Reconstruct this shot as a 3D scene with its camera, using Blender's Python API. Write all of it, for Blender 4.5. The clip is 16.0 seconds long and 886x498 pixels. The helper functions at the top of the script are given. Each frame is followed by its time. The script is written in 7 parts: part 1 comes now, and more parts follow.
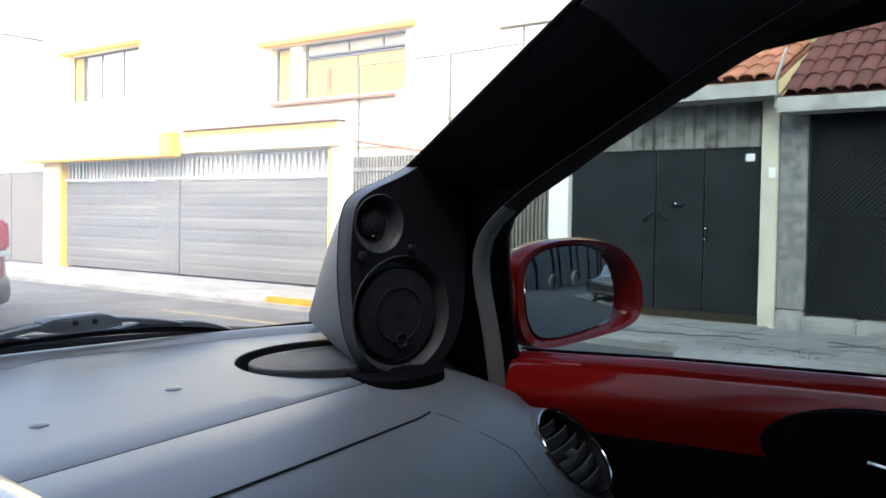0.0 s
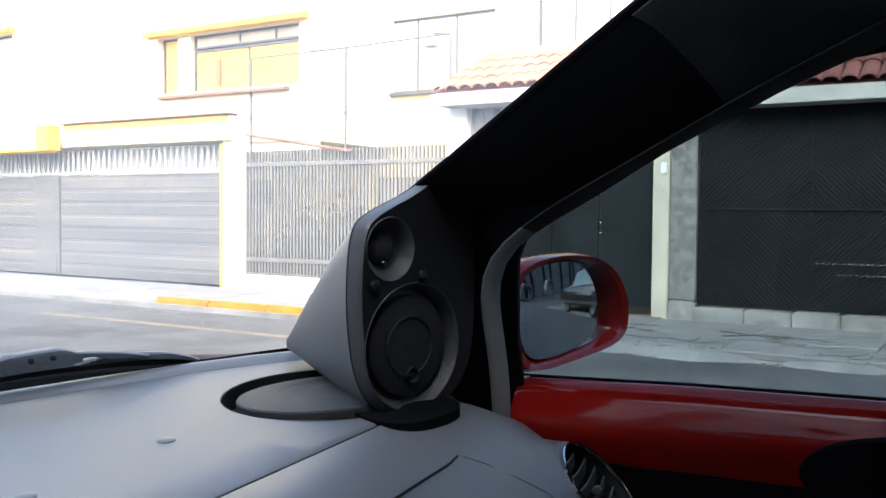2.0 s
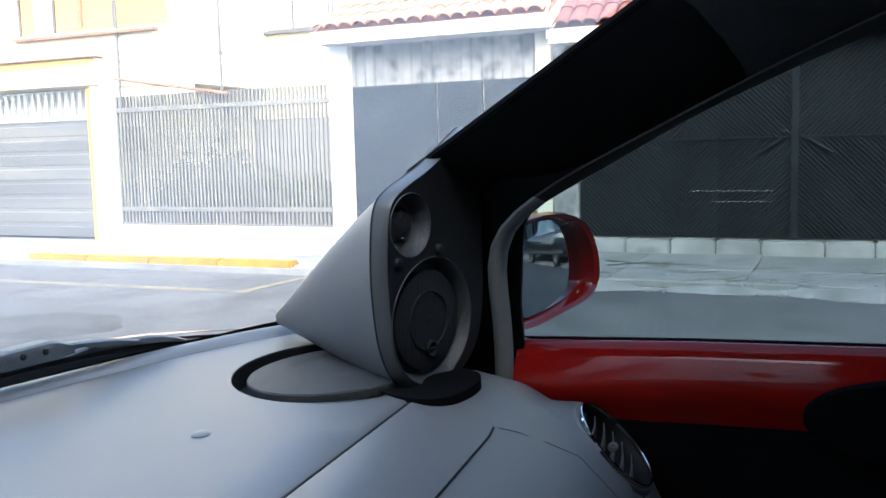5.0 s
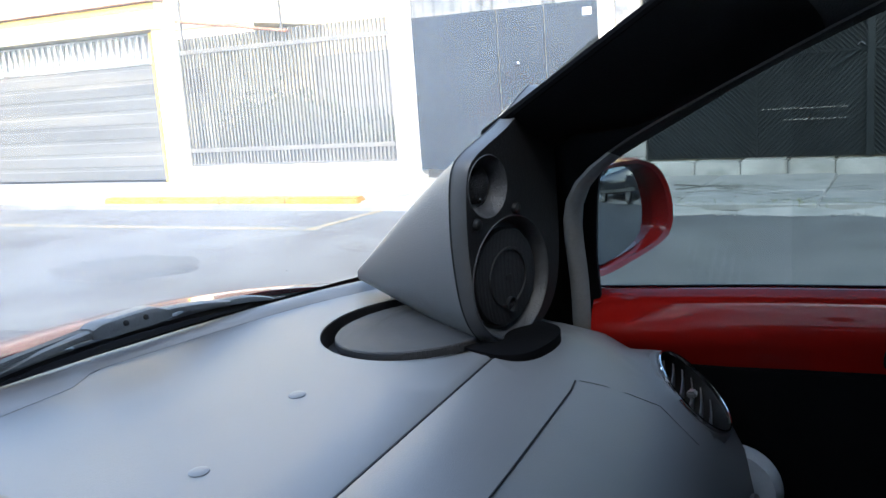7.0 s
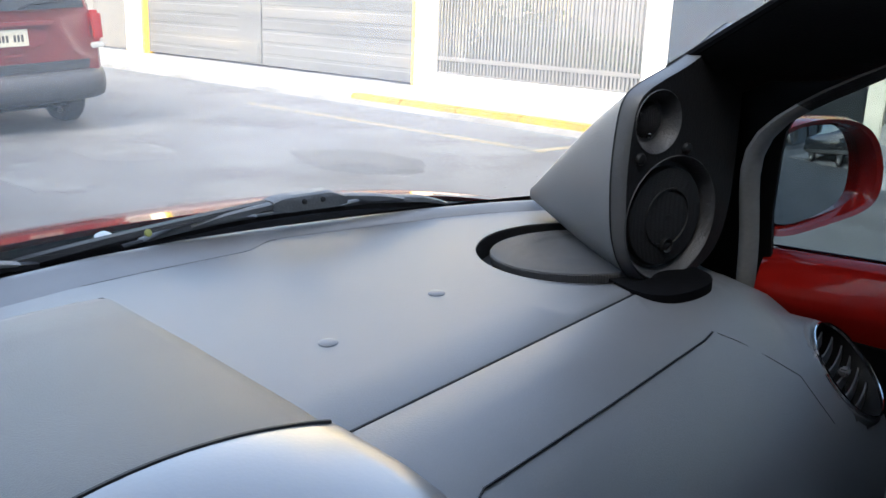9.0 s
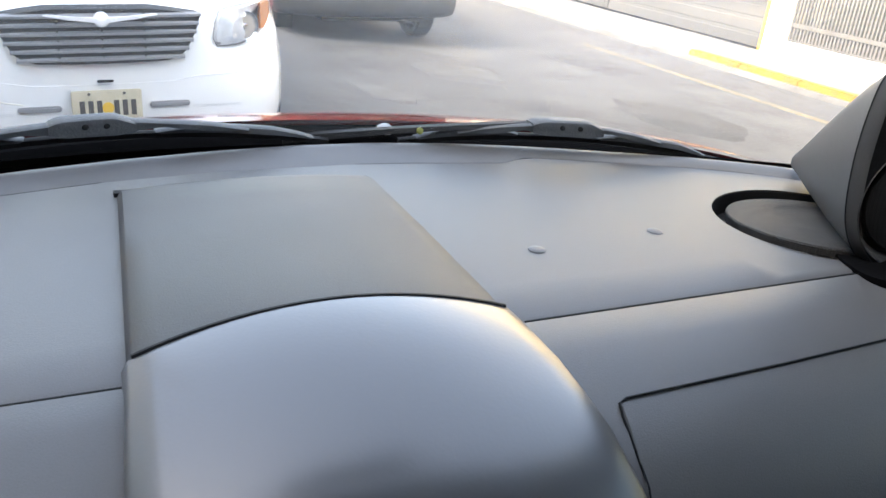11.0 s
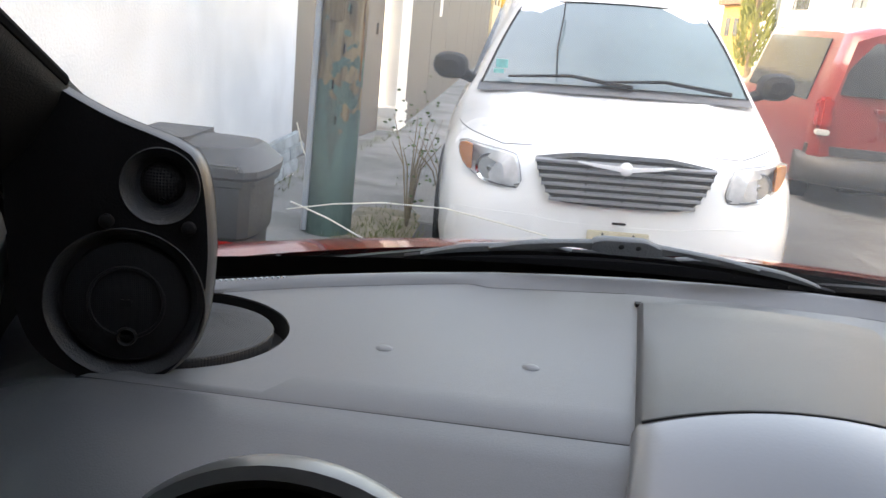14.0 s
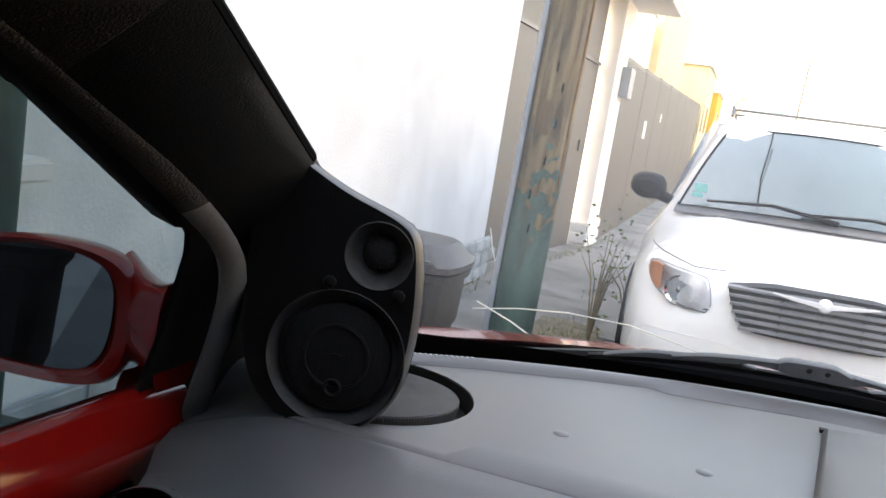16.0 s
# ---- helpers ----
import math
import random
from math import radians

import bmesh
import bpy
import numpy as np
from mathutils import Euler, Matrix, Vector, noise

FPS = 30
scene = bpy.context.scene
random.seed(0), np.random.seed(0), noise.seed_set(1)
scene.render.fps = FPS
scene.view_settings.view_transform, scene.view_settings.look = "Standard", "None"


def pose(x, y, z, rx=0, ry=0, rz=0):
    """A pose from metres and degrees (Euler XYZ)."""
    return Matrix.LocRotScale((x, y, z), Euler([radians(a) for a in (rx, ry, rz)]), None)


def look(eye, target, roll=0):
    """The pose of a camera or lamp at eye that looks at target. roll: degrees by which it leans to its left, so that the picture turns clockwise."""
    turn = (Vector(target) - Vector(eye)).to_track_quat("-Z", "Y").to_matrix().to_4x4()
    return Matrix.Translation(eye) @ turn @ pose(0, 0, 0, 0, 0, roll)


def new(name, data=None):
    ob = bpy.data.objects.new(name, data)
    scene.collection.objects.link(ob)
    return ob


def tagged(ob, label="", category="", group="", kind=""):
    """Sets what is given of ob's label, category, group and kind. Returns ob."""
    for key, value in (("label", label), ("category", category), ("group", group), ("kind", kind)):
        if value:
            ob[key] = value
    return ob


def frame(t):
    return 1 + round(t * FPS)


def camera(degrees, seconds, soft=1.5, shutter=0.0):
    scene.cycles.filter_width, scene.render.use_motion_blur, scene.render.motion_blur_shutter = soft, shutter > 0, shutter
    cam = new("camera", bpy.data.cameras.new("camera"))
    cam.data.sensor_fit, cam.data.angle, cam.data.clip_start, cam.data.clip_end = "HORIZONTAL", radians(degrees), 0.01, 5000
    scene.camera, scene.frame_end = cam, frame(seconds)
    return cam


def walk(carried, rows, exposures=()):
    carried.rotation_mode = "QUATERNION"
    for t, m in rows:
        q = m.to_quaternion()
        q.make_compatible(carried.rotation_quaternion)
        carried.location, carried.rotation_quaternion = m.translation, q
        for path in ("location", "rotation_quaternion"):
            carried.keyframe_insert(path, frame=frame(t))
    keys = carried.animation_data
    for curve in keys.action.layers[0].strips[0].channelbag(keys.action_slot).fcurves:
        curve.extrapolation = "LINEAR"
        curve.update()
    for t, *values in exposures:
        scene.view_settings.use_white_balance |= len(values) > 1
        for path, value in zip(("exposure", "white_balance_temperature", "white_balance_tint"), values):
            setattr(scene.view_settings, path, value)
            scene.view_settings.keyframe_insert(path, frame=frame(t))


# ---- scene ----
from mathutils.bvhtree import BVHTree
cam = camera(51.4, 16.0)
PATH = [
    (0, (-0.1727, -0.6410, 1.2375), (1.3869, 0.5990, 1.0646), -1.45),
    (0.5, (-0.1673, -0.5990, 1.2431), (1.4219, 0.6020, 1.0631), -1.47),
    (1, (-0.1678, -0.5570, 1.2502), (1.4499, 0.6040, 1.0630), -1.49),
    (1.5, (-0.1742, -0.5200, 1.2597), (1.4844, 0.5810, 1.0686), -1.37),
    (2, (-0.1806, -0.4860, 1.2672), (1.5148, 0.5560, 1.0734), -1.55),
    (2.5, (-0.1813, -0.4550, 1.2722), (1.5521, 0.5230, 1.0758), -1.41),
    (3, (-0.1850, -0.4290, 1.2765), (1.5813, 0.4900, 1.0777), -1.59),
    (5.5, (-0.2472, -0.3510, 1.3180), (1.5495, 0.4410, 0.9416), -3.17),
    (6, (-0.2505, -0.3480, 1.3273), (1.5276, 0.4640, 0.9021), -3.72),
    (6.5, (-0.2557, -0.3520, 1.3397), (1.4940, 0.5010, 0.8804), -5.32),
    (7, (-0.2582, -0.3560, 1.3459), (1.4478, 0.5710, 0.8657), -5.99),
    (7.5, (-0.2555, -0.3650, 1.3417), (1.3765, 0.6610, 0.8076), -5.73),
    (8, (-0.2507, -0.3750, 1.3383), (1.3129, 0.7360, 0.7741), -4.04),
    (10.5, (-0.2197, -0.5220, 1.3381), (0.7817, 1.0610, 0.6357), 3.75),
    (11, (-0.2227, -0.5420, 1.3383), (0.6247, 1.1120, 0.5999), 4.82),
    (11.5, (-0.2276, -0.5580, 1.3397), (0.4626, 1.1700, 0.6045), 5.65),
    (12, (-0.2355, -0.5770, 1.3413), (0.2938, 1.2200, 0.6416), 5.93),
    (12.5, (-0.2462, -0.6090, 1.3450), (0.1173, 1.2430, 0.6824), 5.66),
    (13, (-0.2626, -0.6320, 1.3412), (-0.0591, 1.2600, 0.7251), 5.43),
    (13.5, (-0.2754, -0.6610, 1.3441), (-0.2440, 1.2560, 0.7754), 5.13),
    (14, (-0.2776, -0.6770, 1.3413), (-0.4242, 1.2520, 0.8345), 5.37),
    (14.5, (-0.2770, -0.6970, 1.3352), (-0.5948, 1.2300, 0.9018), 5.95),
    (15, (-0.2887, -0.7070, 1.3260), (-0.7232, 1.2100, 0.9572), 7.32),
    (15.5, (-0.2827, -0.7240, 1.3266), (-0.8039, 1.1780, 0.9920), 8.38),
    (16, (-0.2733, -0.7440, 1.3309), (-0.8407, 1.1470, 1.0097), 9.11),
]
walk(cam, [(t, look(eye, target, roll)) for t, eye, target, roll in PATH], [(0.0, 1.17, 6550, 8), (3.0, 1.22, 6300, 7), (5.5, 1.42, 6050, 4), (7.0, 1.55, 6150, 4), (8.5, 1.45, 6450, 6), (10.5, 1.52, 7300, 8), (13.0, 1.33, 8500, 10), (16.0, 1.46, 8650, 12)])

# ---- world and sun ----
world = bpy.data.worlds.new("sky")
scene.world = world
world.use_nodes = True
wn = world.node_tree.nodes
sky = wn.new("ShaderNodeTexSky")
sky.sky_type, sky.sun_disc = "NISHITA", False
sky.sun_elevation, sky.sun_rotation = radians(38), radians(250)
sky.air_density, sky.dust_density = 1.0, 3.0
wn["Background"].inputs["Strength"].default_value = 0.5
pale = wn.new("ShaderNodeHueSaturation")
pale.inputs["Saturation"].default_value = 0.85
world.node_tree.links.new(sky.outputs[0], pale.inputs["Color"])
world.node_tree.links.new(pale.outputs[0], wn["Background"].inputs[0])
sun = new("sun", bpy.data.lights.new("sun", "SUN"))
sun.data.energy, sun.data.angle, sun.data.color = 1.2, radians(20), (1.0, 0.95, 0.87)
sun.matrix_world = look((-6, -3, 9), (0, 0, 0))

# ---- materials ----
def pm(name, col, rough=0.5, metal=0.0, var=0.12, scale=6.0, bump=0.15, bscale=90.0, coat=0.0, spec=0.5, stain=None, piece=0.0, stretch=(1, 1, 1), alpha=1.0):
    """A procedural surface: base colour with broad and fine variation, uneven roughness and a fine relief."""
    m = bpy.data.materials.new(name)
    m.use_nodes = True
    nt = m.node_tree
    b = nt.nodes["Principled BSDF"]
    link = nt.links.new
    tc = nt.nodes.new("ShaderNodeTexCoord")
    mp = nt.nodes.new("ShaderNodeMapping")
    mp.inputs["Scale"].default_value = stretch
    link(tc.outputs["Object"], mp.inputs[0])

    def noise_at(s, detail):
        n = nt.nodes.new("ShaderNodeTexNoise")
        n.inputs["Scale"].default_value, n.inputs["Detail"].default_value = s, detail
        link(mp.outputs[0], n.inputs["Vector"])
        return n

    broad, fine = noise_at(scale, 4), noise_at(bscale, 3)
    add = nt.nodes.new("ShaderNodeMath")
    add.operation = "MULTIPLY_ADD"
    link(fine.outputs[0], add.inputs[0])
    add.inputs[1].default_value = 0.35
    link(broad.outputs[0], add.inputs[2])
    ramp = nt.nodes.new("ShaderNodeValToRGB")
    lo, hi = ramp.color_ramp.elements
    lo.position, hi.position = 0.45, 0.85
    lo.color = (*[c * (1 - var) for c in col], 1)
    hi.color = (*[min(1, c * (1 + var)) for c in col], 1)
    link(add.outputs[0], ramp.inputs[0])
    out = ramp.outputs[0]
    if stain:
        big = noise_at(stain[1], 6)
        sr = nt.nodes.new("ShaderNodeValToRGB")
        sr.color_ramp.elements[0].position, sr.color_ramp.elements[1].position = stain[2], min(1, stain[2] + 0.16)
        link(big.outputs[0], sr.inputs[0])
        mx = nt.nodes.new("ShaderNodeMix")
        mx.data_type = "RGBA"
        link(sr.outputs[0], mx.inputs[0])
        link(out, mx.inputs[6])
        mx.inputs[7].default_value = (*stain[0], 1)
        out = mx.outputs[2]
    if piece:
        oi = nt.nodes.new("ShaderNodeObjectInfo")
        mr = nt.nodes.new("ShaderNodeMapRange")
        mr.inputs[3].default_value, mr.inputs[4].default_value = 1 - piece, 1 + piece
        link(oi.outputs["Random"], mr.inputs[0])
        hs = nt.nodes.new("ShaderNodeHueSaturation")
        link(mr.outputs[0], hs.inputs["Value"])
        link(out, hs.inputs["Color"])
        out = hs.outputs[0]
    link(out, b.inputs["Base Color"])
    rr = nt.nodes.new("ShaderNodeMapRange")
    rr.inputs[3].default_value, rr.inputs[4].default_value = max(0.02, rough - 0.08), min(1, rough + 0.1)
    link(broad.outputs[0], rr.inputs[0])
    link(rr.outputs[0], b.inputs["Roughness"])
    b.inputs["Metallic"].default_value = metal
    b.inputs["Specular IOR Level"].default_value = spec
    b.inputs["Coat Weight"].default_value = coat
    b.inputs["Coat Roughness"].default_value = 0.06
    if bump:
        bp = nt.nodes.new("ShaderNodeBump")
        bp.inputs["Strength"].default_value, bp.inputs["Distance"].default_value = bump, 0.004
        link(fine.outputs[0], bp.inputs["Height"])
        link(bp.outputs[0], b.inputs["Normal"])
    return m


def mesh_grille(name, col, cell):
    """Dark fabric or metal mesh: fine cells in relief and tone."""
    m = pm(name, col, 0.55, 0, 0.1, 20, 0, spec=0.18)
    nt = m.node_tree
    tc = nt.nodes.new("ShaderNodeTexCoord")
    vo = nt.nodes.new("ShaderNodeTexVoronoi")
    vo.inputs["Scale"].default_value, vo.inputs["Randomness"].default_value = 1 / cell, 0.0
    nt.links.new(tc.outputs["Object"], vo.inputs["Vector"])
    bp = nt.nodes.new("ShaderNodeBump")
    bp.inputs["Strength"].default_value, bp.inputs["Distance"].default_value = 0.9, cell * 0.5
    nt.links.new(vo.outputs["Distance"], bp.inputs["Height"])
    nt.links.new(bp.outputs[0], nt.nodes["Principled BSDF"].inputs["Normal"])
    return m


def glass(name, film=0.0, tint=(1, 1, 1), gloss=1.0):
    """A thin clear pane: it lets light straight through, mirrors more at a slant, and carries a film of dust and
    painted glare.
    """
    m = bpy.data.materials.new(name)
    m.use_nodes = True
    nt = m.node_tree
    nt.nodes.remove(nt.nodes["Principled BSDF"])
    out = nt.nodes["Material Output"]
    tr = nt.nodes.new("ShaderNodeBsdfTransparent")
    tr.inputs[0].default_value = (*tint, 1)
    gl = nt.nodes.new("ShaderNodeBsdfGlossy")
    gl.inputs["Roughness"].default_value = 0.015
    lw = nt.nodes.new("ShaderNodeLayerWeight")
    lw.inputs["Blend"].default_value = 0.5
    po = nt.nodes.new("ShaderNodeMath")
    po.operation = "POWER"
    po.inputs[1].default_value = 5.0
    nt.links.new(lw.outputs["Facing"], po.inputs[0])
    fm = nt.nodes.new("ShaderNodeMath")
    fm.operation = "MULTIPLY_ADD"
    fm.inputs[1].default_value, fm.inputs[2].default_value = 0.92 * gloss, 0.06 * gloss
    nt.links.new(po.outputs[0], fm.inputs[0])
    mx = nt.nodes.new("ShaderNodeMixShader")
    nt.links.new(fm.outputs[0], mx.inputs[0])
    base = tr
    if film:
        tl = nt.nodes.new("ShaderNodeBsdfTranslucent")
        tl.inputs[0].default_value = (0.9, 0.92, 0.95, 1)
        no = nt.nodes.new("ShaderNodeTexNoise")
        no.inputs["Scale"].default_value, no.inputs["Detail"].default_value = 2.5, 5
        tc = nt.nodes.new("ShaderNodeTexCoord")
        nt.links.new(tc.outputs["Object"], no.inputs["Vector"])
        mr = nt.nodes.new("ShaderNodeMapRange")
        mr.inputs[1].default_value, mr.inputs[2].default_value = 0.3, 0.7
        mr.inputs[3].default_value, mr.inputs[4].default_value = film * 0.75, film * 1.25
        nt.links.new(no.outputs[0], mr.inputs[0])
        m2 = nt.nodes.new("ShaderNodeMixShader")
        # Glare off the dash is painted as denser haze rightwards and upwards.
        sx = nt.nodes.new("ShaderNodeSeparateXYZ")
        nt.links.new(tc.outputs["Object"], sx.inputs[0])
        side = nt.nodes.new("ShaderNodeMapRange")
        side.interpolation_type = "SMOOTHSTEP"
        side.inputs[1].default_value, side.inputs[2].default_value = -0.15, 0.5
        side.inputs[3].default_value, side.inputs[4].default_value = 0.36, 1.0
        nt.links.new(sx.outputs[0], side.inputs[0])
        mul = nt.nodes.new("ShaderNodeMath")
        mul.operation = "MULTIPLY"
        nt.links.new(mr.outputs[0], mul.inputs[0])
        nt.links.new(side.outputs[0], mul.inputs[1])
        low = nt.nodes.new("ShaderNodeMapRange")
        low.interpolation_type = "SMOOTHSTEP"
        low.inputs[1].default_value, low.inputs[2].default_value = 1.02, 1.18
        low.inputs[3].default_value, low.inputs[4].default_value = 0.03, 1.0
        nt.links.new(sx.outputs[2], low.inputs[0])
        veil = nt.nodes.new("ShaderNodeMath")
        veil.operation = "MULTIPLY"
        nt.links.new(mul.outputs[0], veil.inputs[0])
        nt.links.new(low.outputs[0], veil.inputs[1])
        nt.links.new(veil.outputs[0], m2.inputs[0])
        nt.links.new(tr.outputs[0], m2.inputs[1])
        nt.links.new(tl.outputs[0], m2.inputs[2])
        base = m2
    nt.links.new(base.outputs[0], mx.inputs[1])
    nt.links.new(gl.outputs[0], mx.inputs[2])
    nt.links.new(mx.outputs[0], out.inputs[0])
    return m


DASH = pm("dash_plastic", (0.083, 0.0833, 0.085), 0.46, 0, 0.12, 5, 0.12, 700, spec=0.75, stain=((0.070, 0.071, 0.074), 3.0, 0.58))
PANEL = pm("centre_plastic", (0.047, 0.0467, 0.0467), 0.5, 0, 0.10, 7, 0.14, 700)
LID = pm("satin_lid", (0.10, 0.102, 0.107), 0.30, 0.3, 0.0, 2, 0.03, 300, coat=0.8, spec=0.8)
LID.node_tree.nodes["Principled BSDF"].inputs["Coat Roughness"].default_value = 0.2
DARK = pm("dark_trim", (0.0045, 0.0046, 0.005), 0.6, 0, 0.2, 6, 0.25, 500, spec=0.1)
POD = pm("pod_vinyl", (0.088, 0.087, 0.088), 0.42, 0, 0.12, 9, 0.16, 520)
# Darker copy of the pod vinyl; the lower tone stands for shade.
PODDIM = pm("pod_vinyl_dim", (0.052, 0.0515, 0.052), 0.38, 0, 0.12, 9, 0.12, 520)
PODFACE = pm("pod_face", (0.007, 0.007, 0.0075), 0.45, 0, 0.15, 9, 0.2, 500, spec=0.2)
RINGGREY = pm("satin_grey_ring", (0.034, 0.034, 0.0355), 0.42, 0, 0.12, 9, 0.3, 500, spec=0.35)
WIPERGREY = pm("faded_wiper_metal", (0.058, 0.064, 0.069), 0.5, 0, 0.2, 30, 0.2, 300)
BLACK = pm("black_rubber", (0.005, 0.005, 0.0055), 0.6, 0, 0.2, 20, 0.1, 200, spec=0.25)
GLOSSBLACK = pm("gloss_black", (0.006, 0.006, 0.007), 0.15, 0, 0.2, 20, 0.0)
COWL = pm("matt_black_cowl", (0.0035, 0.0035, 0.004), 0.9, 0, 0.2, 20, 0.1, 200, spec=0.03)
SEAL = pm("grey_seal", (0.175, 0.174, 0.172), 0.85, 0, 0.15, 12, 0.15, 200)
# Upper run of the same door seal, with its shade put into the colour.
SEALSHADE = pm("brown_shaded_seal", (0.014, 0.0125, 0.0115), 0.9, 0, 0.3, 25, 0.6, 400)
GRILLE = mesh_grille("speaker_mesh", (0.013, 0.013, 0.014), 0.0016)
DASHGRILLE = mesh_grille("dash_speaker_mesh", (0.035, 0.035, 0.037), 0.0022)
REDPAINT = pm("red_paint", (0.19, 0.0055, 0.004), 0.06, 0, 0.06, 3, 0.0, spec=0.32)
CHROME = pm("chrome", (0.75, 0.75, 0.76), 0.12, 1.0, 0.05, 10, 0.0)
MIRROR = pm("mirror_glass", (0.40, 0.425, 0.45), 0.03, 1.0, 0.01, 10, 0.0)
MIRROR.node_tree.links.remove(MIRROR.node_tree.nodes["Principled BSDF"].inputs["Roughness"].links[0])
MIRROR.node_tree.nodes["Principled BSDF"].inputs["Roughness"].default_value = 0.012
CLOTH = pm("headliner_cloth", (0.024, 0.0235, 0.0235), 0.9, 0, 0.15, 20, 0.5, 500, spec=0.15)
GREYPL = pm("grey_plastic", (0.28, 0.30, 0.32), 0.5, 0, 0.1, 8, 0.2, 300)
SILVER = pm("silver_rim", (0.15, 0.15, 0.145), 0.3, 0.6, 0.1, 8, 0.0)
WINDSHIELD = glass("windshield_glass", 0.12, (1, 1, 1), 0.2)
SIDEGLASS = glass("side_glass", 0.0, (0.50, 0.56, 0.58), 0.3)
ASPHALT = pm("asphalt", (0.070, 0.071, 0.073), 0.88, 0, 0.30, 1.4, 1.0, 55, stain=((0.105, 0.105, 0.104), 0.9, 0.54))
TARPATCH = pm("patched_asphalt", (0.052, 0.053, 0.055), 0.85, 0, 0.3, 2.2, 1.0, 60, stain=((0.075, 0.075, 0.076), 2.0, 0.55))
DUSTPATCH = pm("dusty_asphalt", (0.088, 0.088, 0.088), 0.9, 0, 0.35, 2.5, 0.9, 60, stain=((0.072, 0.072, 0.073), 2.4, 0.5))
CONCRETE = pm("concrete", (0.19, 0.188, 0.182), 0.9, 0, 0.25, 1.6, 0.9, 30, stain=((0.13, 0.128, 0.122), 1.3, 0.53), piece=0.12)
KERB = pm("kerb_stone", (0.25, 0.247, 0.238), 0.9, 0, 0.3, 3, 0.7, 40, stain=((0.16, 0.158, 0.15), 2.5, 0.55), piece=0.03)
YELLOW = pm("yellow_paint", (0.33, 0.165, 0.006), 0.8, 0, 0.3, 6, 0.5, 50, stain=((0.12, 0.085, 0.04), 6.0, 0.58))
ROADYELLOW = pm("worn_yellow_line", (0.17, 0.14, 0.085), 0.85, 0, 0.25, 9, 0.5, 60, stain=((0.10, 0.097, 0.09), 7.0, 0.5))
PLASTER = pm("cream_plaster", (0.80, 0.71, 0.50), 0.9, 0, 0.06, 1.2, 0.4, 60, stain=((0.72, 0.675, 0.57), 0.7, 0.6))
PLASTERW = pm("white_plaster", (0.80, 0.79, 0.76), 0.9, 0, 0.06, 1.2, 0.5, 60, stain=((0.70, 0.69, 0.66), 0.8, 0.6))
GREYCAST = pm("grey_roughcast", (0.74, 0.77, 0.78), 0.95, 0, 0.14, 2.5, 1.0, 60, stain=((0.55, 0.575, 0.59), 1.5, 0.55))
PALEYELLOW = pm("pale_yellow_wall", (0.66, 0.54, 0.32), 0.9, 0, 0.1, 2, 0.4, 60)
ROUGHCAST = pm("white_roughcast", (0.72, 0.73, 0.74), 0.95, 0, 0.10, 2.5, 1.0, 55)
BANDSHADE = pm("yellow_shade_band", (0.58, 0.39, 0.085), 0.85, 0, 0.1, 2, 0.3, 60)
OCHRE = pm("ochre_paint", (0.70, 0.42, 0.05), 0.85, 0, 0.1, 2, 0.3, 60)
ORANGEWALL = pm("orange_wall", (0.55, 0.30, 0.07), 0.9, 0, 0.1, 2, 0.4, 60)
GALV = pm("grey_sheet_metal", (0.084, 0.083, 0.079), 0.65, 0.0, 0.25, 1.3, 0.03, 60, stain=((0.130, 0.119, 0.102), 1.6, 0.53), stretch=(1, 0.14, 2.6))
BARGREY = pm("grey_bar_paint", (0.128, 0.119, 0.102), 0.55, 0.1, 0.2, 5, 0.3, 90)
BARWHITE = pm("pale_bar_paint", (0.34, 0.34, 0.325), 0.6, 0.1, 0.15, 5, 0.3, 90)
GATEBLACK = pm("black_gate_paint", (0.0095, 0.012, 0.0135), 0.5, 0.0, 0.3, 2, 0.1, 90, spec=0.2, stain=((0.016, 0.017, 0.018), 1.3, 0.58))
CURTAIN = pm("dusty_corrugated_sheet", (0.22, 0.215, 0.20), 0.8, 0, 0.35, 3, 0.6, 40, stain=((0.07, 0.068, 0.062), 3.0, 0.5))
STONEGREY = pm("grey_roughcast", (0.17, 0.168, 0.165), 0.95, 0, 0.4, 9, 1.0, 30)
TILE = pm("clay_tile", (0.42, 0.165, 0.095), 0.8, 0, 0.2, 6, 0.5, 60, stain=((0.20, 0.10, 0.07), 5.0, 0.62), piece=0.18)
TILERED = pm("painted_red_tile", (0.125, 0.042, 0.034), 0.75, 0, 0.2, 6, 0.5, 60, stain=((0.16, 0.05, 0.04), 5.0, 0.62), piece=0.15)
FASCIA = pm("pale_fascia", (0.34, 0.335, 0.31), 0.8, 0, 0.2, 3, 0.3, 60, stain=((0.18, 0.185, 0.165), 2.0, 0.55))
CREAMPOST = pm("cream_post_paint", (0.50, 0.47, 0.38), 0.9, 0, 0.12, 2, 0.4, 60, stain=((0.36, 0.34, 0.28), 2.5, 0.58))
YELLOWWALL = pm("pale_yellow_wall", (0.54, 0.44, 0.235), 0.9, 0, 0.10, 1.2, 0.4, 60, stain=((0.43, 0.385, 0.27), 0.8, 0.58))
# Warm base colour paints the yellowish reflection in the upper panes.
WINWARM = pm("warm_window_pane", (0.34, 0.27, 0.17), 0.15, 0, 0.3, 2.5, 0.0)
CURTAINED = pm("curtain_behind_glass", (0.20, 0.195, 0.18), 0.2, 0, 0.5, 3.0, 0.0, stretch=(1, 5, 0.2))
WINDARK = pm("dark_window_pane", (0.06, 0.065, 0.07), 0.08, 0, 0.3, 1.5, 0.0)
WINPALE = pm("curtained_window_pane", (0.42, 0.42, 0.41), 0.2, 0, 0.2, 2.5, 0.0)
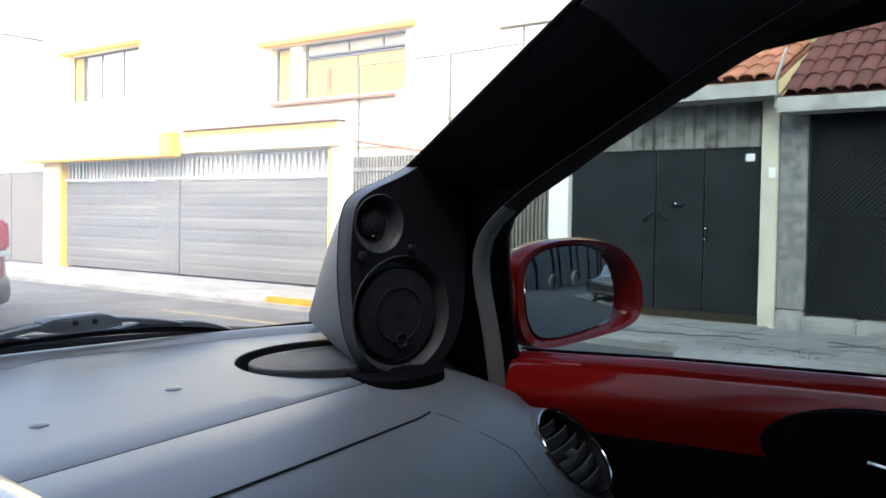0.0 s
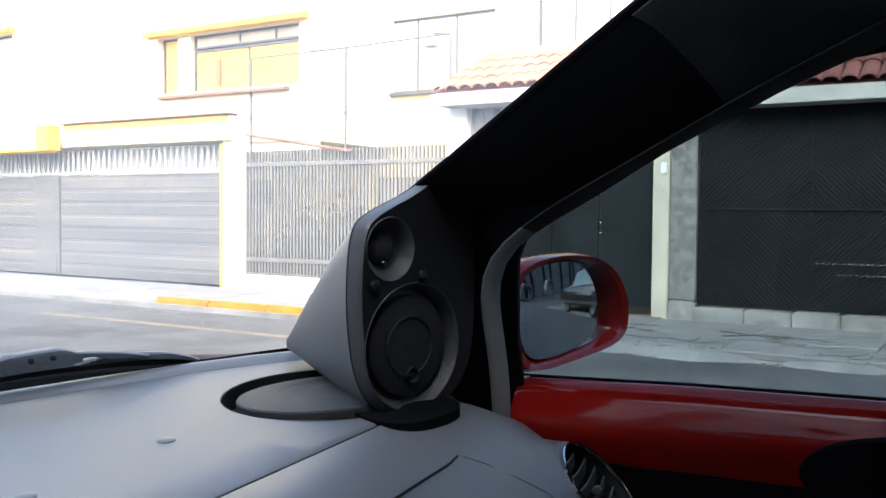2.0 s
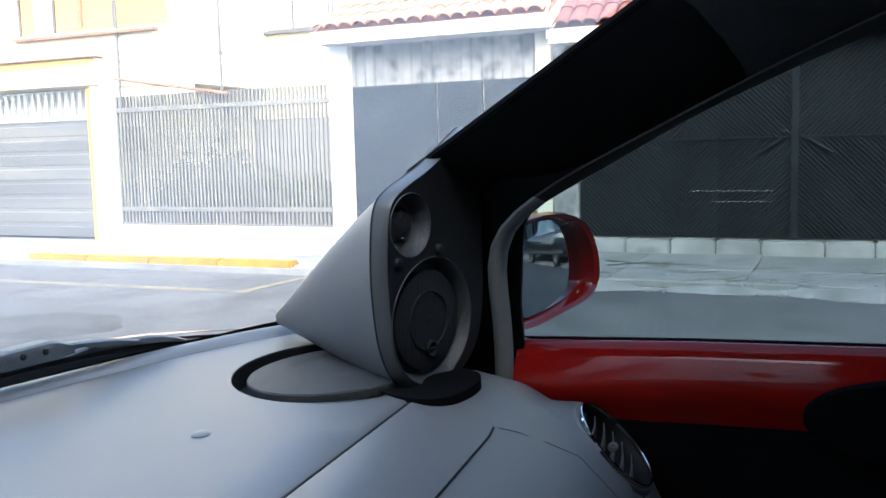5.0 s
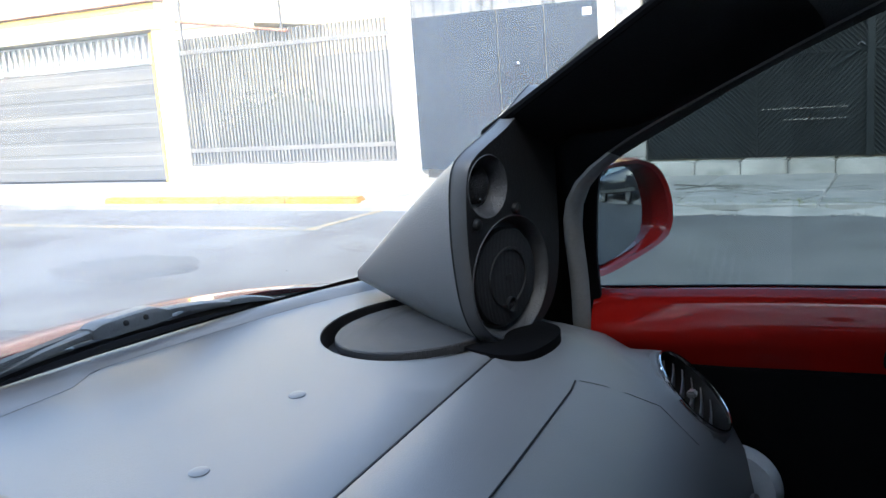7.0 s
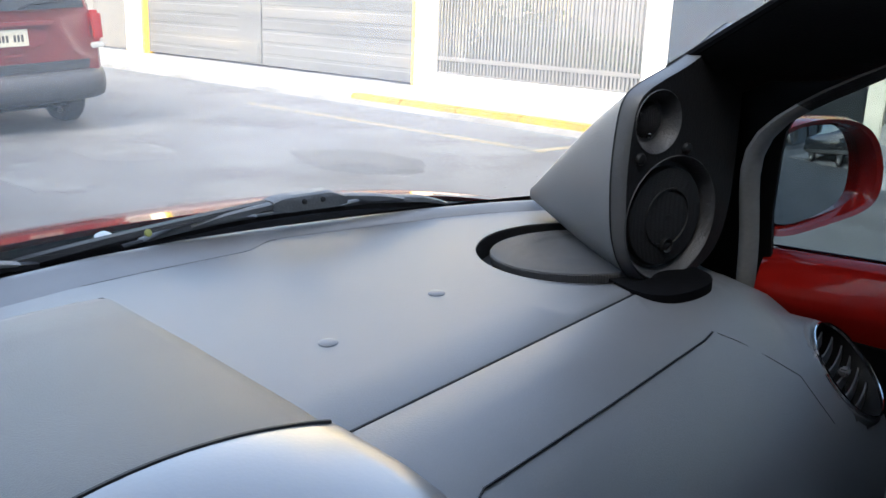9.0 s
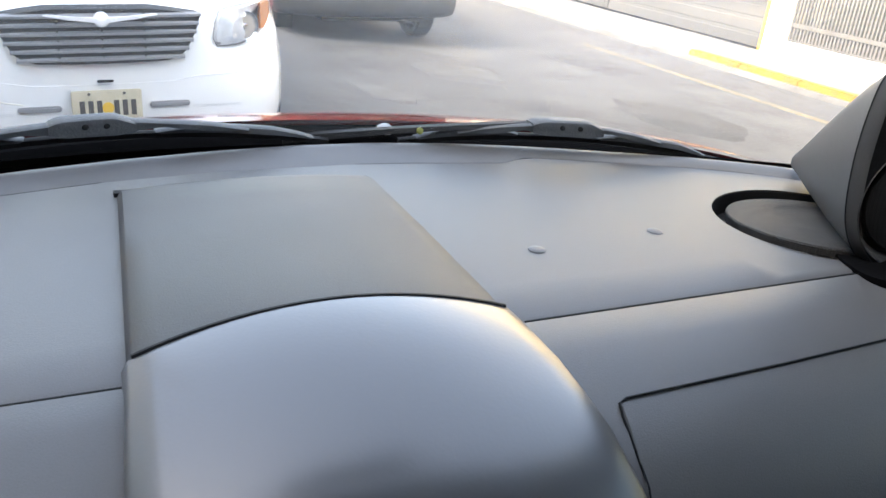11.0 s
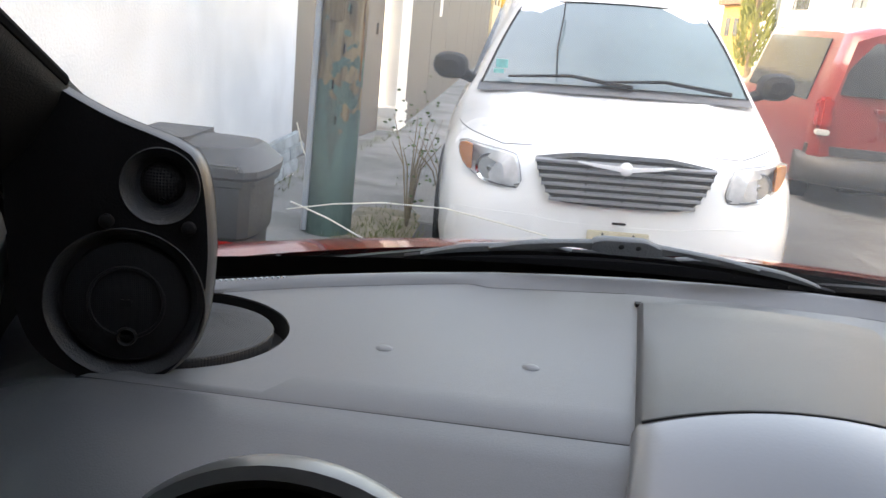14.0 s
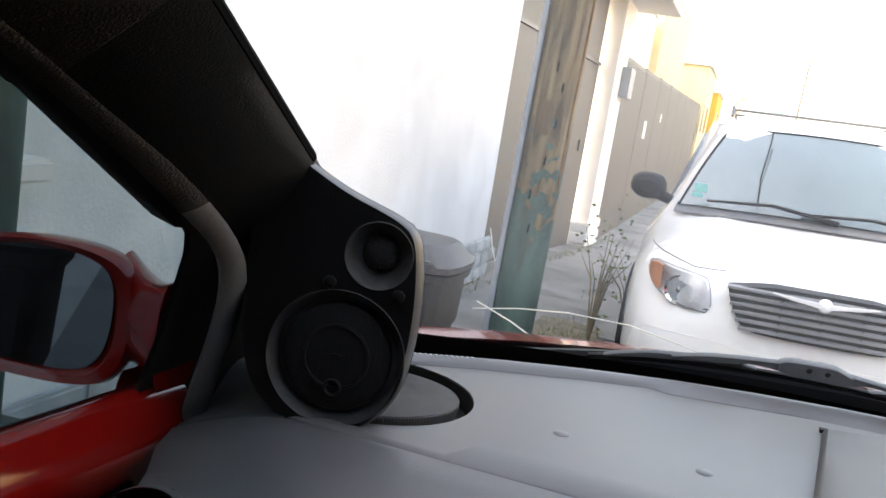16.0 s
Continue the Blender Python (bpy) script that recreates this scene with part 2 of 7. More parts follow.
ALU = pm("aluminium_frame", (0.10, 0.094, 0.088), 0.45, 0.3, 0.1, 9, 0.0)
BROWNWOOD = pm("brown_beam", (0.20, 0.10, 0.055), 0.75, 0, 0.2, 9, 0.4, 80)
VANWHITE = pm("white_paint", (0.80, 0.80, 0.79), 0.25, 0, 0.02, 3, 0.0, coat=0.8, stain=((0.74, 0.73, 0.71), 2.0, 0.66))
VANRED = pm("faded_red_paint", (0.15, 0.016, 0.014), 0.3, 0, 0.1, 3, 0.0, coat=0.7)
BUMPERGREY = pm("scuffed_bumper_plastic", (0.036, 0.036, 0.038), 0.6, 0, 0.2, 3, 0.3, 120, stain=((0.058, 0.057, 0.056), 2.0, 0.58))
VANGREY = pm("grey_bumper_plastic", (0.13, 0.13, 0.135), 0.6, 0, 0.15, 5, 0.3, 200)
GRILLGREY = pm("grey_grille_plastic", (0.28, 0.285, 0.295), 0.4, 0.3, 0.1, 9, 0.0)
TYRE = pm("tyre_rubber", (0.018, 0.018, 0.019), 0.8, 0, 0.2, 20, 0.4, 120)
LAMP = pm("headlamp_reflector", (0.70, 0.72, 0.74), 0.14, 0.3, 0.18, 14, 0.35, 30)
BADGE = pm("bright_badge", (0.74, 0.75, 0.76), 0.3, 0.1, 0.05, 12, 0.0)
AMBER = pm("amber_lens", (0.50, 0.17, 0.05), 0.15, 0, 0.1, 20, 0.0)
REDLENS = pm("red_lens", (0.26, 0.016, 0.012), 0.12, 0, 0.15, 30, 0.0)
PLATE = pm("plate_paint", (0.50, 0.45, 0.33), 0.5, 0, 0.12, 18, 0.1, 90)
PLATEINK = pm("plate_ink", (0.06, 0.055, 0.05), 0.6, 0, 0.1, 20, 0.0)
VANGLASS = pm("tinted_glass", (0.10, 0.145, 0.15), 0.05, 0, 0.2, 1.2, 0.0, spec=0.8, coat=0.8)
DARKGLASS = pm("dark_tinted_glass", (0.03, 0.033, 0.036), 0.08, 0, 0.3, 2.2, 0.0, spec=0.4)
POLEWOOD = pm("weathered_pole_wood", (0.10, 0.072, 0.042), 0.9, 0, 0.5, 5, 0.9, 60, stain=((0.035, 0.028, 0.02), 4.0, 0.55), stretch=(1, 1, 0.14))


def peeling(name, over, edge):
    """Wood that keeps flakes of paint, dense near the foot and thinning out upwards."""
    m = pm(name, over, 0.8, 0, 0.4, 6, 0.9, 60, stain=((0.06, 0.046, 0.03), 5.0, 0.55), stretch=(1, 1, 0.3))
    nt = m.node_tree
    b = nt.nodes["Principled BSDF"]
    paint = b.inputs["Base Color"].links[0].from_socket
    tc = nt.nodes.new("ShaderNodeTexCoord")
    sx = nt.nodes.new("ShaderNodeSeparateXYZ")
    no = nt.nodes.new("ShaderNodeTexNoise")
    no.inputs["Scale"].default_value, no.inputs["Detail"].default_value = 12.0, 10
    nt.links.new(tc.outputs["Object"], sx.inputs[0])
    nt.links.new(tc.outputs["Object"], no.inputs["Vector"])
    ad = nt.nodes.new("ShaderNodeMath")
    ad.operation = "MULTIPLY_ADD"
    ad.inputs[1].default_value = 2.6
    nt.links.new(no.outputs[0], ad.inputs[0])
    nt.links.new(sx.outputs[2], ad.inputs[2])
    mr = nt.nodes.new("ShaderNodeMapRange")
    mr.inputs[1].default_value, mr.inputs[2].default_value = edge + 1.22, edge + 1.34
    nt.links.new(ad.outputs[0], mr.inputs[0])
    grain = nt.nodes.new("ShaderNodeTexNoise")
    grain.inputs["Scale"].default_value, grain.inputs["Detail"].default_value = 5.0, 6
    mp = nt.nodes.new("ShaderNodeMapping")
    mp.inputs["Scale"].default_value = (4, 4, 0.4)
    nt.links.new(tc.outputs["Object"], mp.inputs[0])
    nt.links.new(mp.outputs[0], grain.inputs["Vector"])
    wood = nt.nodes.new("ShaderNodeValToRGB")
    wood.color_ramp.elements[0].position, wood.color_ramp.elements[1].position = 0.35, 0.7
    wood.color_ramp.elements[0].color, wood.color_ramp.elements[1].color = (0.070, 0.053, 0.034, 1), (0.25, 0.185, 0.105, 1)
    nt.links.new(grain.outputs[0], wood.inputs[0])
    mx = nt.nodes.new("ShaderNodeMix")
    mx.data_type = "RGBA"
    nt.links.new(mr.outputs[0], mx.inputs[0])
    nt.links.new(paint, mx.inputs[6])
    nt.links.new(wood.outputs[0], mx.inputs[7])
    nt.links.new(mx.outputs[2], b.inputs["Base Color"])
    return m


POLEGREEN = peeling("peeling_green_paint", (0.052, 0.092, 0.078), 0.90)
DEEPGREEN = pm("dark_green_paint", (0.008, 0.045, 0.038), 0.5, 0, 0.3, 4, 0.5, 60, stain=((0.02, 0.03, 0.025), 4.0, 0.55))
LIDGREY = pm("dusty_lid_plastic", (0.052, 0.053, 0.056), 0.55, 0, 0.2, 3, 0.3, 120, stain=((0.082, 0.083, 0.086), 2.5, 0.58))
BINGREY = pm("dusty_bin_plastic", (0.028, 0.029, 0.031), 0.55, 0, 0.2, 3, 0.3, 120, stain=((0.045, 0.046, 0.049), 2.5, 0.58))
GATEBROWN = pm("brown_grey_gate_paint", (0.082, 0.076, 0.069), 0.6, 0.1, 0.2, 1.0, 0.3, 60, stretch=(1, 1, 0.3))
DOORBEIGE = pm("beige_metal_door", (0.090, 0.083, 0.075), 0.55, 0.2, 0.2, 0.8, 0.2, 60, stretch=(1, 1, 0.3))
WIRE = pm("pale_cable", (0.62, 0.60, 0.52), 0.6, 0, 0.2, 9, 0.0)
LEAF = pm("leaf_green", (0.075, 0.11, 0.035), 0.7, 0, 0.45, 9, 0.2, 60)
LEAFDRY = pm("dry_stem", (0.17, 0.13, 0.075), 0.85, 0, 0.3, 9, 0.2, 60)
CYPRESS = pm("cypress_leaf", (0.16, 0.17, 0.035), 0.8, 0, 0.4, 1.5, 0.4, 30)
GRASS = pm("kerb_grass", (0.12, 0.14, 0.045), 0.85, 0, 0.4, 6, 0.2, 60)
STICKER = pm("teal_sticker", (0.15, 0.42, 0.40), 0.5, 0, 0.2, 40, 0.0)
PAPER = pm("white_paper", (0.78, 0.78, 0.76), 0.8, 0, 0.05, 20, 0.0)
CARBLACK = pm("black_car_paint", (0.015, 0.017, 0.02), 0.2, 0, 0.1, 3, 0.0, coat=1.0)
CRACK = pm("dirty_crack", (0.065, 0.064, 0.056), 0.95, 0, 0.3, 9, 0.5, 60)
RUST = pm("rusty_iron", (0.16, 0.085, 0.035), 0.85, 0, 0.4, 8, 0.5, 80, stain=((0.05, 0.035, 0.025), 9.0, 0.5))
SOIL = pm("dry_soil", (0.20, 0.17, 0.12), 0.95, 0, 0.35, 6, 1.0, 40)


# ---- building helpers ----
def thing(name, loc=(0, 0, 0), rot=(0, 0, 0), label="", category="", group="", kind=""):
    ob = new(name)
    ob.empty_display_size = 0.1
    ob.matrix_basis = pose(*loc, *rot)
    ob["at"] = loc
    return tagged(ob, label, category, group, kind)


def smooth_mesh(me, angle=35):
    for p in me.polygons:
        p.use_smooth = True
    me.set_sharp_from_angle(angle=radians(angle))


def part(name, bm, material, parent=None, label="", angle=35):
    """Links bm as one mesh, drawn in the thing's own unturned place, under a thing or a part."""
    bmesh.ops.recalc_face_normals(bm, faces=bm.faces)
    me = bpy.data.meshes.new(name)
    bm.to_mesh(me)
    bm.free()
    me.materials.append(material)
    smooth_mesh(me, angle)
    ob = new(name, me)
    if parent:
        ob.parent = parent
        if parent.type == "EMPTY":
            ob.matrix_parent_inverse = Matrix.Translation(-Vector(parent["at"]))
    if label:
        ob["label"] = label
    return ob


def piece(name, me, m, parent):
    """One of many alike pieces: an object of its own on a shared mesh, at the pose m."""
    ob = new(name, me)
    ob.parent = parent
    if parent.type == "EMPTY":
        ob.matrix_parent_inverse = Matrix.Translation(-Vector(parent["at"]))
    ob.matrix_basis = m
    return ob


def shared(name, bm, material, angle=35):
    bmesh.ops.recalc_face_normals(bm, faces=bm.faces)
    me = bpy.data.meshes.new(name)
    bm.to_mesh(me)
    bm.free()
    me.materials.append(material)
    smooth_mesh(me, angle)
    return me


def box(lo, hi, bevel=0.0, bm=None, seg=2):
    bm = bm or bmesh.new()
    r = bmesh.ops.create_cube(bm, size=1)
    for v in r["verts"]:
        v.co = Vector([lo[i] + (v.co[i] + 0.5) * (hi[i] - lo[i]) for i in range(3)])
    if bevel:
        es = {e for v in r["verts"] for e in v.link_edges}
        bmesh.ops.bevel(bm, geom=list(es), offset=bevel, segments=seg, affect="EDGES")
    return bm


def loft(rings, closed=True, caps=True, bm=None):
    """A skin over rings of equally many points."""
    bm = bm or bmesh.new()
    vs = [[bm.verts.new(p) for p in r] for r in rings]
    n = len(rings[0])
    for a, b in zip(vs, vs[1:]):
        for i in range(n if closed else n - 1):
            j = (i + 1) % n
            bm.faces.new((a[i], a[j], b[j], b[i]))
    if caps and closed:
        bm.faces.new(vs[0])
        bm.faces.new(vs[-1])
    return bm


def frame_of(d):
    d = Vector(d).normalized()
    a = d.cross((0, 0, 1)) if abs(d.z) < 0.95 else d.cross((1, 0, 0))
    a.normalize()
    return d, a, a.cross(d)


def rod(pts, r, n=8, bm=None, caps=True):
    """A round bar along points; r is a radius or one for each point."""
    pts = [Vector(p) for p in pts]
    rs = r if isinstance(r, (list, tuple)) else [r] * len(pts)
    rings = []
    for i, p in enumerate(pts):
        _, a, b = frame_of(pts[min(i + 1, len(pts) - 1)] - pts[max(i - 1, 0)])
        rings.append([p + (a * math.cos(k * math.tau / n) + b * math.sin(k * math.tau / n)) * rs[i] for k in range(n)])
    return loft(rings, True, caps, bm)


def lathe(centre, axis, prof, n=40, bm=None, caps=True):
    """A turned form: prof is a list of (radius, height along the axis)."""
    c = Vector(centre)
    d, a, b = frame_of(axis)
    rings = [[c + d * h + (a * math.cos(k * math.tau / n) + b * math.sin(k * math.tau / n)) * max(r, 1e-4) for k in range(n)] for r, h in prof]
    return loft(rings, True, caps, bm)


def plank(outline, axis, lo, hi, bevel=0.0):
    """A flat shape with thickness: outline in the two other axes, lo to hi along the axis."""
    o = "xyz".index(axis)

    def at(p, h):
        q = list(p)
        q.insert(o, h)
        return q

    bm = loft([[at(p, lo) for p in outline], [at(p, hi) for p in outline]])
    if bevel:
        bmesh.ops.bevel(bm, geom=list(bm.edges), offset=bevel, segments=2, affect="EDGES")
    return bm


def ease(t):
    t = max(0.0, min(1.0, t))
    return t * t * (3 - 2 * t)


def table(rows, t):
    """Straight steps through rows of (t, value)."""
    return float(np.interp(t, [r[0] for r in rows], [r[1] for r in rows]))

# ==== the car that the camera sits in ====
car = thing("car", (0, 0.5, -0.14), (0, 0, 0), "small red hatchback with a deep grey dashboard, parked", "car")


def front_edge(x):
    return 0.565 - 0.43 * x * x


def ridge(x):
    step = table([(-0.74, 0.17), (-0.6, 0.262), (-0.5, 0.32), (-0.4, 0.372), (-0.325, 0.410), (-0.30, 0.399), (-0.23, 0.417), (-0.13, 0.441), (0, 0.456), (0.15, 0.455), (0.22, 0.447), (0.345, 0.424), (0.385, 0.440), (0.45, 0.424), (0.51, 0.398), (0.62, 0.347), (0.76, 0.24)], x)
    return min(step, crest(x) - 0.024)


def crest(x):
    return table([(-0.74, 0.18), (-0.62, 0.268), (-0.5, 0.345), (-0.4, 0.397), (-0.3, 0.44), (-0.2, 0.47), (-0.1, 0.493), (0, 0.508), (0.1, 0.516), (0.2, 0.512), (0.3, 0.494), (0.4, 0.461), (0.5, 0.42), (0.6, 0.376), (0.68, 0.33), (0.76, 0.27)], x)


def groove(x):
    return 0.016 + 0.012 * ease((x + 0.1) / 0.2)


def dash_section(x):
    """The dashboard's height from the windscreen back to the knees."""
    yc, yr = crest(x), ridge(x)
    fall = -0.042 * (max(0.0, abs(x) - 0.61) / 0.135) ** 1.6
    pts = [(yc + 0.034, 0.95), (yc + 0.026, 1.000), (yc + 0.018, 1.014), (yc + 0.010, 1.0215), (yc, 1.0250), (yc - 0.010, 1.0238), (yc - 0.018, 1.0195), (yr + 0.004, 1.0158), (yr + 0.0012, 1.0142), (yr, 1.0143), (yr - 0.0012, 1.0165)]
    g, sag = groove(x), 0.002 * ease((x + 0.1) / 0.2)
    pts += [(yr + (g + 0.012 - yr) * k / 8, 1.0165 - sag * (k / 8) ** 4) for k in range(1, 8)]
    pts += [(g + 0.004, 1.0155 - sag), (g, 1.0125 - sag), (g - 0.004, 1.015 - sag), (-0.02, 1.006), (-0.055, 0.992), (-0.09, 0.975), (-0.125, 0.950), (-0.16, 0.908), (-0.185, 0.855), (-0.2, 0.78), (-0.2, 0.55)]
    return [(x * (1 - 0.058 * ease(-y / 0.12)), y, z + fall * ease(1 + (y + 0.04) / 0.08) * (1 - ease((y - 0.05) / 0.08))) for y, z in pts]


xs = [-0.745 + 1.49 * i / 60 for i in range(61)]
bm = loft([dash_section(x) for x in xs], False, False)
bm.normal_update()
for s in (1, -1):
    c = Vector((s * 0.595, 0.151))
    near = [f for f in bm.faces if (f.calc_center_median().xy - c).length < 0.17 and abs(f.normal.z) > 0.9]
    bmesh.ops.subdivide_edges(bm, edges=list({e for f in near for e in f.edges}), cuts=5, use_grid_fill=True)
    bmesh.ops.delete(bm, geom=[f for f in bm.faces if (f.calc_center_median().xy - c).length < 0.109 and f.calc_center_median().z > 0.95], context="FACES")
    for v in bm.verts:
        d = v.co.xy - c
        if 0.08 < d.length < 0.13 and any(e.is_boundary for e in v.link_edges) and v.co.z > 0.95:
            d = d * (0.110 / d.length)
            v.co.x, v.co.y = c.x + d.x, c.y + d.y
for s in (1, -1):
    c, n = Vector((s * 0.684, -0.141, 0.931)), Vector((0.12 * s, -0.725, 0.67)).normalized()
    near = [f for f in bm.faces if (f.calc_center_median() - c).length < 0.085]
    bmesh.ops.subdivide_edges(bm, edges=list({e for f in near for e in f.edges}), cuts=3, use_grid_fill=True)

    def off(p):
        d = p - c
        return (d - n * d.dot(n)).length if d.length < 0.12 else 9.0

    bmesh.ops.delete(bm, geom=[f for f in bm.faces if off(f.calc_center_median()) < 0.057], context="FACES")
dash = part("dashboard", bm, DASH, car, "deep grey grained plastic dashboard", 50)

# glovebox outline: a narrow dark gap round a raised lid
lid = bmesh.new()
rows = [(-0.070, 0.9847), (-0.09, 0.975), (-0.125, 0.950), (-0.16, 0.908), (-0.185, 0.855)]
loft([[(x, y, z + 0.0015) for x in (0.180 + 0.19 * (y + 0.07), 0.27, 0.36, 0.45, 0.532)] for y, z in rows], False, False, lid)
part("glovebox_lid", lid, DASH, dash)
gap = rod([(0.155, -0.185, 0.856), (0.163, -0.16, 0.909), (0.171, -0.125, 0.951), (0.1755, -0.080, 0.981), (0.1785, -0.070, 0.9865), (0.186, -0.067, 0.9880), (0.35, -0.064, 0.9890), (0.515, -0.059, 0.9910), (0.535, -0.056, 0.992)], 0.0011, 6)
part("glovebox_gap", gap, BLACK, dash)
part("glovebox_gap", rod([(0.540, -0.0585, 0.9905), (0.552, -0.075, 0.9828), (0.568, -0.10, 0.9682), (0.586, -0.125, 0.9505), (0.594, -0.16, 0.9085)], 0.0004, 5), PANEL, dash)
seam = rod([(-0.63, 0.016, 1.0118), (-0.15, 0.016, 1.0128)], 0.0014, 6)
part("seam", seam, BLACK, dash)
seam = rod([(x, groove(x), 1.0110) for x in (0.15, 0.25, 0.35, 0.45, 0.53)], 0.0016, 6)
part("seam", seam, BLACK, dash)
for a, b in ((-0.62, -0.13), (0.16, 0.66)):
    part("moulding_edge", rod([(x, ridge(x) - 0.0006, 1.0164) for x in [a + (b - a) * k / 40 for k in range(41)]], 0.0007, 6), PANEL, dash)

# centre panel and satin lid


def half_width(y):
    return table([(-0.25, 0.182), (-0.12, 0.163), (0.02, 0.143), (0.38, 0.135)], y)


def centre_x(y):
    return table([(-0.25, -0.02), (0.02, -0.018), (0.38, 0.014)], y)


def centre_z(y):
    return table([(-0.27, 0.80), (-0.22, 0.885), (-0.17, 0.95), (-0.12, 0.992), (-0.06, 1.018), (0.0, 1.031), (0.03, 1.034), (0.2, 1.034), (0.36, 1.031), (0.395, 1.022)], y)


def centre_rows(ys, up, more, inset):
    rings = []
    for y in ys:
        w, z = half_width(y) - inset, centre_z(y) + up
        crown = table([(-0.26, 0.026), (0.04, 0.019), (0.39, 0.006)], y) + more
        row = [(-w, y, z - 0.05), (-w, y, z - 0.008), (-w + 0.003, y, z - 0.002)]
        row += [(w * k / 8 * 0.965, y, z + crown * (1 - (k / 8) ** 2)) for k in range(-8, 9)]
        row += [(w - 0.003, y, z - 0.002), (w, y, z - 0.008), (w, y, z - 0.05)]
        rings.append([(x + centre_x(y), py, pz) for x, py, pz in row])
    return rings


part("centre_panel", loft(centre_rows([0.392, 0.385, 0.36, 0.3, 0.2, 0.1, 0.05, 0.02, -0.01], 0, 0.0, 0), False, False), PANEL, dash, "raised dark centre panel")
rings = centre_rows([0.0, -0.02, -0.05, -0.08, -0.11, -0.14, -0.17, -0.2, -0.23, -0.26], 0.003, 0.001, -0.001)
front = []
for (x, y, z) in rings[0]:
    arc = 0.014 + 0.010 * (1 - ((x + 0.018) / 0.145) ** 2)
    front.append((x, arc, z))
rings = [[(x, y + 0.001, z - 0.012) for x, y, z in front], front, [(x, y * 0.55, z) for x, y, z in front]] + rings[1:]
part("centre_lid", loft(rings, False, False), LID, dash, "satin grey lid of the centre console")
arc = [(-0.018 + 0.140 * k / 10, 0.0165 + 0.010 * (1 - (k / 10) ** 2), 1.0345 + 0.0195 * (1 - (k / 10) ** 2)) for k in range(-10, 11)]
part("lid_gap", rod(arc, 0.0022, 6), BLACK, dash)

part("panel_gap", box((-0.123, 0.388, 1.017), (-0.088, 0.398, 1.0212)), BLACK, dash)
part("panel_gap", box((0.128, 0.388, 1.017), (0.153, 0.397, 1.0205)), BLACK, dash)

# round trim buttons
for x, y in ((0.389, 0.169), (0.236, 0.155), (-0.389, 0.157), (-0.246, 0.153)):
    part("trim_button", lathe((x, y, 1.0155), (0, 0, 1), [(0.0088, 0), (0.0086, 0.0012), (0.0068, 0.0022), (0.004, 0.0027), (0.0, 0.0029)], 24), DASH, dash)

# round speaker grilles let into the dashboard
for s in (1, -1):
    c = (s * 0.595, 0.151, 1.0172)
    part("speaker_well", lathe(c, (0, 0, 1), [(0.1135, -0.0012), (0.110, -0.003), (0.1095, -0.026), (0.0, -0.027)], 56, caps=False), BLACK, dash)
    part("speaker_grille", lathe((c[0] + s * 0.007, c[1] - 0.006, c[2] - 0.0075), (0.03 * s, 0.06, 1), [(0.098, -0.02), (0.1030, 0.0), (0.1030, 0.0045), (0.1018, 0.0062), (0.092, 0.0078), (0.056, 0.0104), (0.053, 0.0092), (0.02, 0.0106), (0.001, 0.0108)], 56), DASHGRILLE, dash, "dark mesh speaker grille")
    part("grille_clip", lathe((s * 0.556, 0.085, 1.0195), (0, 0, 1), [(0.004, 0), (0.003, 0.002)], 10), CHROME, dash)

# air vents at the ends
for s in (1, -1):
    n, c = Vector((0.12 * s, -0.725, 0.67)).normalized(), Vector((s * 0.684, -0.141, 0.931))
    c = c - n * 0.008
    vent = part("air_vent", lathe(c, n, [(0.030, -0.07), (0.056, -0.045), (0.0620, -0.022), (0.0615, -0.009), (0.0600, -0.003), (0.0575, 0.0), (0.0545, 0.0006)], 48, caps=False), DASH, car, "round air vent with slanted louvres")
    part("vent_throat", lathe(c, n, [(0.0545, 0.0025), (0.052, -0.008), (0.049, -0.03), (0.0, -0.032)], 40, caps=False), BLACK, vent)
    part("vent_ring", lathe(c, n, [(0.0545, 0.001), (0.0548, 0.0042), (0.0538, 0.0052), (0.0530, 0.0042), (0.0530, 0.001)], 48, caps=False), CHROME, vent)
    _, a, b = frame_of(n)
    for k in range(6):
        h = -0.029 + 0.0145 * k
        w = math.sqrt(max(0.050 ** 2 - h * h, 0)) * 0.96
        slat = loft([[c + a * u + b * (h - 0.006 - 0.008 * math.cos(u * 22)) - n * 0.013, c + a * u + b * (h + 0.004 - 0.008 * math.cos(u * 22)) - n * 0.005, c + a * u + b * (h + 0.0055 - 0.008 * math.cos(u * 22)) - n * 0.006, c + a * u + b * (h - 0.0045 - 0.008 * math.cos(u * 22)) - n * 0.014] for u in [w * i / 6 for i in range(-6, 7)]])
        part("louvre", slat, PODDIM, vent)
    part("louvre_tab", box((c[0] - 0.006, c[1] - 0.004, c[2] - 0.006), (c[0] + 0.006, c[1] + 0.006, c[2] + 0.002), 0.002), POD, vent)
part("dash_end_button", lathe((0.664, -0.2, 0.81), (-0.1, -1, 0.25), [(0.012, 0), (0.0115, 0.004), (0.004, 0.006)], 20), PANEL, car)
part("door_pocket", lathe((0.715, -0.172, 0.80), (-1, 0, 0.1), [(0.052, 0), (0.051, 0.012), (0.046, 0.018), (0.001, 0.018)], 32), GREYPL, car, "pale grey moulded door pocket end")

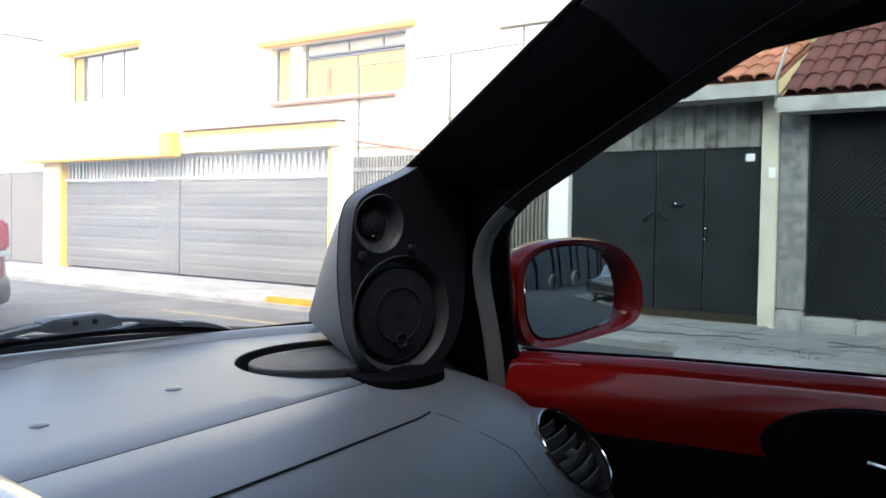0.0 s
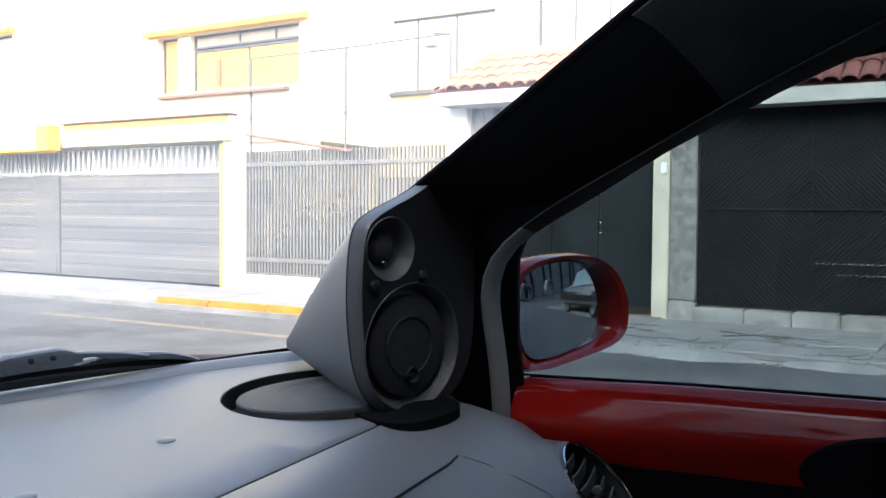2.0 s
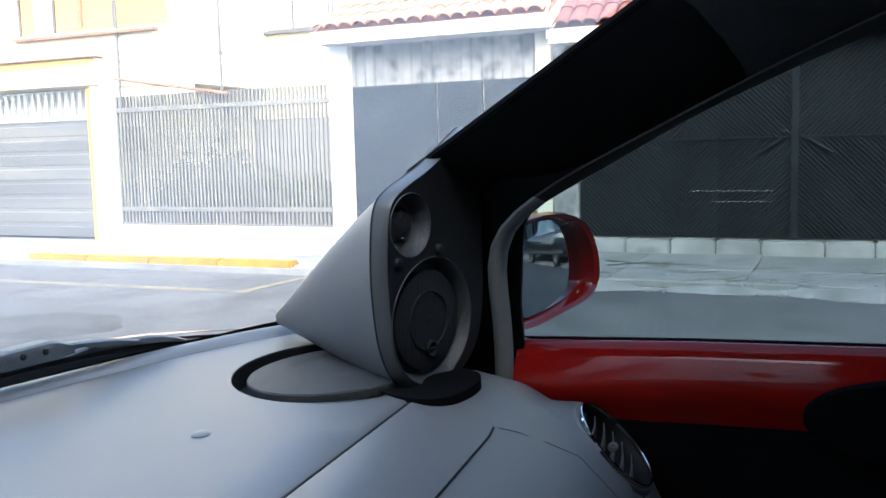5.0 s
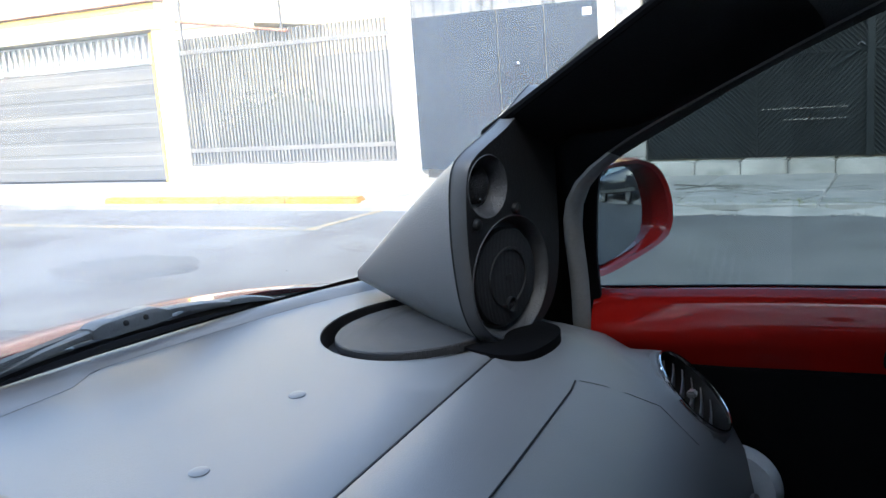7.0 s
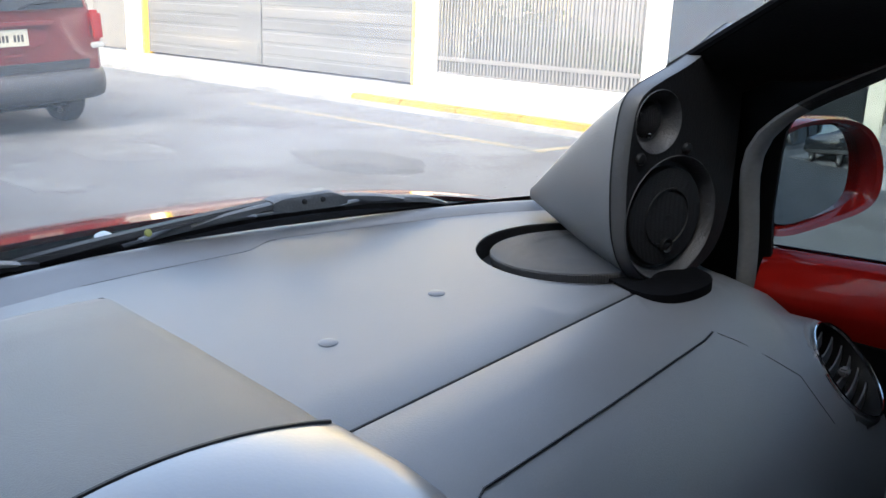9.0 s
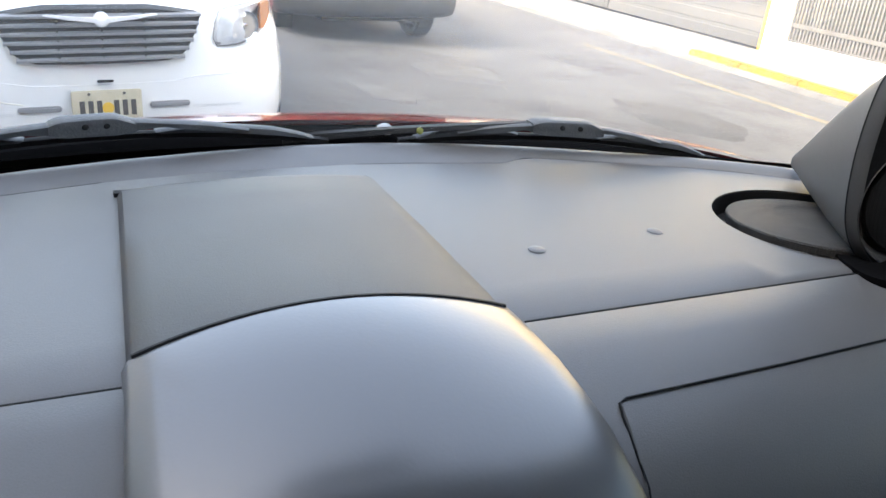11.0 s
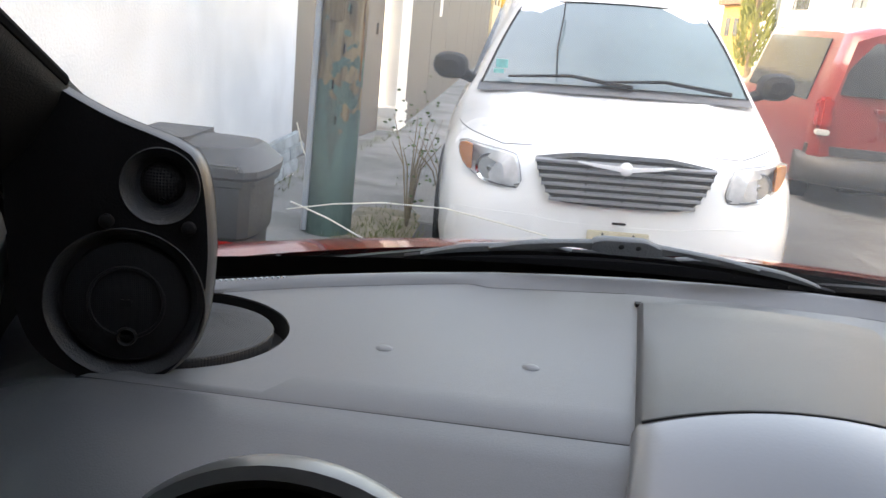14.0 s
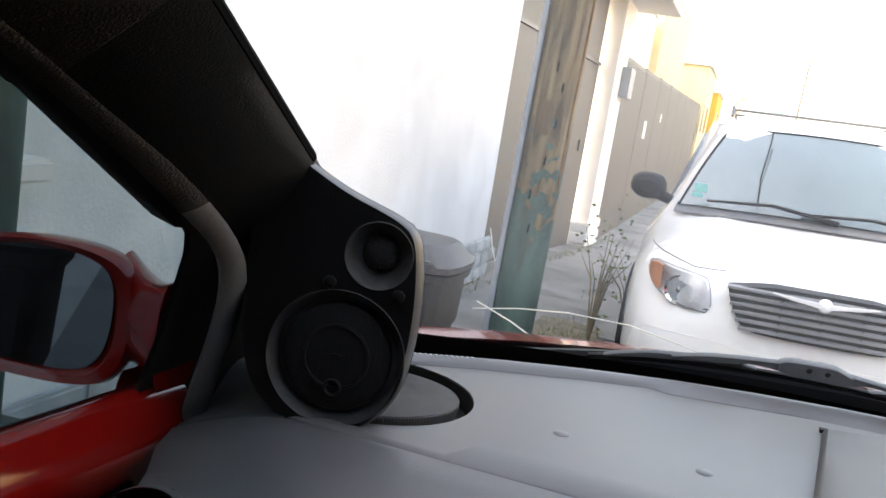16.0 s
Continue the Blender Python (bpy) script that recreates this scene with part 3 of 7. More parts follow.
# instrument hood before the driver
hood_c, hood_n = (-0.40, -0.166, 0.918), (0, -1, 0.02)
ih = part("instrument_hood", lathe(hood_c, hood_n, [(0.02, -0.11), (0.085, -0.07), (0.122, -0.026), (0.134, -0.008), (0.122, -0.012), (0.116, -0.05), (0.0, -0.052)], 56), DARK, car, "round black instrument hood")
part("hood_rim", lathe(hood_c, hood_n, [(0.134, -0.022), (0.1385, -0.008), (0.1375, 0.002), (0.130, 0.007), (0.1215, 0.001), (0.120, -0.012)], 56, caps=False), SILVER, ih, "pale satin rim")

# speaker pods at the foot of the front pillars
OUT = [(-0.050, -0.028), (-0.055, 0.006), (-0.0565, 0.05), (-0.051, 0.10), (-0.043, 0.122), (-0.028, 0.131), (-0.012, 0.137), (0.025, 0.149), (0.057, 0.165), (0.082, 0.179), (0.106, 0.188), (0.112, 0.15), (0.112, 0.05), (0.106, -0.02), (0.09, -0.057), (0.06, -0.078), (0.018, -0.085), (-0.015, -0.077), (-0.037, -0.056)]


def rounded(outline, times=2):
    for _ in range(times):
        outline = [q for (a, b), (c, d) in zip(outline, outline[1:] + outline[:1]) for q in ((a * 0.75 + c * 0.25, b * 0.75 + d * 0.25), (a * 0.25 + c * 0.75, b * 0.25 + d * 0.75))]
    return outline


def speaker_pod(s):
    c = Vector((s * 0.576, 0.031, 1.085))
    n = Vector((-0.235 * s, -0.972, 0)).normalized()
    u = Vector((0.972 * s, -0.235, 0)).normalized()
    up = Vector((0, 0, 1))
    shape = rounded(OUT)
    apex = Vector((s * 0.704, 0.293, 1.036))

    def ring(scale, back, drop=0.0):
        flat = 1 - (1 - scale) * 0.16
        return [c + u * (a * (scale if a < 0 else flat)) + up * (b * (flat if b > 0 else (1 + scale) / 2)) - n * back for a, b in shape]

    body = []
    for t in (0.0, 0.15, 0.35, 0.6, 0.85, 1.0):
        k = 1 - 0.93 * t
        body.append([(c - n * 0.016) * (1 - t) + apex * t + u * (a * k * (1 + 0.1 * math.sin(math.pi * t))) + up * (max(b, -0.07) * k * (1 + 0.04 * math.sin(math.pi * t))) for a, b in shape])
    pod = part("speaker_pod", loft(body), POD, car, "grey vinyl-covered speaker pod on the pillar foot", 40)
    part("pod_lip", loft([ring(1.0, 0.0165), ring(0.985, 0.0115), ring(0.955, 0.006), ring(0.92, 0.002), ring(0.885, 0.0)], True, False), PODDIM, pod)
    w = c + u * 0.0165 + up * -0.0075
    q = c + u * -0.0105 + up * 0.095
    face = bmesh.new()
    loops = [ring(0.887, 0.0)]
    for o, r in ((w, 0.0660), (q, 0.0322)):
        loops.append([o + u * (r * math.cos(k * math.tau / 48)) + up * (r * math.sin(k * math.tau / 48)) for k in range(48)])
    for pts in loops:
        vs = [face.verts.new(p) for p in pts]
        for k in range(len(vs)):
            face.edges.new((vs[k - 1], vs[k]))
    bmesh.ops.triangle_fill(face, edges=list(face.edges), use_beauty=True)
    part("pod_face", face, PODFACE, pod, "black moulded speaker face")
    part("edge_seam", loft([ring(1.003, 0.0175), ring(1.003, 0.0150)], True, False), BLACK, pod)
    part("woofer_ring", lathe(w, n, [(0.0662, -0.0002), (0.0655, 0.0008), (0.0645, 0.0002), (0.0630, -0.003), (0.0575, -0.0135), (0.0565, -0.019)], 56, caps=False), RINGGREY, pod, "satin dark grey woofer surround")
    part("grille_gap", lathe(w, n, [(0.0570, -0.018), (0.030, -0.0185), (0.0, -0.0185)], 48, caps=False), BLACK, pod)
    woof = part("woofer_grille", lathe(w, n, [(0.0525, -0.0180), (0.0525, -0.0095), (0.0512, -0.0075), (0.0480, -0.0066), (0.040, -0.0056), (0.0325, -0.0052), (0.0318, -0.0036), (0.0295, -0.0036), (0.0288, -0.0054), (0.012, -0.0048), (0.0, -0.0046)], 56, caps=False), GRILLE, pod, "round black mesh woofer grille")
    part("grille_bolt", lathe(w + up * -0.0300 + u * -0.0005, n, [(0.0088, -0.006), (0.0086, -0.0025), (0.0076, -0.0015), (0.0062, -0.0025), (0.0056, -0.0055), (0.0, -0.0055)], 24), BLACK, woof)
    part("grille_emblem", box((-0.0045, -0.0004, -0.003), (0.0045, 0.0004, 0.003), 0.0002), PODFACE, woof).matrix_basis = Matrix.Translation(w + n * -0.0044) @ n.to_track_quat("-Y", "Z").to_matrix().to_4x4()
    part("tweeter_cup", lathe(q, n, [(0.0324, -0.0002), (0.0316, 0.0008), (0.0306, 0.0), (0.0285, -0.003), (0.0222, -0.014), (0.0215, -0.022), (0.0, -0.0225)], 44, caps=False), RINGGREY, pod)
    tw = part("tweeter_dome", lathe(q, n, [(0.0195, -0.022), (0.0190, -0.017), (0.0180, -0.0150), (0.015, -0.0115), (0.008, -0.0088), (0.0, -0.0080)], 40, caps=False), mesh_fine, pod, "black honeycomb tweeter dome")
    part("tweeter_stud", lathe(q + up * -0.0145, n, [(0.0036, -0.018), (0.0036, -0.0115), (0.0018, -0.0095), (0.0, -0.0092)], 14), GLOSSBLACK, tw)
    for du, dv in ((-0.034, 0.061), (0.031, 0.064)):
        part("pod_screw", lathe(c + u * du + up * dv, n, [(0.0062, 0.0), (0.0062, 0.002), (0.005, 0.0042), (0.0025, 0.0052), (0.0, 0.0054)], 20), PODFACE, pod)
    # Thin black shape paints the contact shade under the right pod.
    if s > 0:
        foot = rounded([(0.56, 0.10), (0.535, 0.06), (0.522, 0.015), (0.537, -0.011), (0.575, -0.021), (0.608, -0.019), (0.628, 0.0), (0.64, 0.06), (0.62, 0.11)], 2)
        part("pod_foot", loft([[(s * (0.585 + (x - 0.585) * k), 0.03 + (y - 0.03) * k, z) for x, y in foot] for k, z in ((1.0, 1.006), (1.0, 1.0168), (0.97, 1.0174))]), COWL, pod, "thin black shape painting the shade under the pod")
    return pod


mesh_fine = mesh_grille("tweeter_mesh", (0.02, 0.02, 0.021), 0.0026)
for s in (1, -1):
    speaker_pod(s)


# front pillars, seals, doors and side glass
def evenly(pts, n):
    """n points at even steps along a line of points, its bends softened."""
    gaps = [0.0]
    for a, b in zip(pts, pts[1:]):
        gaps.append(gaps[-1] + (b - a).length)
    out = [Vector([float(np.interp(gaps[-1] * k / (n - 1), gaps, [p[i] for p in pts])) for i in range(3)]) for k in range(n)]
    for _ in range(2):
        out = [out[0]] + [(a + b * 2 + c) / 4 for a, b, c in zip(out, out[1:], out[2:])] + [out[-1]]
    return out


def inner_edge(y, s):
    return Vector((0.613 + 0.197 * y, y, 1.2554 - 0.593 * y)) if s > 0 else Vector((-0.633 - 0.223 * y, y, 1.262 - 0.364 * y))


def outer_edge(y, s):
    up = (0.028 if s > 0 else 0.035) * ease((y + 0.10) / 0.09)
    return Vector((0.722 + 0.24 * y - 0.35 * up, y, 1.168 - 0.4714 * y + up)) if s > 0 else Vector((-0.708 - 0.136 * y + 0.35 * up, y, 1.142 - 0.515 * y + up))


for s in (1, -1):
    rings = []
    for k in range(17):
        y = (0.035 if s > 0 else 0.15) - 0.05 * k
        i, o = inner_edge(y, s), outer_edge(y - (0.06 * ease(-y / 0.2) if s > 0 else 0.0), s)
        m = i.lerp(o, 0.5)
        rings.append([i, i.lerp(m, 0.3) + Vector((-0.006 * s, -0.008, 0.002)), m + Vector((-0.008 * s, -0.014, 0)), m.lerp(o, 0.6) + Vector((-0.004 * s, -0.008, 0)), o, o + Vector((0.03 * s, 0.01, 0.004)), i + (Vector((0.0445, 0.0235, -0.0045)) if s > 0 else Vector((-0.045, 0.035, 0.012))), i + (Vector((0.006, 0.008, 0.002)) if s > 0 else Vector((-0.006, 0.012, 0.006)))])
    if s > 0:
        tip = inner_edge(0.075, s) + Vector((0.012, 0.0, -0.012))
        rings = [[p.lerp(tip, 0.9) for p in rings[0]], [p.lerp(tip, 0.35) for p in rings[0]]] + rings
    cut = 7 if s > 0 else 9
    pil = part("pillar_trim", loft(rings[:cut + 1]), DARK, car, "black moulded pillar trim", 50)
    part("glass_gasket", rod([inner_edge((0.06 if s > 0 else 0.02) - 0.05 * k, s) + Vector((s * 0.003, 0.001, 0.0045)) for k in range(13)], 0.0055, 8), COWL, pil, "matt black gasket along the glass")
    part("pillar_upper", loft([[p + Vector((-0.0025 * s, -0.003, -0.001)) for p in r] for r in rings[cut:]]), CLOTH, car, "charcoal cloth upper pillar", 50)
    sail = [(0.24, 0.84), (-0.10, 0.84), (-0.10, 0.985), (-0.008, 0.988), (-0.014, 1.06), (-0.027, 1.13), (-0.034, 1.158), (-0.046, 1.178), (-0.075, 1.199), (-0.135, 1.236), (-0.12, 1.262), (0.0, 1.235), (0.08, 1.19), (0.17, 1.12), (0.225, 1.03)]
    part("sail_panel", loft([[(s * (1.132 - 0.35 * max(z, 0.985) + d), y, z) for y, z in sail] for d in ((-0.016, -0.010) if s > 0 else (-0.006, 0.0))]), DARK, car, "black inner panel at the mirror foot")
    if s > 0:
        near = [(0.022, 0.93), (0.016, 0.978), (0.006, 1.04), (0.005, 1.09), (0.001, 1.131), (-0.007, 1.151), (-0.024, 1.169), (-0.05, 1.187), (-0.09, 1.213)]
        away = [(0.010, 0.93), (0.001, 0.971), (-0.009, 1.045), (-0.010, 1.102), (-0.016, 1.141), (-0.030, 1.162), (-0.048, 1.177), (-0.075, 1.193)]
        near = [Vector((1.08 - 0.35 * z, y, z)) for y, z in near] + [Vector((0.688 + 0.262 * y, y, z)) for y, z in ((-0.2, 1.267), (-0.3, 1.3155), (-0.4, 1.3585), (-0.5, 1.396), (-0.62, 1.436))]
        away = [Vector((1.094 - 0.35 * z, y, z)) for y, z in away] + [Vector((0.712 + 0.24 * y, y, z)) for y, z in ((-0.13, 1.222), (-0.208, 1.2655), (-0.275, 1.2965), (-0.334, 1.3215), (-0.387, 1.3415), (-0.44, 1.359), (-0.52, 1.383), (-0.61, 1.407))]
    else:
        near = [(0.073, 0.944), (0.047, 1.0), (0.040, 1.047), (0.030, 1.1), (0.007, 1.14), (-0.020, 1.165), (-0.05, 1.185), (-0.091, 1.208), (-0.148, 1.236), (-0.197, 1.258), (-0.278, 1.29), (-0.386, 1.334), (-0.60, 1.42)]
        away = [(0.05, 0.944), (0.030, 0.989), (0.019, 1.055), (0.003, 1.108), (-0.015, 1.14), (-0.034, 1.16), (-0.066, 1.18), (-0.13, 1.211), (-0.202, 1.246), (-0.281, 1.283), (-0.34, 1.309), (-0.58, 1.405)]
        near, away = [Vector((0.35 * z - 1.08, y, z)) for y, z in near], [Vector((0.35 * z - 1.094, y, z)) for y, z in away]
    ring = []
    for p, q in zip(evenly(near, 34), evenly(away, 34)):
        m, lift = p.lerp(q, 0.5), Vector((-s * 0.004, -0.003, 0.0))
        ring.append([p + Vector((s * 0.004, 0.004, 0)), p + lift * 0.5, p.lerp(q, 0.2) + lift, m + lift * 1.25, p.lerp(q, 0.8) + lift, q + lift * 0.5, q + Vector((s * 0.004, 0.004, 0))])
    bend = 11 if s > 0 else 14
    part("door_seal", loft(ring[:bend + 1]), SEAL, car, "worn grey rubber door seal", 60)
    part("pillar_welt", loft(ring[bend:]), SEALSHADE, car, "upper door seal along the pillar, shade painted dark brown", 60)
    door = part("door", loft([[(s * x, y, z + dz) for x, z in ((0.83, 0.3), (0.835, 0.8), (0.815, 0.955), (0.80, 1.0), (0.79, 1.0085), (0.776, 1.0085), (0.766, 1.002), (0.757, 0.990), (0.751, 0.978), (0.7485, 0.967), (0.7485, 0.958), (0.7520, 0.946), (0.7590, 0.930), (0.768, 0.905), (0.779, 0.86), (0.786, 0.7), (0.79, 0.3))] for y, dz in ((0.0 if s > 0 else 0.06, -0.004), (-0.01 if s > 0 else 0.0, 0.0), (-0.2, 0.009), (-0.4, 0.015), (-0.7, 0.022), (-1.15, 0.024))]), REDPAINT, car, "glossy red door sill and panel", 60)
    part("window_lip", rod([(s * 0.7875, 0.0, 1.009), (s * 0.7875, -0.2, 1.0185), (s * 0.7875, -0.4, 1.0245), (s * 0.7875, -1.1, 1.034)], 0.0014, 8), GLOSSBLACK, door)
    # Black board stands in for the shade that darkens the lower door.
    part("lower_panel", box((min(s * 0.757, s * 0.785), -1.15, 0.3), (max(s * 0.757, s * 0.785), -0.02, 0.932), 0.006), COWL, door, "black board standing for shade on the lower door")
    oval = [(-0.435 + 0.115 * math.cos(a * math.tau / 32), 0.955 + 0.044 * math.sin(a * math.tau / 32)) for a in range(32)]
    part("pull_recess", plank(oval, "x", min(s * 0.736, s * 0.7535), max(s * 0.736, s * 0.7535), 0.002), COWL, door, "black oval door pull")
    part("release_lever", rod([(s * 0.733, -0.425, 0.953), (s * 0.729, -0.45, 0.95), (s * 0.733, -0.49, 0.948)], 0.0035, 8), CHROME, door)
    win = [Vector((1.132 - 0.35 * z, y, z)) for y, z in ((0.03, 0.985), (0.0, 1.165))] + [Vector((abs(outer_edge(-0.05 - 0.06 * k, s).x) + 0.012, -0.05 - 0.06 * k, outer_edge(-0.05 - 0.06 * k, s).z + 0.03)) for k in range(9)] + [Vector((0.705, -0.58, 1.36)), Vector((0.768, -0.58, 1.04))]
    pane = part("side_window", loft([[Vector((s * p.x, p.y, p.z)) for p in win], [Vector((s * (p.x + 0.004), p.y, p.z)) for p in win]]), SIDEGLASS, car)

# windscreen, cowl, bonnet
rows = []
for k in range(9):
    t = k / 8
    row = []
    for i in range(-12, 13):
        q = i / 12
        base = Vector((q * 0.775, front_edge(q * 0.775) + 0.03, 0.985))
        top = Vector((q * 0.68, -0.40 + 0.06 * (1 - q * q), 1.515 + 0.045 * (1 - q * q)))
        p = base.lerp(top, t)
        p.z += 0.035 * math.sin(math.pi * t)
        p.y += 0.035 * ease(t / 0.4)
        row.append(p)
    rows.append(row)
screen = part("windscreen", loft(rows, False, False), WINDSHIELD, car, "curved windscreen with dust and painted glare")
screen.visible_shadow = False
part("screen_border", loft([[p + Vector((0, -0.002, 0.0)) for p in rows[0]], [a.lerp(b, 0.40 + 0.14 * (a.x / 0.775) ** 2) + Vector((0, -0.002, -0.001)) for a, b in zip(rows[0], rows[1])]], False, False), BLACK, car)
for s in (0, -1):
    part("screen_gasket", rod([r[s] + Vector((0, -0.004, 0)) for r in rows[:4]], 0.011, 8), BLACK, car)


def screen_y(x, z):
    """How far forward the windscreen stands at a height."""
    q = x / 0.73
    ys_, zs_ = (front_edge(x) + 0.03, -0.40 + 0.06 * (1 - q * q)), (0.985, 1.515 + 0.045 * (1 - q * q))
    steps = [k / 40 for k in range(13)]
    return table([(zs_[0] + (zs_[1] - zs_[0]) * t + 0.035 * math.sin(math.pi * t), ys_[0] + (ys_[1] - ys_[0]) * t) for t in steps], z)


def bonnet_start(x):
    return 0.575 - 0.29 * x * x


def bonnet_z(x, y):
    return 0.9641 - 0.3287 * (y - 0.9) - 0.2773 * (y - 0.9) ** 2 - 0.1115 * x * x + 0.0148 * x - 0.48 * max(0, abs(x) - 0.68) ** 2


rows = []
for k in range(22):
    t = k / 21
    row = []
    for i in range(-20, 21):
        q = i / 20
        x = q * (0.86 - 0.10 * t)
        y = bonnet_start(x) + t * (1.08 - 0.30 * q * q)
        row.append((x, y, bonnet_z(x, y)))
    rows.append(row)
part("bonnet", loft(rows, False, False), REDPAINT, car, "glossy red domed bonnet", 60)
rows = []
for back, drop in ((-0.012, 0.010), (0.0, 0.0095), (0.012, 0.012), (0.022, 0.06)):
    rows.append([(x, max(bonnet_start(x) - back, screen_y(x, 1.02) + 0.004), bonnet_z(x, bonnet_start(x)) - drop) for x in [0.80 * i / 20 for i in range(-20, 21)]])
cowl = part("cowl", loft(rows, False, False), COWL, car, "black plastic cowl under the wipers")
part("washer_nozzle", lathe((0.235, bonnet_start(0.235) - 0.012, bonnet_z(0.235, 0.56) - 0.011), (0, -0.3, 1), [(0.011, 0), (0.011, 0.004), (0.006, 0.008), (0.0, 0.009)], 16), GREYPL, cowl)
for s in (1, -1):
    wing = []
    for k in range(-3, 25):
        t = max(k, 0) / 24
        x = 0.86 - 0.10 * t
        y = bonnet_start(x) + 0.78 * t + min(k, 0) * 0.11
        z = bonnet_z(x, max(y, 0.36)) if k >= 0 else bonnet_z(0.86, 0.36) + 0.012 * -k
        x -= 0.012 * max(-k, 0)
        low_ = max(0.10, 0.16 + math.sqrt(max(0.0, 0.345 ** 2 - (y - 1.0) ** 2)) if abs(y - 1.0) < 0.345 else 0.10)
        wing.append([(s * (x - 0.03), y, low_), (s * (x - 0.005), y, max(low_ + 0.01, 0.30)), (s * (x + 0.02), y, max(low_ + 0.02, 0.55)), (s * (x + 0.016), y, z - 0.09), (s * (x + 0.004), y, z - 0.02), (s * x, y, z - 0.004)])
    part("front_wing", loft(wing, False, False), REDPAINT, car, "rounded red front wing", 60)
nose = []
for dy, z in ((0.0, None), (0.035, 0.60), (0.06, 0.48), (0.075, 0.36), (0.07, 0.24), (0.03, 0.10)):
    row = []
    for i in range(-20, 21):
        q = i / 20
        x = 0.76 * q
        y = bonnet_start(x) + 1.08 - 0.30 * q * q
        row.append((x * (1 + 0.25 * dy), y + dy * (1 - 0.4 * q * q), bonnet_z(x, y) - 0.004 if z is None else min(z, bonnet_z(x, y) - 0.02)))
    nose.append(row)
part("front_bumper", loft(nose, False, False), REDPAINT, car, "rounded red nose and bumper", 60)


def wiper(x0, x1, mid, foot, bow, pivot):
    """A tree of stamped yokes holding one rubber blade against the windscreen."""
    def low(x):
        return foot - bow * (x - mid) ** 2

    def strip(a, b, lo, hi, near, deep, n=14):
        rings_ = []
        for k in range(n + 1):
            x = a + (b - a) * k / n
            z0, z1 = low(x) + table(lo, k / n), low(x) + table(hi, k / n)
            y = screen_y(x, (z0 + z1) / 2) + near
            rings_.append([(x, y, z0), (x, y - 0.001, z1 - 0.002), (x, y + 0.002, z1), (x, y + deep, z1), (x, y + deep, z0)])
        return loft(rings_)

    def claw(a, b, top, name, near):
        part(name, strip(a, b, [(0, 0.004), (0.10, 0.006), (0.28, top - 0.009), (0.72, top - 0.009), (0.90, 0.006), (1, 0.004)], [(0, 0.008), (0.10, 0.012), (0.30, top), (0.70, top), (0.90, 0.012), (1, 0.008)], near, 0.011), WIPERGREY, wp)

    wp = part("wiper", strip(x0, x1, [(0, 0.0)], [(0, 0.008)], 0.003, 0.006, 24), BLACK, car, "black windscreen wiper with worn grey yokes")
    w = (x1 - x0) / 2
    claw(x0 + 0.02, mid - 0.24 * w, 0.017, "blade_yoke", 0.006)
    claw(mid + 0.24 * w, x1 - 0.02, 0.017, "blade_yoke", 0.006)
    part("blade_bridge", strip(mid - 0.62 * w, mid + 0.62 * w, [(0, 0.012), (0.16, 0.012), (0.30, 0.019), (0.42, 0.012), (0.58, 0.012), (0.70, 0.019), (0.84, 0.012), (1, 0.012)], [(0, 0.015), (0.12, 0.021), (0.30, 0.026), (0.42, 0.027), (0.58, 0.027), (0.70, 0.025), (0.88, 0.020), (1, 0.015)], 0.004, 0.014, 28), WIPERGREY, wp)
    head = part("arm_head", strip(mid - 0.045, mid + 0.045, [(0, 0.016), (0.2, 0.012), (0.8, 0.012), (1, 0.014)], [(0, 0.028), (0.1, 0.032), (0.75, 0.033), (1, 0.024)], 0.001, 0.020), WIPERGREY, wp)
    for dx in (-0.009, 0.013):
        z = low(mid) + 0.0235
        part("arm_rivet", lathe((mid + dx, screen_y(mid + dx, z - 0.002) + 0.0015, z), (0, -1, 0.3), [(0.0042, 0), (0.004, 0.002), (0.002, 0.003), (0.0, 0.0031)], 14), BLACK, head)
    arm = []
    for k in range(13):
        x = mid - 0.03 + (pivot[0] - mid + 0.03) * k / 12
        z = low(mid) + 0.026 + (pivot[1] - low(mid) - 0.026) * k / 12
        y, h = max(screen_y(x, z) + 0.012, 0.0), 0.0016 + 0.0028 * k / 12
        arm.append([(x, y, z - h), (x, y + 0.002, z + h), (x, y + 0.014, z + h), (x, y + 0.014, z - h)])
    part("wiper_arm", loft(arm), BLACK, wp)


wiper(-0.415, 0.155, -0.13, 1.044, 0.33, (-0.56, 0.996))
wiper(0.245, 0.655, 0.437, 1.036, 0.50, (0.10, 1.020))
part("paint_spot", lathe((0.259, screen_y(0.259, 1.044) + 0.003, 1.044), (0, -1, 0.5), [(0.0048, 0), (0.004, 0.002), (0.0, 0.003)], 10), CYPRESS, car, "small yellow-green leaf caught under the wiper")
bars = bmesh.new()
for k in range(13):
    x = -0.602 + 0.0056 * k
    box((x, crest(x) - 0.005, 1.0232), (x + 0.0028, crest(x) - 0.001, 1.0258), 0, bars)
part("number_strip", bars, GREYPL, dash, "row of small pale marks on the dash lip")


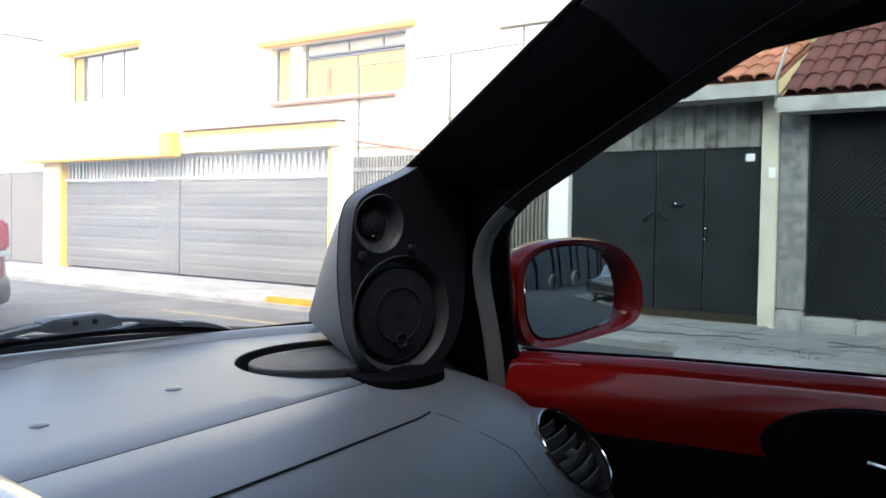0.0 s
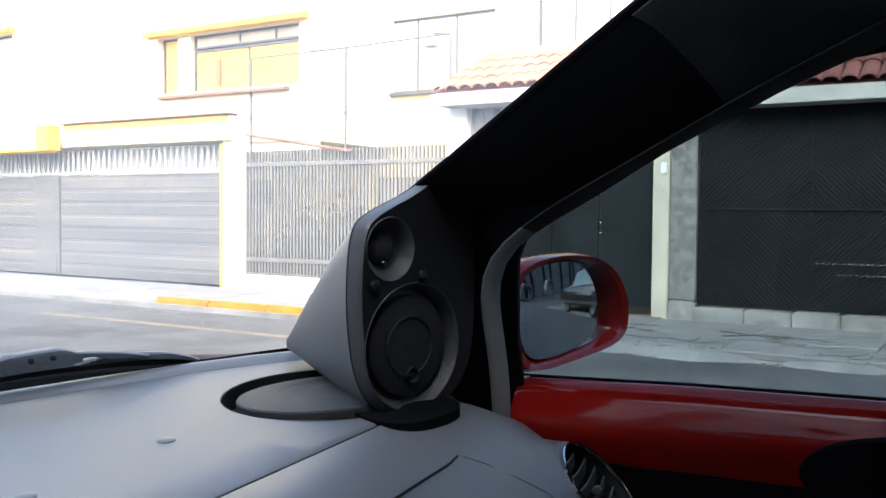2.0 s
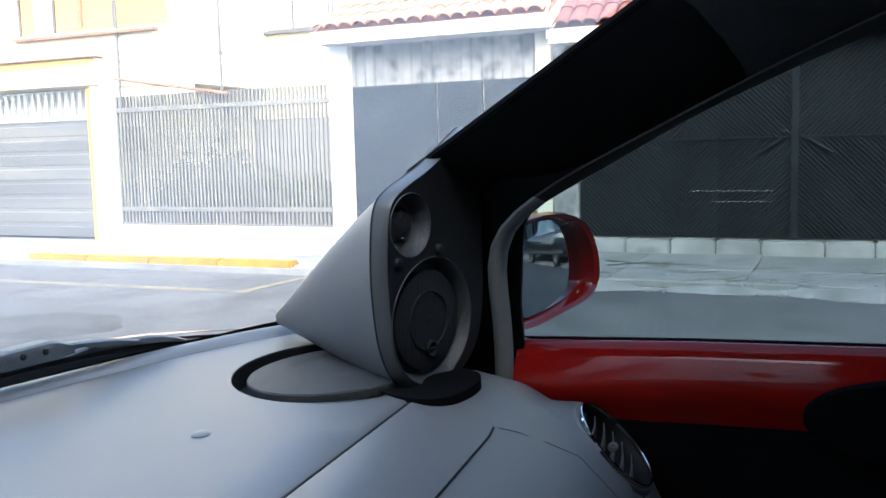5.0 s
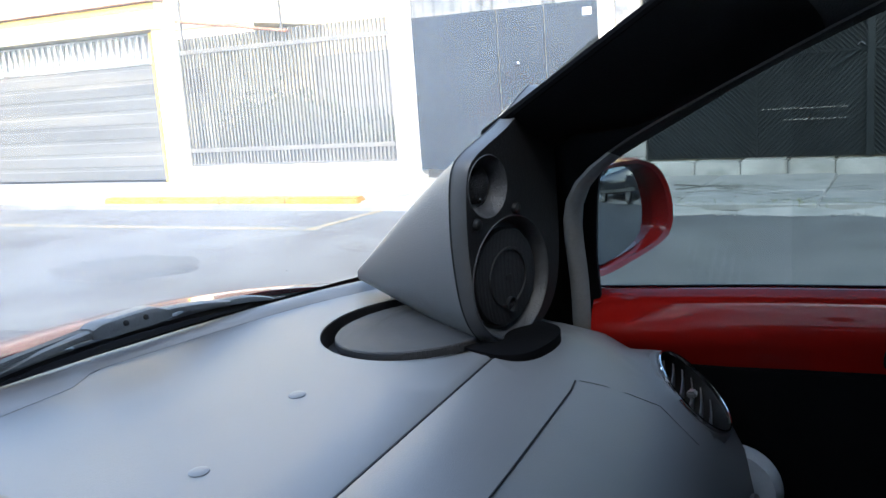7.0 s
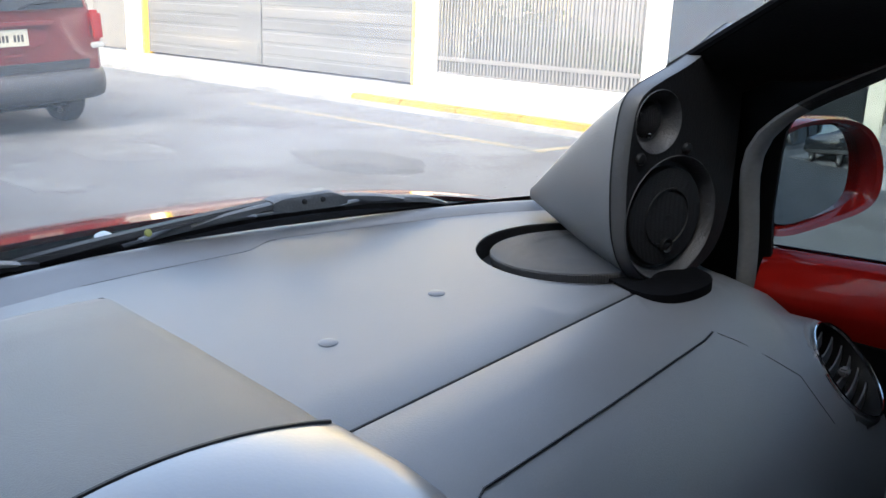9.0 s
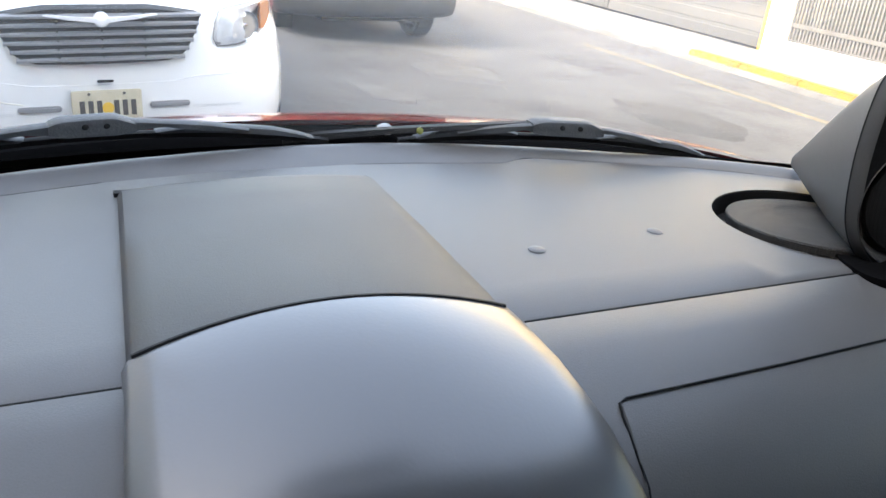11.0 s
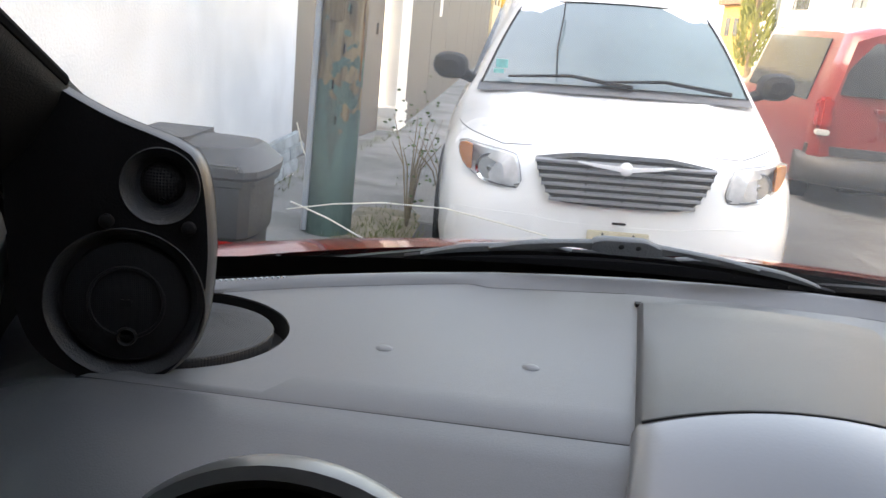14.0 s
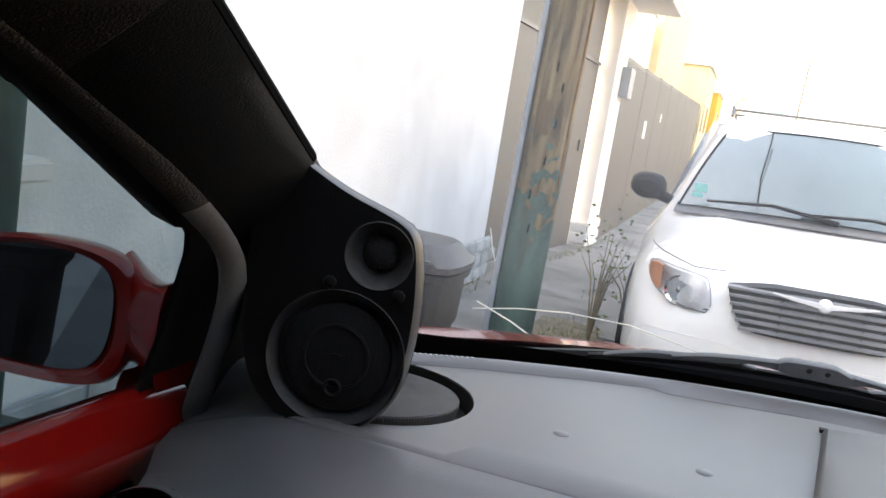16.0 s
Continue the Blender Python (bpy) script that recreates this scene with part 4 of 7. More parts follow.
# door mirrors
def door_mirror(s):
    c = Vector((0.972, 0.012, 1.062)) if s > 0 else Vector((-0.952, 0.012, 1.053))
    n = Vector((-0.29 * s, -0.957, 0)).normalized()
    u = Vector((0.957 * s, -0.29, 0)).normalized()
    up = Vector((0, 0, 1))
    shape = rounded([(-0.125, -0.03), (-0.125, 0.038), (-0.10, 0.064), (-0.04, 0.074), (0.04, 0.067), (0.09, 0.044), (0.117, 0.0), (0.118, -0.045), (0.092, -0.066), (0.0, -0.074), (-0.07, -0.078), (-0.108, -0.068)], 2)
    back = []
    for d, k in ((0.0, 1.0), (0.012, 1.04), (0.04, 1.0), (0.075, 0.82), (0.10, 0.55), (0.112, 0.2)):
        back.append([c + u * (a * k + (0.0 if d < 0.02 else -0.1 * d)) + up * (b * k) - n * d for a, b in shape])
    m = part("door_mirror", loft(back, True, False), REDPAINT, car, "red door mirror housing", 60)
    rim = [c + u * a + up * b for a, b in shape]
    inner = [c + u * (a * 0.90 + 0.003) + up * (b * 0.92) - n * 0.004 for a, b in shape]
    deep = [c + u * (a * 0.82 + 0.003) + up * (b * 0.86) - n * 0.022 for a, b in shape]
    part("mirror_rim", loft([rim, inner], True, False), REDPAINT, m)
    part("mirror_well", loft([inner, deep, [p - n * 0.028 for p in deep]], True, False), REDPAINT, m)
    mid = c - n * (0.013 if s > 0 else 0.018) + u * 0.003
    domed = []
    for k in (1.0, 0.86, 0.72, 0.58, 0.44, 0.30, 0.16, 0.04):
        domed.append([])
        for p in deep:
            d = (p - c - u * 0.003 + n * 0.022) * k
            a, b = d.dot(u), d.z
            domed[-1].append(mid + u * a + up * b + n * (-(a * a + b * b) / (1.6 if s > 0 else 60.0) - (0.06 * a if s > 0 else 0.0) - (0.03 if s > 0 else 0.055) * b))
    part("mirror_glass", loft(domed, True, True), MIRROR, m, "clean mirror glass", 80)
    foot = rounded([(-0.004, -0.06), (0.075, -0.06), (0.068, 0.045), (0.03, 0.066), (-0.004, 0.06)], 2)
    rings = []
    for t in (0.0, 0.2, 0.45, 0.7, 0.88, 1.0):
        k = 1.0 - 0.22 * math.sin(math.pi * t)
        rings.append([(c + u * -0.100 - n * (a * 0.9 + 0.032) + up * b).lerp(Vector((s * 0.768, a + 0.004, 1.05 + b)), t) + up * (b * (k - 1)) for a, b in foot])
    part("mirror_foot", loft(rings), REDPAINT, m, "", 60)


for s in (1, -1):
    door_mirror(s)

# roof, headlining, visors and the rest of the cabin
rows = []
for y, z in ((-0.30, 1.555), (-0.42, 1.60), (-0.8, 1.64), (-1.3, 1.60), (-1.9, 1.40), (-2.25, 1.05)):
    rows.append([(q * 0.66 * (1 - 0.0 * abs(y)), y - 0.04 * (q * q), z - 0.09 * q ** 4) for q in [i / 12 for i in range(-12, 13)]])
part("roof", loft([[Vector(p) + Vector((0, 0, 0.045)) for p in r] for r in rows], False, False), REDPAINT, car, "domed red roof", 60)
part("headlining", loft([[Vector(p) - Vector((0, 0, 0.012)) for p in r] for r in rows], False, False), CLOTH, car, "charcoal cloth headlining", 60)
for s in (1, -1):
    # Solid unseen quarters, added to block side light; the left reaches farther forward.
    yq = -0.55 if s > 0 else -0.32
    part("rear_quarter", loft([[(s * 0.78, yq, 0.3), (s * 0.765, yq, 1.03), (s * 0.69, yq, 1.42), (s * 0.62, yq, 1.60)], [(s * 0.76, -2.3, 0.3), (s * 0.74, -2.25, 1.0), (s * 0.66, -2.1, 1.25), (s * 0.6, -1.8, 1.45)]], False, False), DARK, car)
    part("roof_rail", loft([[(s * (0.62 + 0.02 * k / 8), -0.26 - 0.11 * k, 1.39 + 0.03 * math.sin(math.pi * k / 8)), (s * 0.70, -0.26 - 0.11 * k, 1.33 + 0.015 * k), (s * 0.70, -0.26 - 0.11 * k, 1.62), (s * 0.58, -0.26 - 0.11 * k, 1.56)] for k in range(9)]), CLOTH, car)
    part("sun_visor", plank(rounded([(s * 0.14, -0.48), (s * 0.52, -0.50), (s * 0.50, -0.33), (s * 0.14, -0.30)], 2), "z", 1.505, 1.522), CLOTH, car)
part("rear_bulkhead", box((-0.78, -2.32, 0.25), (0.78, -2.25, 1.1), 0.02), DARK, car)
part("cabin_floor", box((-0.8, -2.3, 0.12), (0.8, 0.0, 0.2), 0.01), DARK, car)
part("rear_view_mirror", loft([[(x, y, z) for x, z in rounded([(-0.10, 1.362), (0.14, 1.362), (0.14, 1.425), (-0.10, 1.425)], 2)] for y in (-0.215, -0.19, -0.175)]), DARK, car)

# ==== the street ====
def road_z(x):
    return table([(-40, -0.14), (1.2, -0.14), (8.2, -0.60), (14, -1.0), (60, -1.0)], x)


def left_drop(x, y):
    """The near side falls away gently up the street."""
    return -0.42 * ease((y - 5.5) / 9) * (1 - ease((x + 0.6) / 3.2))


xs = [-40, -12, -5, -3, -2, -1.2, -0.6, 0, 0.6, 1.2, 1.9, 2.6, 3.5, 5, 6.5, 8.2, 10, 14, 20, 60, 220]
ys = [-220, -60, -20, -8, 0, 3, 5, 6, 7, 8, 9, 10, 11, 12, 13, 14, 15, 17, 20, 26, 40, 80, 300, 900]
ground = part("road", loft([[(x, y, road_z(x) + left_drop(x, y)) for x in xs] for y in ys], False, False), ASPHALT)
tagged(ground, "worn grey asphalt street, slightly cambered", kind="structure")
rnd = random.Random(27)
for x, y, rx_, ry_, mat_ in ((5.1, 5.6, 0.5, 0.8, TARPATCH), (3.7, 7.1, 0.45, 0.6, DUSTPATCH), (6.3, 3.4, 0.45, 0.9, DUSTPATCH), (3.1, 4.4, 0.4, 0.7, TARPATCH), (6.0, 8.2, 0.5, 0.7, TARPATCH), (4.6, 2.2, 0.35, 0.6, DUSTPATCH), (5.6, 12.0, 0.6, 1.0, TARPATCH), (2.6, 6.2, 0.3, 0.5, DUSTPATCH)):
    rim = [(math.cos(a) * rnd.uniform(0.75, 1.15), math.sin(a) * rnd.uniform(0.75, 1.15)) for a in [math.tau * i / 18 for i in range(18)]]
    part("road_patch", loft([[(x + rx_ * k * u, y + ry_ * k * v, road_z(x + rx_ * k * u) + left_drop(x, y) + h) for u, v in rim] for k, h in ((1.0, -0.004), (0.95, 0.004))], True, True), mat_, ground, "", 20)
for a, b in (((6.9, 9.8), (6.95, 4.9)), ((6.95, 5.0), (8.1, 4.9)), ((6.9, 19.5), (6.9, 14.0))):
    d = Vector((b[0] - a[0], b[1] - a[1])).normalized()
    o = Vector((-d.y, d.x)) * 0.05
    bm = loft([[(p[0] + k * o.x, p[1] + k * o.y, road_z(p[0]) + 0.005 + h) for k, h in ((-1, 0), (1, 0), (1, 0.002), (-1, 0.002))] for p in (a, b)])
    tagged(part("road_line", bm, ROADYELLOW), "faded yellow parking line on the road", kind="structure")

chips = bmesh.new()
rnd = random.Random(15)
for k in range(60):
    x, y, r = rnd.uniform(1.6, 7.9), rnd.uniform(0.5, 11), rnd.uniform(0.006, 0.018)
    loft([[(x + r * c * math.cos(a) * 0.7, y + r * c * math.sin(a), road_z(x) + left_drop(x, y) + h) for a in [math.tau * i / 5 for i in range(5)]] for c, h in ((1.0, -0.003), (0.7, 0.005))], True, True, chips)
tagged(part("road_chips", chips, CONCRETE, None, "", 20), "small pale chips scattered on the asphalt", "litter", kind="stuff")

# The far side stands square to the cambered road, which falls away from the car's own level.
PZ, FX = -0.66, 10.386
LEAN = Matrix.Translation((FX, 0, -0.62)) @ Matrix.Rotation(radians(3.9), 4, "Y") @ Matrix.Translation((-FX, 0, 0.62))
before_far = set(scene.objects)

# far pavement with slabs, kerb and yellow stretch
pave = thing("pavement_far", (9.3, 5, PZ), label="cracked pale concrete pavement before the houses", kind="structure")
part("pavement_bed", box((8.10, -12, PZ - 0.4), (12.9, 60, PZ - 0.022)), CONCRETE, pave)


def slab_mesh(w, d):
    return shared("slab", box((-w / 2, -d / 2, -0.07), (w / 2, d / 2, 0), 0.012, seg=1), CONCRETE)


rnd = random.Random(3)
for x0, x1, y0, y1, n in ((8.34, 9.32, 2.95, 42.0, 20), (9.33, 10.34, 2.95, 42.0, 20), (8.02, 8.86, -9.4, 2.93, 10), (8.88, 10.19, -9.4, 2.93, 10)):
    d = (y1 - y0) / n
    sm = slab_mesh(x1 - x0 - 0.012, d - 0.014)
    for k in range(n):
        piece("slab", sm, pose((x0 + x1) / 2, y0 + d * (k + 0.5), PZ + rnd.uniform(-0.006, 0.004), rnd.uniform(-0.35, 0.35), rnd.uniform(-0.5, 0.5), rnd.uniform(-0.4, 0.4)), pave)
crack = bmesh.new()
for k in range(24):
    p = Vector((rnd.uniform(8.05, 9.7), rnd.uniform(-5.5, 2.9), PZ + 0.003))
    along = rnd.choice((-1, 1))
    pts = [p]
    for j in range(rnd.randint(6, 14)):
        p = p + Vector((rnd.gauss(0.0, 0.055), along * rnd.uniform(0.04, 0.17), 0.0))
        pts.append(p)
        if rnd.random() < 0.22:
            rod([p, p + Vector((rnd.uniform(0.05, 0.16), rnd.uniform(-0.1, 0.1), 0)), p + Vector((rnd.uniform(0.18, 0.34), rnd.uniform(-0.16, 0.16), 0))], rnd.uniform(0.002, 0.005), 4, crack)
    rod(pts, rnd.uniform(0.002, 0.006), 4, crack)
part("crack_lines", crack, CRACK, pave)
worn = []
for k in range(180):
    y = -9.4 + 12.4 * k / 179
    a = 7.86 + 0.07 * math.sin(1.9 * y) + 0.05 * math.sin(5.3 * y + 1.0) + rnd.uniform(-0.03, 0.03)
    worn.append([(a, y, PZ - 0.112), (a + 0.015 + rnd.uniform(0, 0.03), y, PZ - 0.080 + rnd.uniform(-0.015, 0.012)), (a + 0.09, y, PZ - 0.050 + rnd.uniform(-0.014, 0.014)), (a + 0.17, y, PZ - 0.018 + rnd.uniform(-0.008, 0.010)), (8.16, y, PZ + 0.004), (8.20, y, PZ - 0.06)])
part("broken_edge", loft(worn, False, False), CONCRETE, pave, "crumbled concrete edge sloping to the asphalt", 20)
tufts = bmesh.new()
for k in range(150):
    x, y = 8.02 + abs(rnd.gauss(0, 0.10)), rnd.choice((2.2, 1.7, 0.6, -0.9, -2.3)) + rnd.gauss(0, 0.22)
    a, h = rnd.random() * math.tau, rnd.uniform(0.02, 0.06)
    dx, dy = math.cos(a) * 0.006, math.sin(a) * 0.006
    tufts.faces.new([tufts.verts.new(p) for p in ((x - dx, y - dy, PZ - 0.03), (x + dx, y + dy, PZ - 0.03), (x + rnd.gauss(0, 0.02), y + rnd.gauss(0, 0.02), PZ + h))])
tagged(part("kerb_tufts", tufts, GRASS), "low weeds in the crumbled pavement edge", "weeds", kind="stuff")
kerb = thing("kerb_far", (8.27, 5, PZ - 0.1), label="concrete kerb with a yellow painted stretch", kind="structure")
ks = shared("kerb_stone", box((-0.085, -0.488, -0.25), (0.085, 0.488, 0.006), 0.02), KERB)
ky = shared("kerb_stone", box((-0.105, -0.492, -0.25), (0.088, 0.492, 0.052), 0.024), YELLOW)
for k in range(-2, 22):
    piece("kerb_stone", ky if 0 <= k < 4 else ks, pose(8.255, 5.72 + 0.985 * k, PZ, rnd.uniform(-0.25, 0.25), rnd.uniform(-1, 1), rnd.uniform(-0.3, 0.3)), kerb)
for y in (5.19, 9.20):
    part("kerb_end", box((8.17, y - 0.07, PZ - 0.2), (8.34, y + 0.07, PZ - 0.02), 0.03), YELLOW, kerb)


rub = bmesh.new()
rnd = random.Random(5)
for k in range(260):
    x, y, r = 7.86 + abs(rnd.gauss(0, 0.22)), rnd.uniform(-7.5, 3.0), rnd.uniform(0.008, 0.035)
    z = PZ + 0.002 if x > 8.05 else PZ - 0.075
    ring = [[(x + rnd.uniform(0.6, 1.2) * r * c * math.cos(a), y + rnd.uniform(0.6, 1.4) * r * c * math.sin(a), z + h) for a in [math.tau * i / 5 for i in range(5)]] for c, h in ((1.0, -0.005), (0.8, r * 0.35))]
    loft(ring, True, True, rub)
tagged(part("rubble", rub, CONCRETE, None, "", 20), "crumbled bits of concrete along the kerb", "rubble", kind="stuff")

# ---- houses on the far side ----
def bars_thing(name, y0, y1, z0, z1, step, r, mat_, rails, x, label, cat):
    f = thing(name, (x, (y0 + y1) / 2, z0), label=label, category=cat)
    bar = shared("bar", box((-r, -r, 0), (r, r, z1 - z0)), mat_)
    n = int((y1 - y0) / step)
    for k in range(n + 1):
        piece("bar", bar, pose(x, y0 + (y1 - y0) * k / n, z0), f)
    for z, h in rails:
        part("rail", box((x - 0.035, y0, z - h), (x + 0.035, y1, z + h), 0.006), mat_, f)
    return f


house = thing("house_cream", (11, 14, PZ), label="two-storey cream house with ochre trim and wide garage", category="house")


def wall_with(parent, x0, x1, y0, y1, z0, z1, holes, material, name="wall"):
    """A wall slab along y with rectangular openings (y0, y1, z0, z1) cut through it."""
    cy = sorted({y0, y1, *[v for h in holes for v in h[:2] if y0 < v < y1]})
    cz = sorted({z0, z1, *[v for h in holes for v in h[2:] if z0 < v < z1]})
    bm = bmesh.new()
    for a, b in zip(cy, cy[1:]):
        run = None
        for c, d in zip(cz, cz[1:]):
            hole = any(h[0] <= a and b <= h[1] and h[2] <= c and d <= h[3] for h in holes)
            if not hole:
                run = (run[0], d) if run else (c, d)
            if (hole or d == z1) and run:
                box((x0, a, run[0]), (x1, b, run[1]), 0, bm)
                run = None
    bmesh.ops.remove_doubles(bm, verts=bm.verts, dist=0.0005)
    return part(name, bm, material, parent)


def window(parent, x, y0, y1, z0, z1, splits, pane_mat, name="window", sash=0.035):
    w = part(name, bmesh.new(), ALU, parent)
    bm = bmesh.new()
    for a, b, c, d in ((y0, y1, z0, z0 + sash), (y0, y1, z1 - sash, z1), (y0, y0 + sash, z0 + sash, z1 - sash), (y1 - sash, y1, z0 + sash, z1 - sash)):
        box((x, a, c), (x + 0.05, b, d), 0, bm)
    part("window_frame", bm, ALU, w)
    cuts = [y0 + sash] + list(splits) + [y1 - sash]
    for a, b in zip(cuts, cuts[1:]):
        part("pane", box((x + 0.02, a + 0.012, z0 + sash), (x + 0.026, b - 0.012, z1 - sash)), pane_mat, w)
    for s in splits:
        part("mullion", box((x - 0.003, s - 0.014, z0 + sash), (x + 0.045, s + 0.014, z1 - sash)), ALU, w)
    return w


holes = [(10.13, 18.51, -2, 1.66), (8.58, 11.64, 2.46, 3.39), (15.58, 18.2, 2.86, 3.86)]
wall_with(house, FX, FX + 0.28, 8.40, 19.25, 1.62, 6.6, holes, PLASTER)
part("garage_post", box((FX - 0.03, 9.69, PZ - 0.2), (FX + 0.3, 10.125, 2.0), 0.01), PLASTER, house)
part("garage_post", box((FX - 0.03, 18.53, PZ - 0.2), (FX + 0.3, 19.22, 1.95), 0.01), PLASTER, house)
part("ochre_edge", box((FX - 0.035, 18.43, PZ - 0.2), (FX + 0.2, 18.525, 1.60), 0.006), OCHRE, house)
part("ochre_edge", box((FX - 0.032, 10.13, PZ - 0.2), (FX + 0.2, 10.185, 1.62), 0.006), OCHRE, house)
part("garage_lintel", box((FX - 0.16, 9.86, 1.66), (FX - 0.004, 13.9, 2.045), 0.012), PLASTER, house)
# Yellow band under the cap, with its warm shade put into the colour.
part("lintel_band", box((FX - 0.175, 9.88, 1.93), (FX - 0.162, 13.88, 2.04), 0.003), BANDSHADE, house)
part("lintel_cap", box((FX - 0.25, 9.82, 2.05), (FX - 0.004, 13.93, 2.075), 0.004), BROWNWOOD, house)
part("garage_lintel", box((FX - 0.45, 14.27, 1.625), (FX - 0.004, 19.25, 2.0), 0.012), PLASTER, house)
part("lintel_soffit", box((FX - 0.45, 14.27, 1.58), (FX - 0.004, 19.25, 1.62), 0.006), OCHRE, house)
part("lintel_return", box((FX - 0.452, 13.92, 1.59), (FX - 0.2, 14.265, 2.03), 0.006), OCHRE, house)
part("window_soffit", box((FX + 0.0, 8.59, 3.395), (FX + 0.5, 11.63, 3.43)), OCHRE, house)
part("window_hood", box((FX - 0.16, 8.38, 3.40), (FX - 0.004, 11.85, 3.49), 0.01), OCHRE, house)
part("window_hood", box((FX - 0.16, 15.5, 3.87), (FX - 0.004, 18.4, 3.95), 0.01), OCHRE, house)
part("window_reveal", box((FX + 0.285, 8.5, 2.3), (FX + 0.5, 11.7, 3.5)), ORANGEWALL, house)
part("window_sill", box((FX - 0.12, 8.75, 2.375), (FX - 0.004, 11.55, 2.425), 0.008), BROWNWOOD, house)
window(house, FX + 0.12, 8.6, 10.90, 3.17, 3.385, (9.15, 9.9), WINWARM)
window(house, FX + 0.12, 8.6, 10.90, 2.47, 3.15, (9.7,), ORANGEWALL)
part("sash_slot", box((FX + 0.105, 10.30, 2.56), (FX + 0.118, 10.39, 2.97), 0.003), BROWNWOOD, house)
window(house, FX + 0.12, 11.25, 11.62, 2.47, 3.385, (), ORANGEWALL)
part("window_pier", box((FX + 0.06, 10.92, 2.465), (FX + 0.26, 11.23, 3.385), 0.008), PLASTER, house)
window(house, FX + 0.12, 15.59, 17.74, 2.87, 3.85, (16.3, 17.1), WINPALE)
window(house, FX + 0.12, 17.78, 18.19, 2.87, 3.85, (), ORANGEWALL)
part("slit_window", box((FX - 0.014, 13.03, 3.22), (FX - 0.003, 13.15, 3.69), 0.003), WINWARM, house)
part("slit_window", box((FX - 0.014, 11.86, 2.92), (FX - 0.003, 11.98, 3.39), 0.003), WINWARM, house)
part("side_wall", box((FX + 0.3, 19.05, PZ - 0.2), (FX + 8, 19.25, 6.6)), PLASTER, house)
part("side_wall", box((FX + 0.29, 8.40, 1.62), (FX + 8, 8.58, 6.6)), PLASTER, house)
part("roof_slab", box((FX - 0.35, 8.2, 6.6), (FX + 8, 19.5, 6.8), 0.02), PLASTER, house)
part("back_wall", box((FX + 7.9, 8.6, PZ), (FX + 8.1, 19.05, 6.6)), PLASTER, house)
part("floor_slab", box((FX + 0.285, 8.7, 1.67), (FX + 7.9, 19.0, 1.8)), PLASTER, house)
part("wall_foot", box((FX + 0.06, 8.40, 1.40), (FX + 0.28, 9.685, 1.618)), PLASTER, house)
part("upper_cornice", box((FX - 0.4, 4.7, 4.15), (FX - 0.004, 8.3, 4.26), 0.01), OCHRE, house)

# garage gate of ribbed sheet with a bar light above it
gate = thing("garage_gate", (FX + 0.1, 14.1, PZ), label="wide grey ribbed sheet-metal garage gate with a worn surface", category="gate")
for a, b in ((10.20, 14.30), (15.10, 18.42)):
    rows, z = [], PZ + 0.02
    k = 0
    while z < 1.17:
        rows.append([(FX + 0.08 + (0.0 if k % 4 < 2 else 0.007), y, z) for y in (a, b)])
        z += (0.15, 0.012, 0.05, 0.012)[k % 4]
        k += 1
    leaf = part("leaf", loft([[r[0], r[1], (r[1][0] + 0.02, r[1][1], r[1][2]), (r[0][0] + 0.02, r[0][1], r[0][2])] for r in rows]), GALV, gate, angle=20)
part("wicket_door", box((FX + 0.06, 14.315, PZ + 0.02), (FX + 0.10, 15.085, 1.17), 0.006), GALV, gate)
part("wicket_plate", box((FX + 0.045, 14.40, PZ + 0.05), (FX + 0.062, 15.02, PZ + 0.42), 0.004), GALV, gate)
part("head_rail", box((FX + 0.04, 10.19, 1.175), (FX + 0.12, 18.425, 1.225), 0.006), BARWHITE, gate)
part("head_rail", box((FX + 0.05, 10.19, 1.585), (FX + 0.11, 18.425, 1.615), 0.004), BARWHITE, gate)
bar = shared("bar", box((-0.012, -0.03, 0), (0.012, 0.03, 0.39), 0.004, seg=1), BARWHITE)
for k in range(58):
    piece("bar", bar, pose(FX + 0.08, 10.27 + 0.141 * k, 1.20), gate)
part("garage_back", box((FX + 0.5, 10.1, PZ), (FX + 0.6, 18.3, 1.65)), PLASTERW, gate)

# grey gate beyond
g = thing("sheet_gate_grey", (FX, 22, PZ), label="plain dark grey sheet-metal gate up the street", category="gate")
for k in range(4):
    part("panel", box((FX + 0.02, 19.28 + 1.5 * k, PZ + 0.02), (FX + 0.07, 20.75 + 1.5 * k, 1.40), 0.006), BARGREY, g)
part("head_rail", box((FX, 19.26, 1.405), (FX + 0.1, 25.3, 1.46), 0.006), BARWHITE, g)
far = thing("house_row", (FX + 3, 40, PZ), label="pale plastered houses farther up the street", category="house", kind="structure")
wall_with(far, FX + 0.2, FX + 0.5, 25.4, 70, PZ - 0.2, 5.5, [(28, 30, 2.6, 3.8), (33, 35, 2.6, 3.8), (40, 43, 2.6, 3.8), (30, 33, -2, 1.6), (50, 53, -2, 1.6)], PLASTERW)
part("mass", box((FX + 0.6, 25.4, PZ - 0.2), (FX + 6, 70, 5.49)), PLASTERW, far)
part("roof", box((FX + 0.1, 25.3, 5.5), (FX + 6, 70, 5.7), 0.02), PLASTERW, far)
for a, b in ((28, 30), (33, 35), (40, 43)):
    window(far, FX + 0.3, a, b, 2.6, 3.8, ((a + b) / 2,), WINDARK)

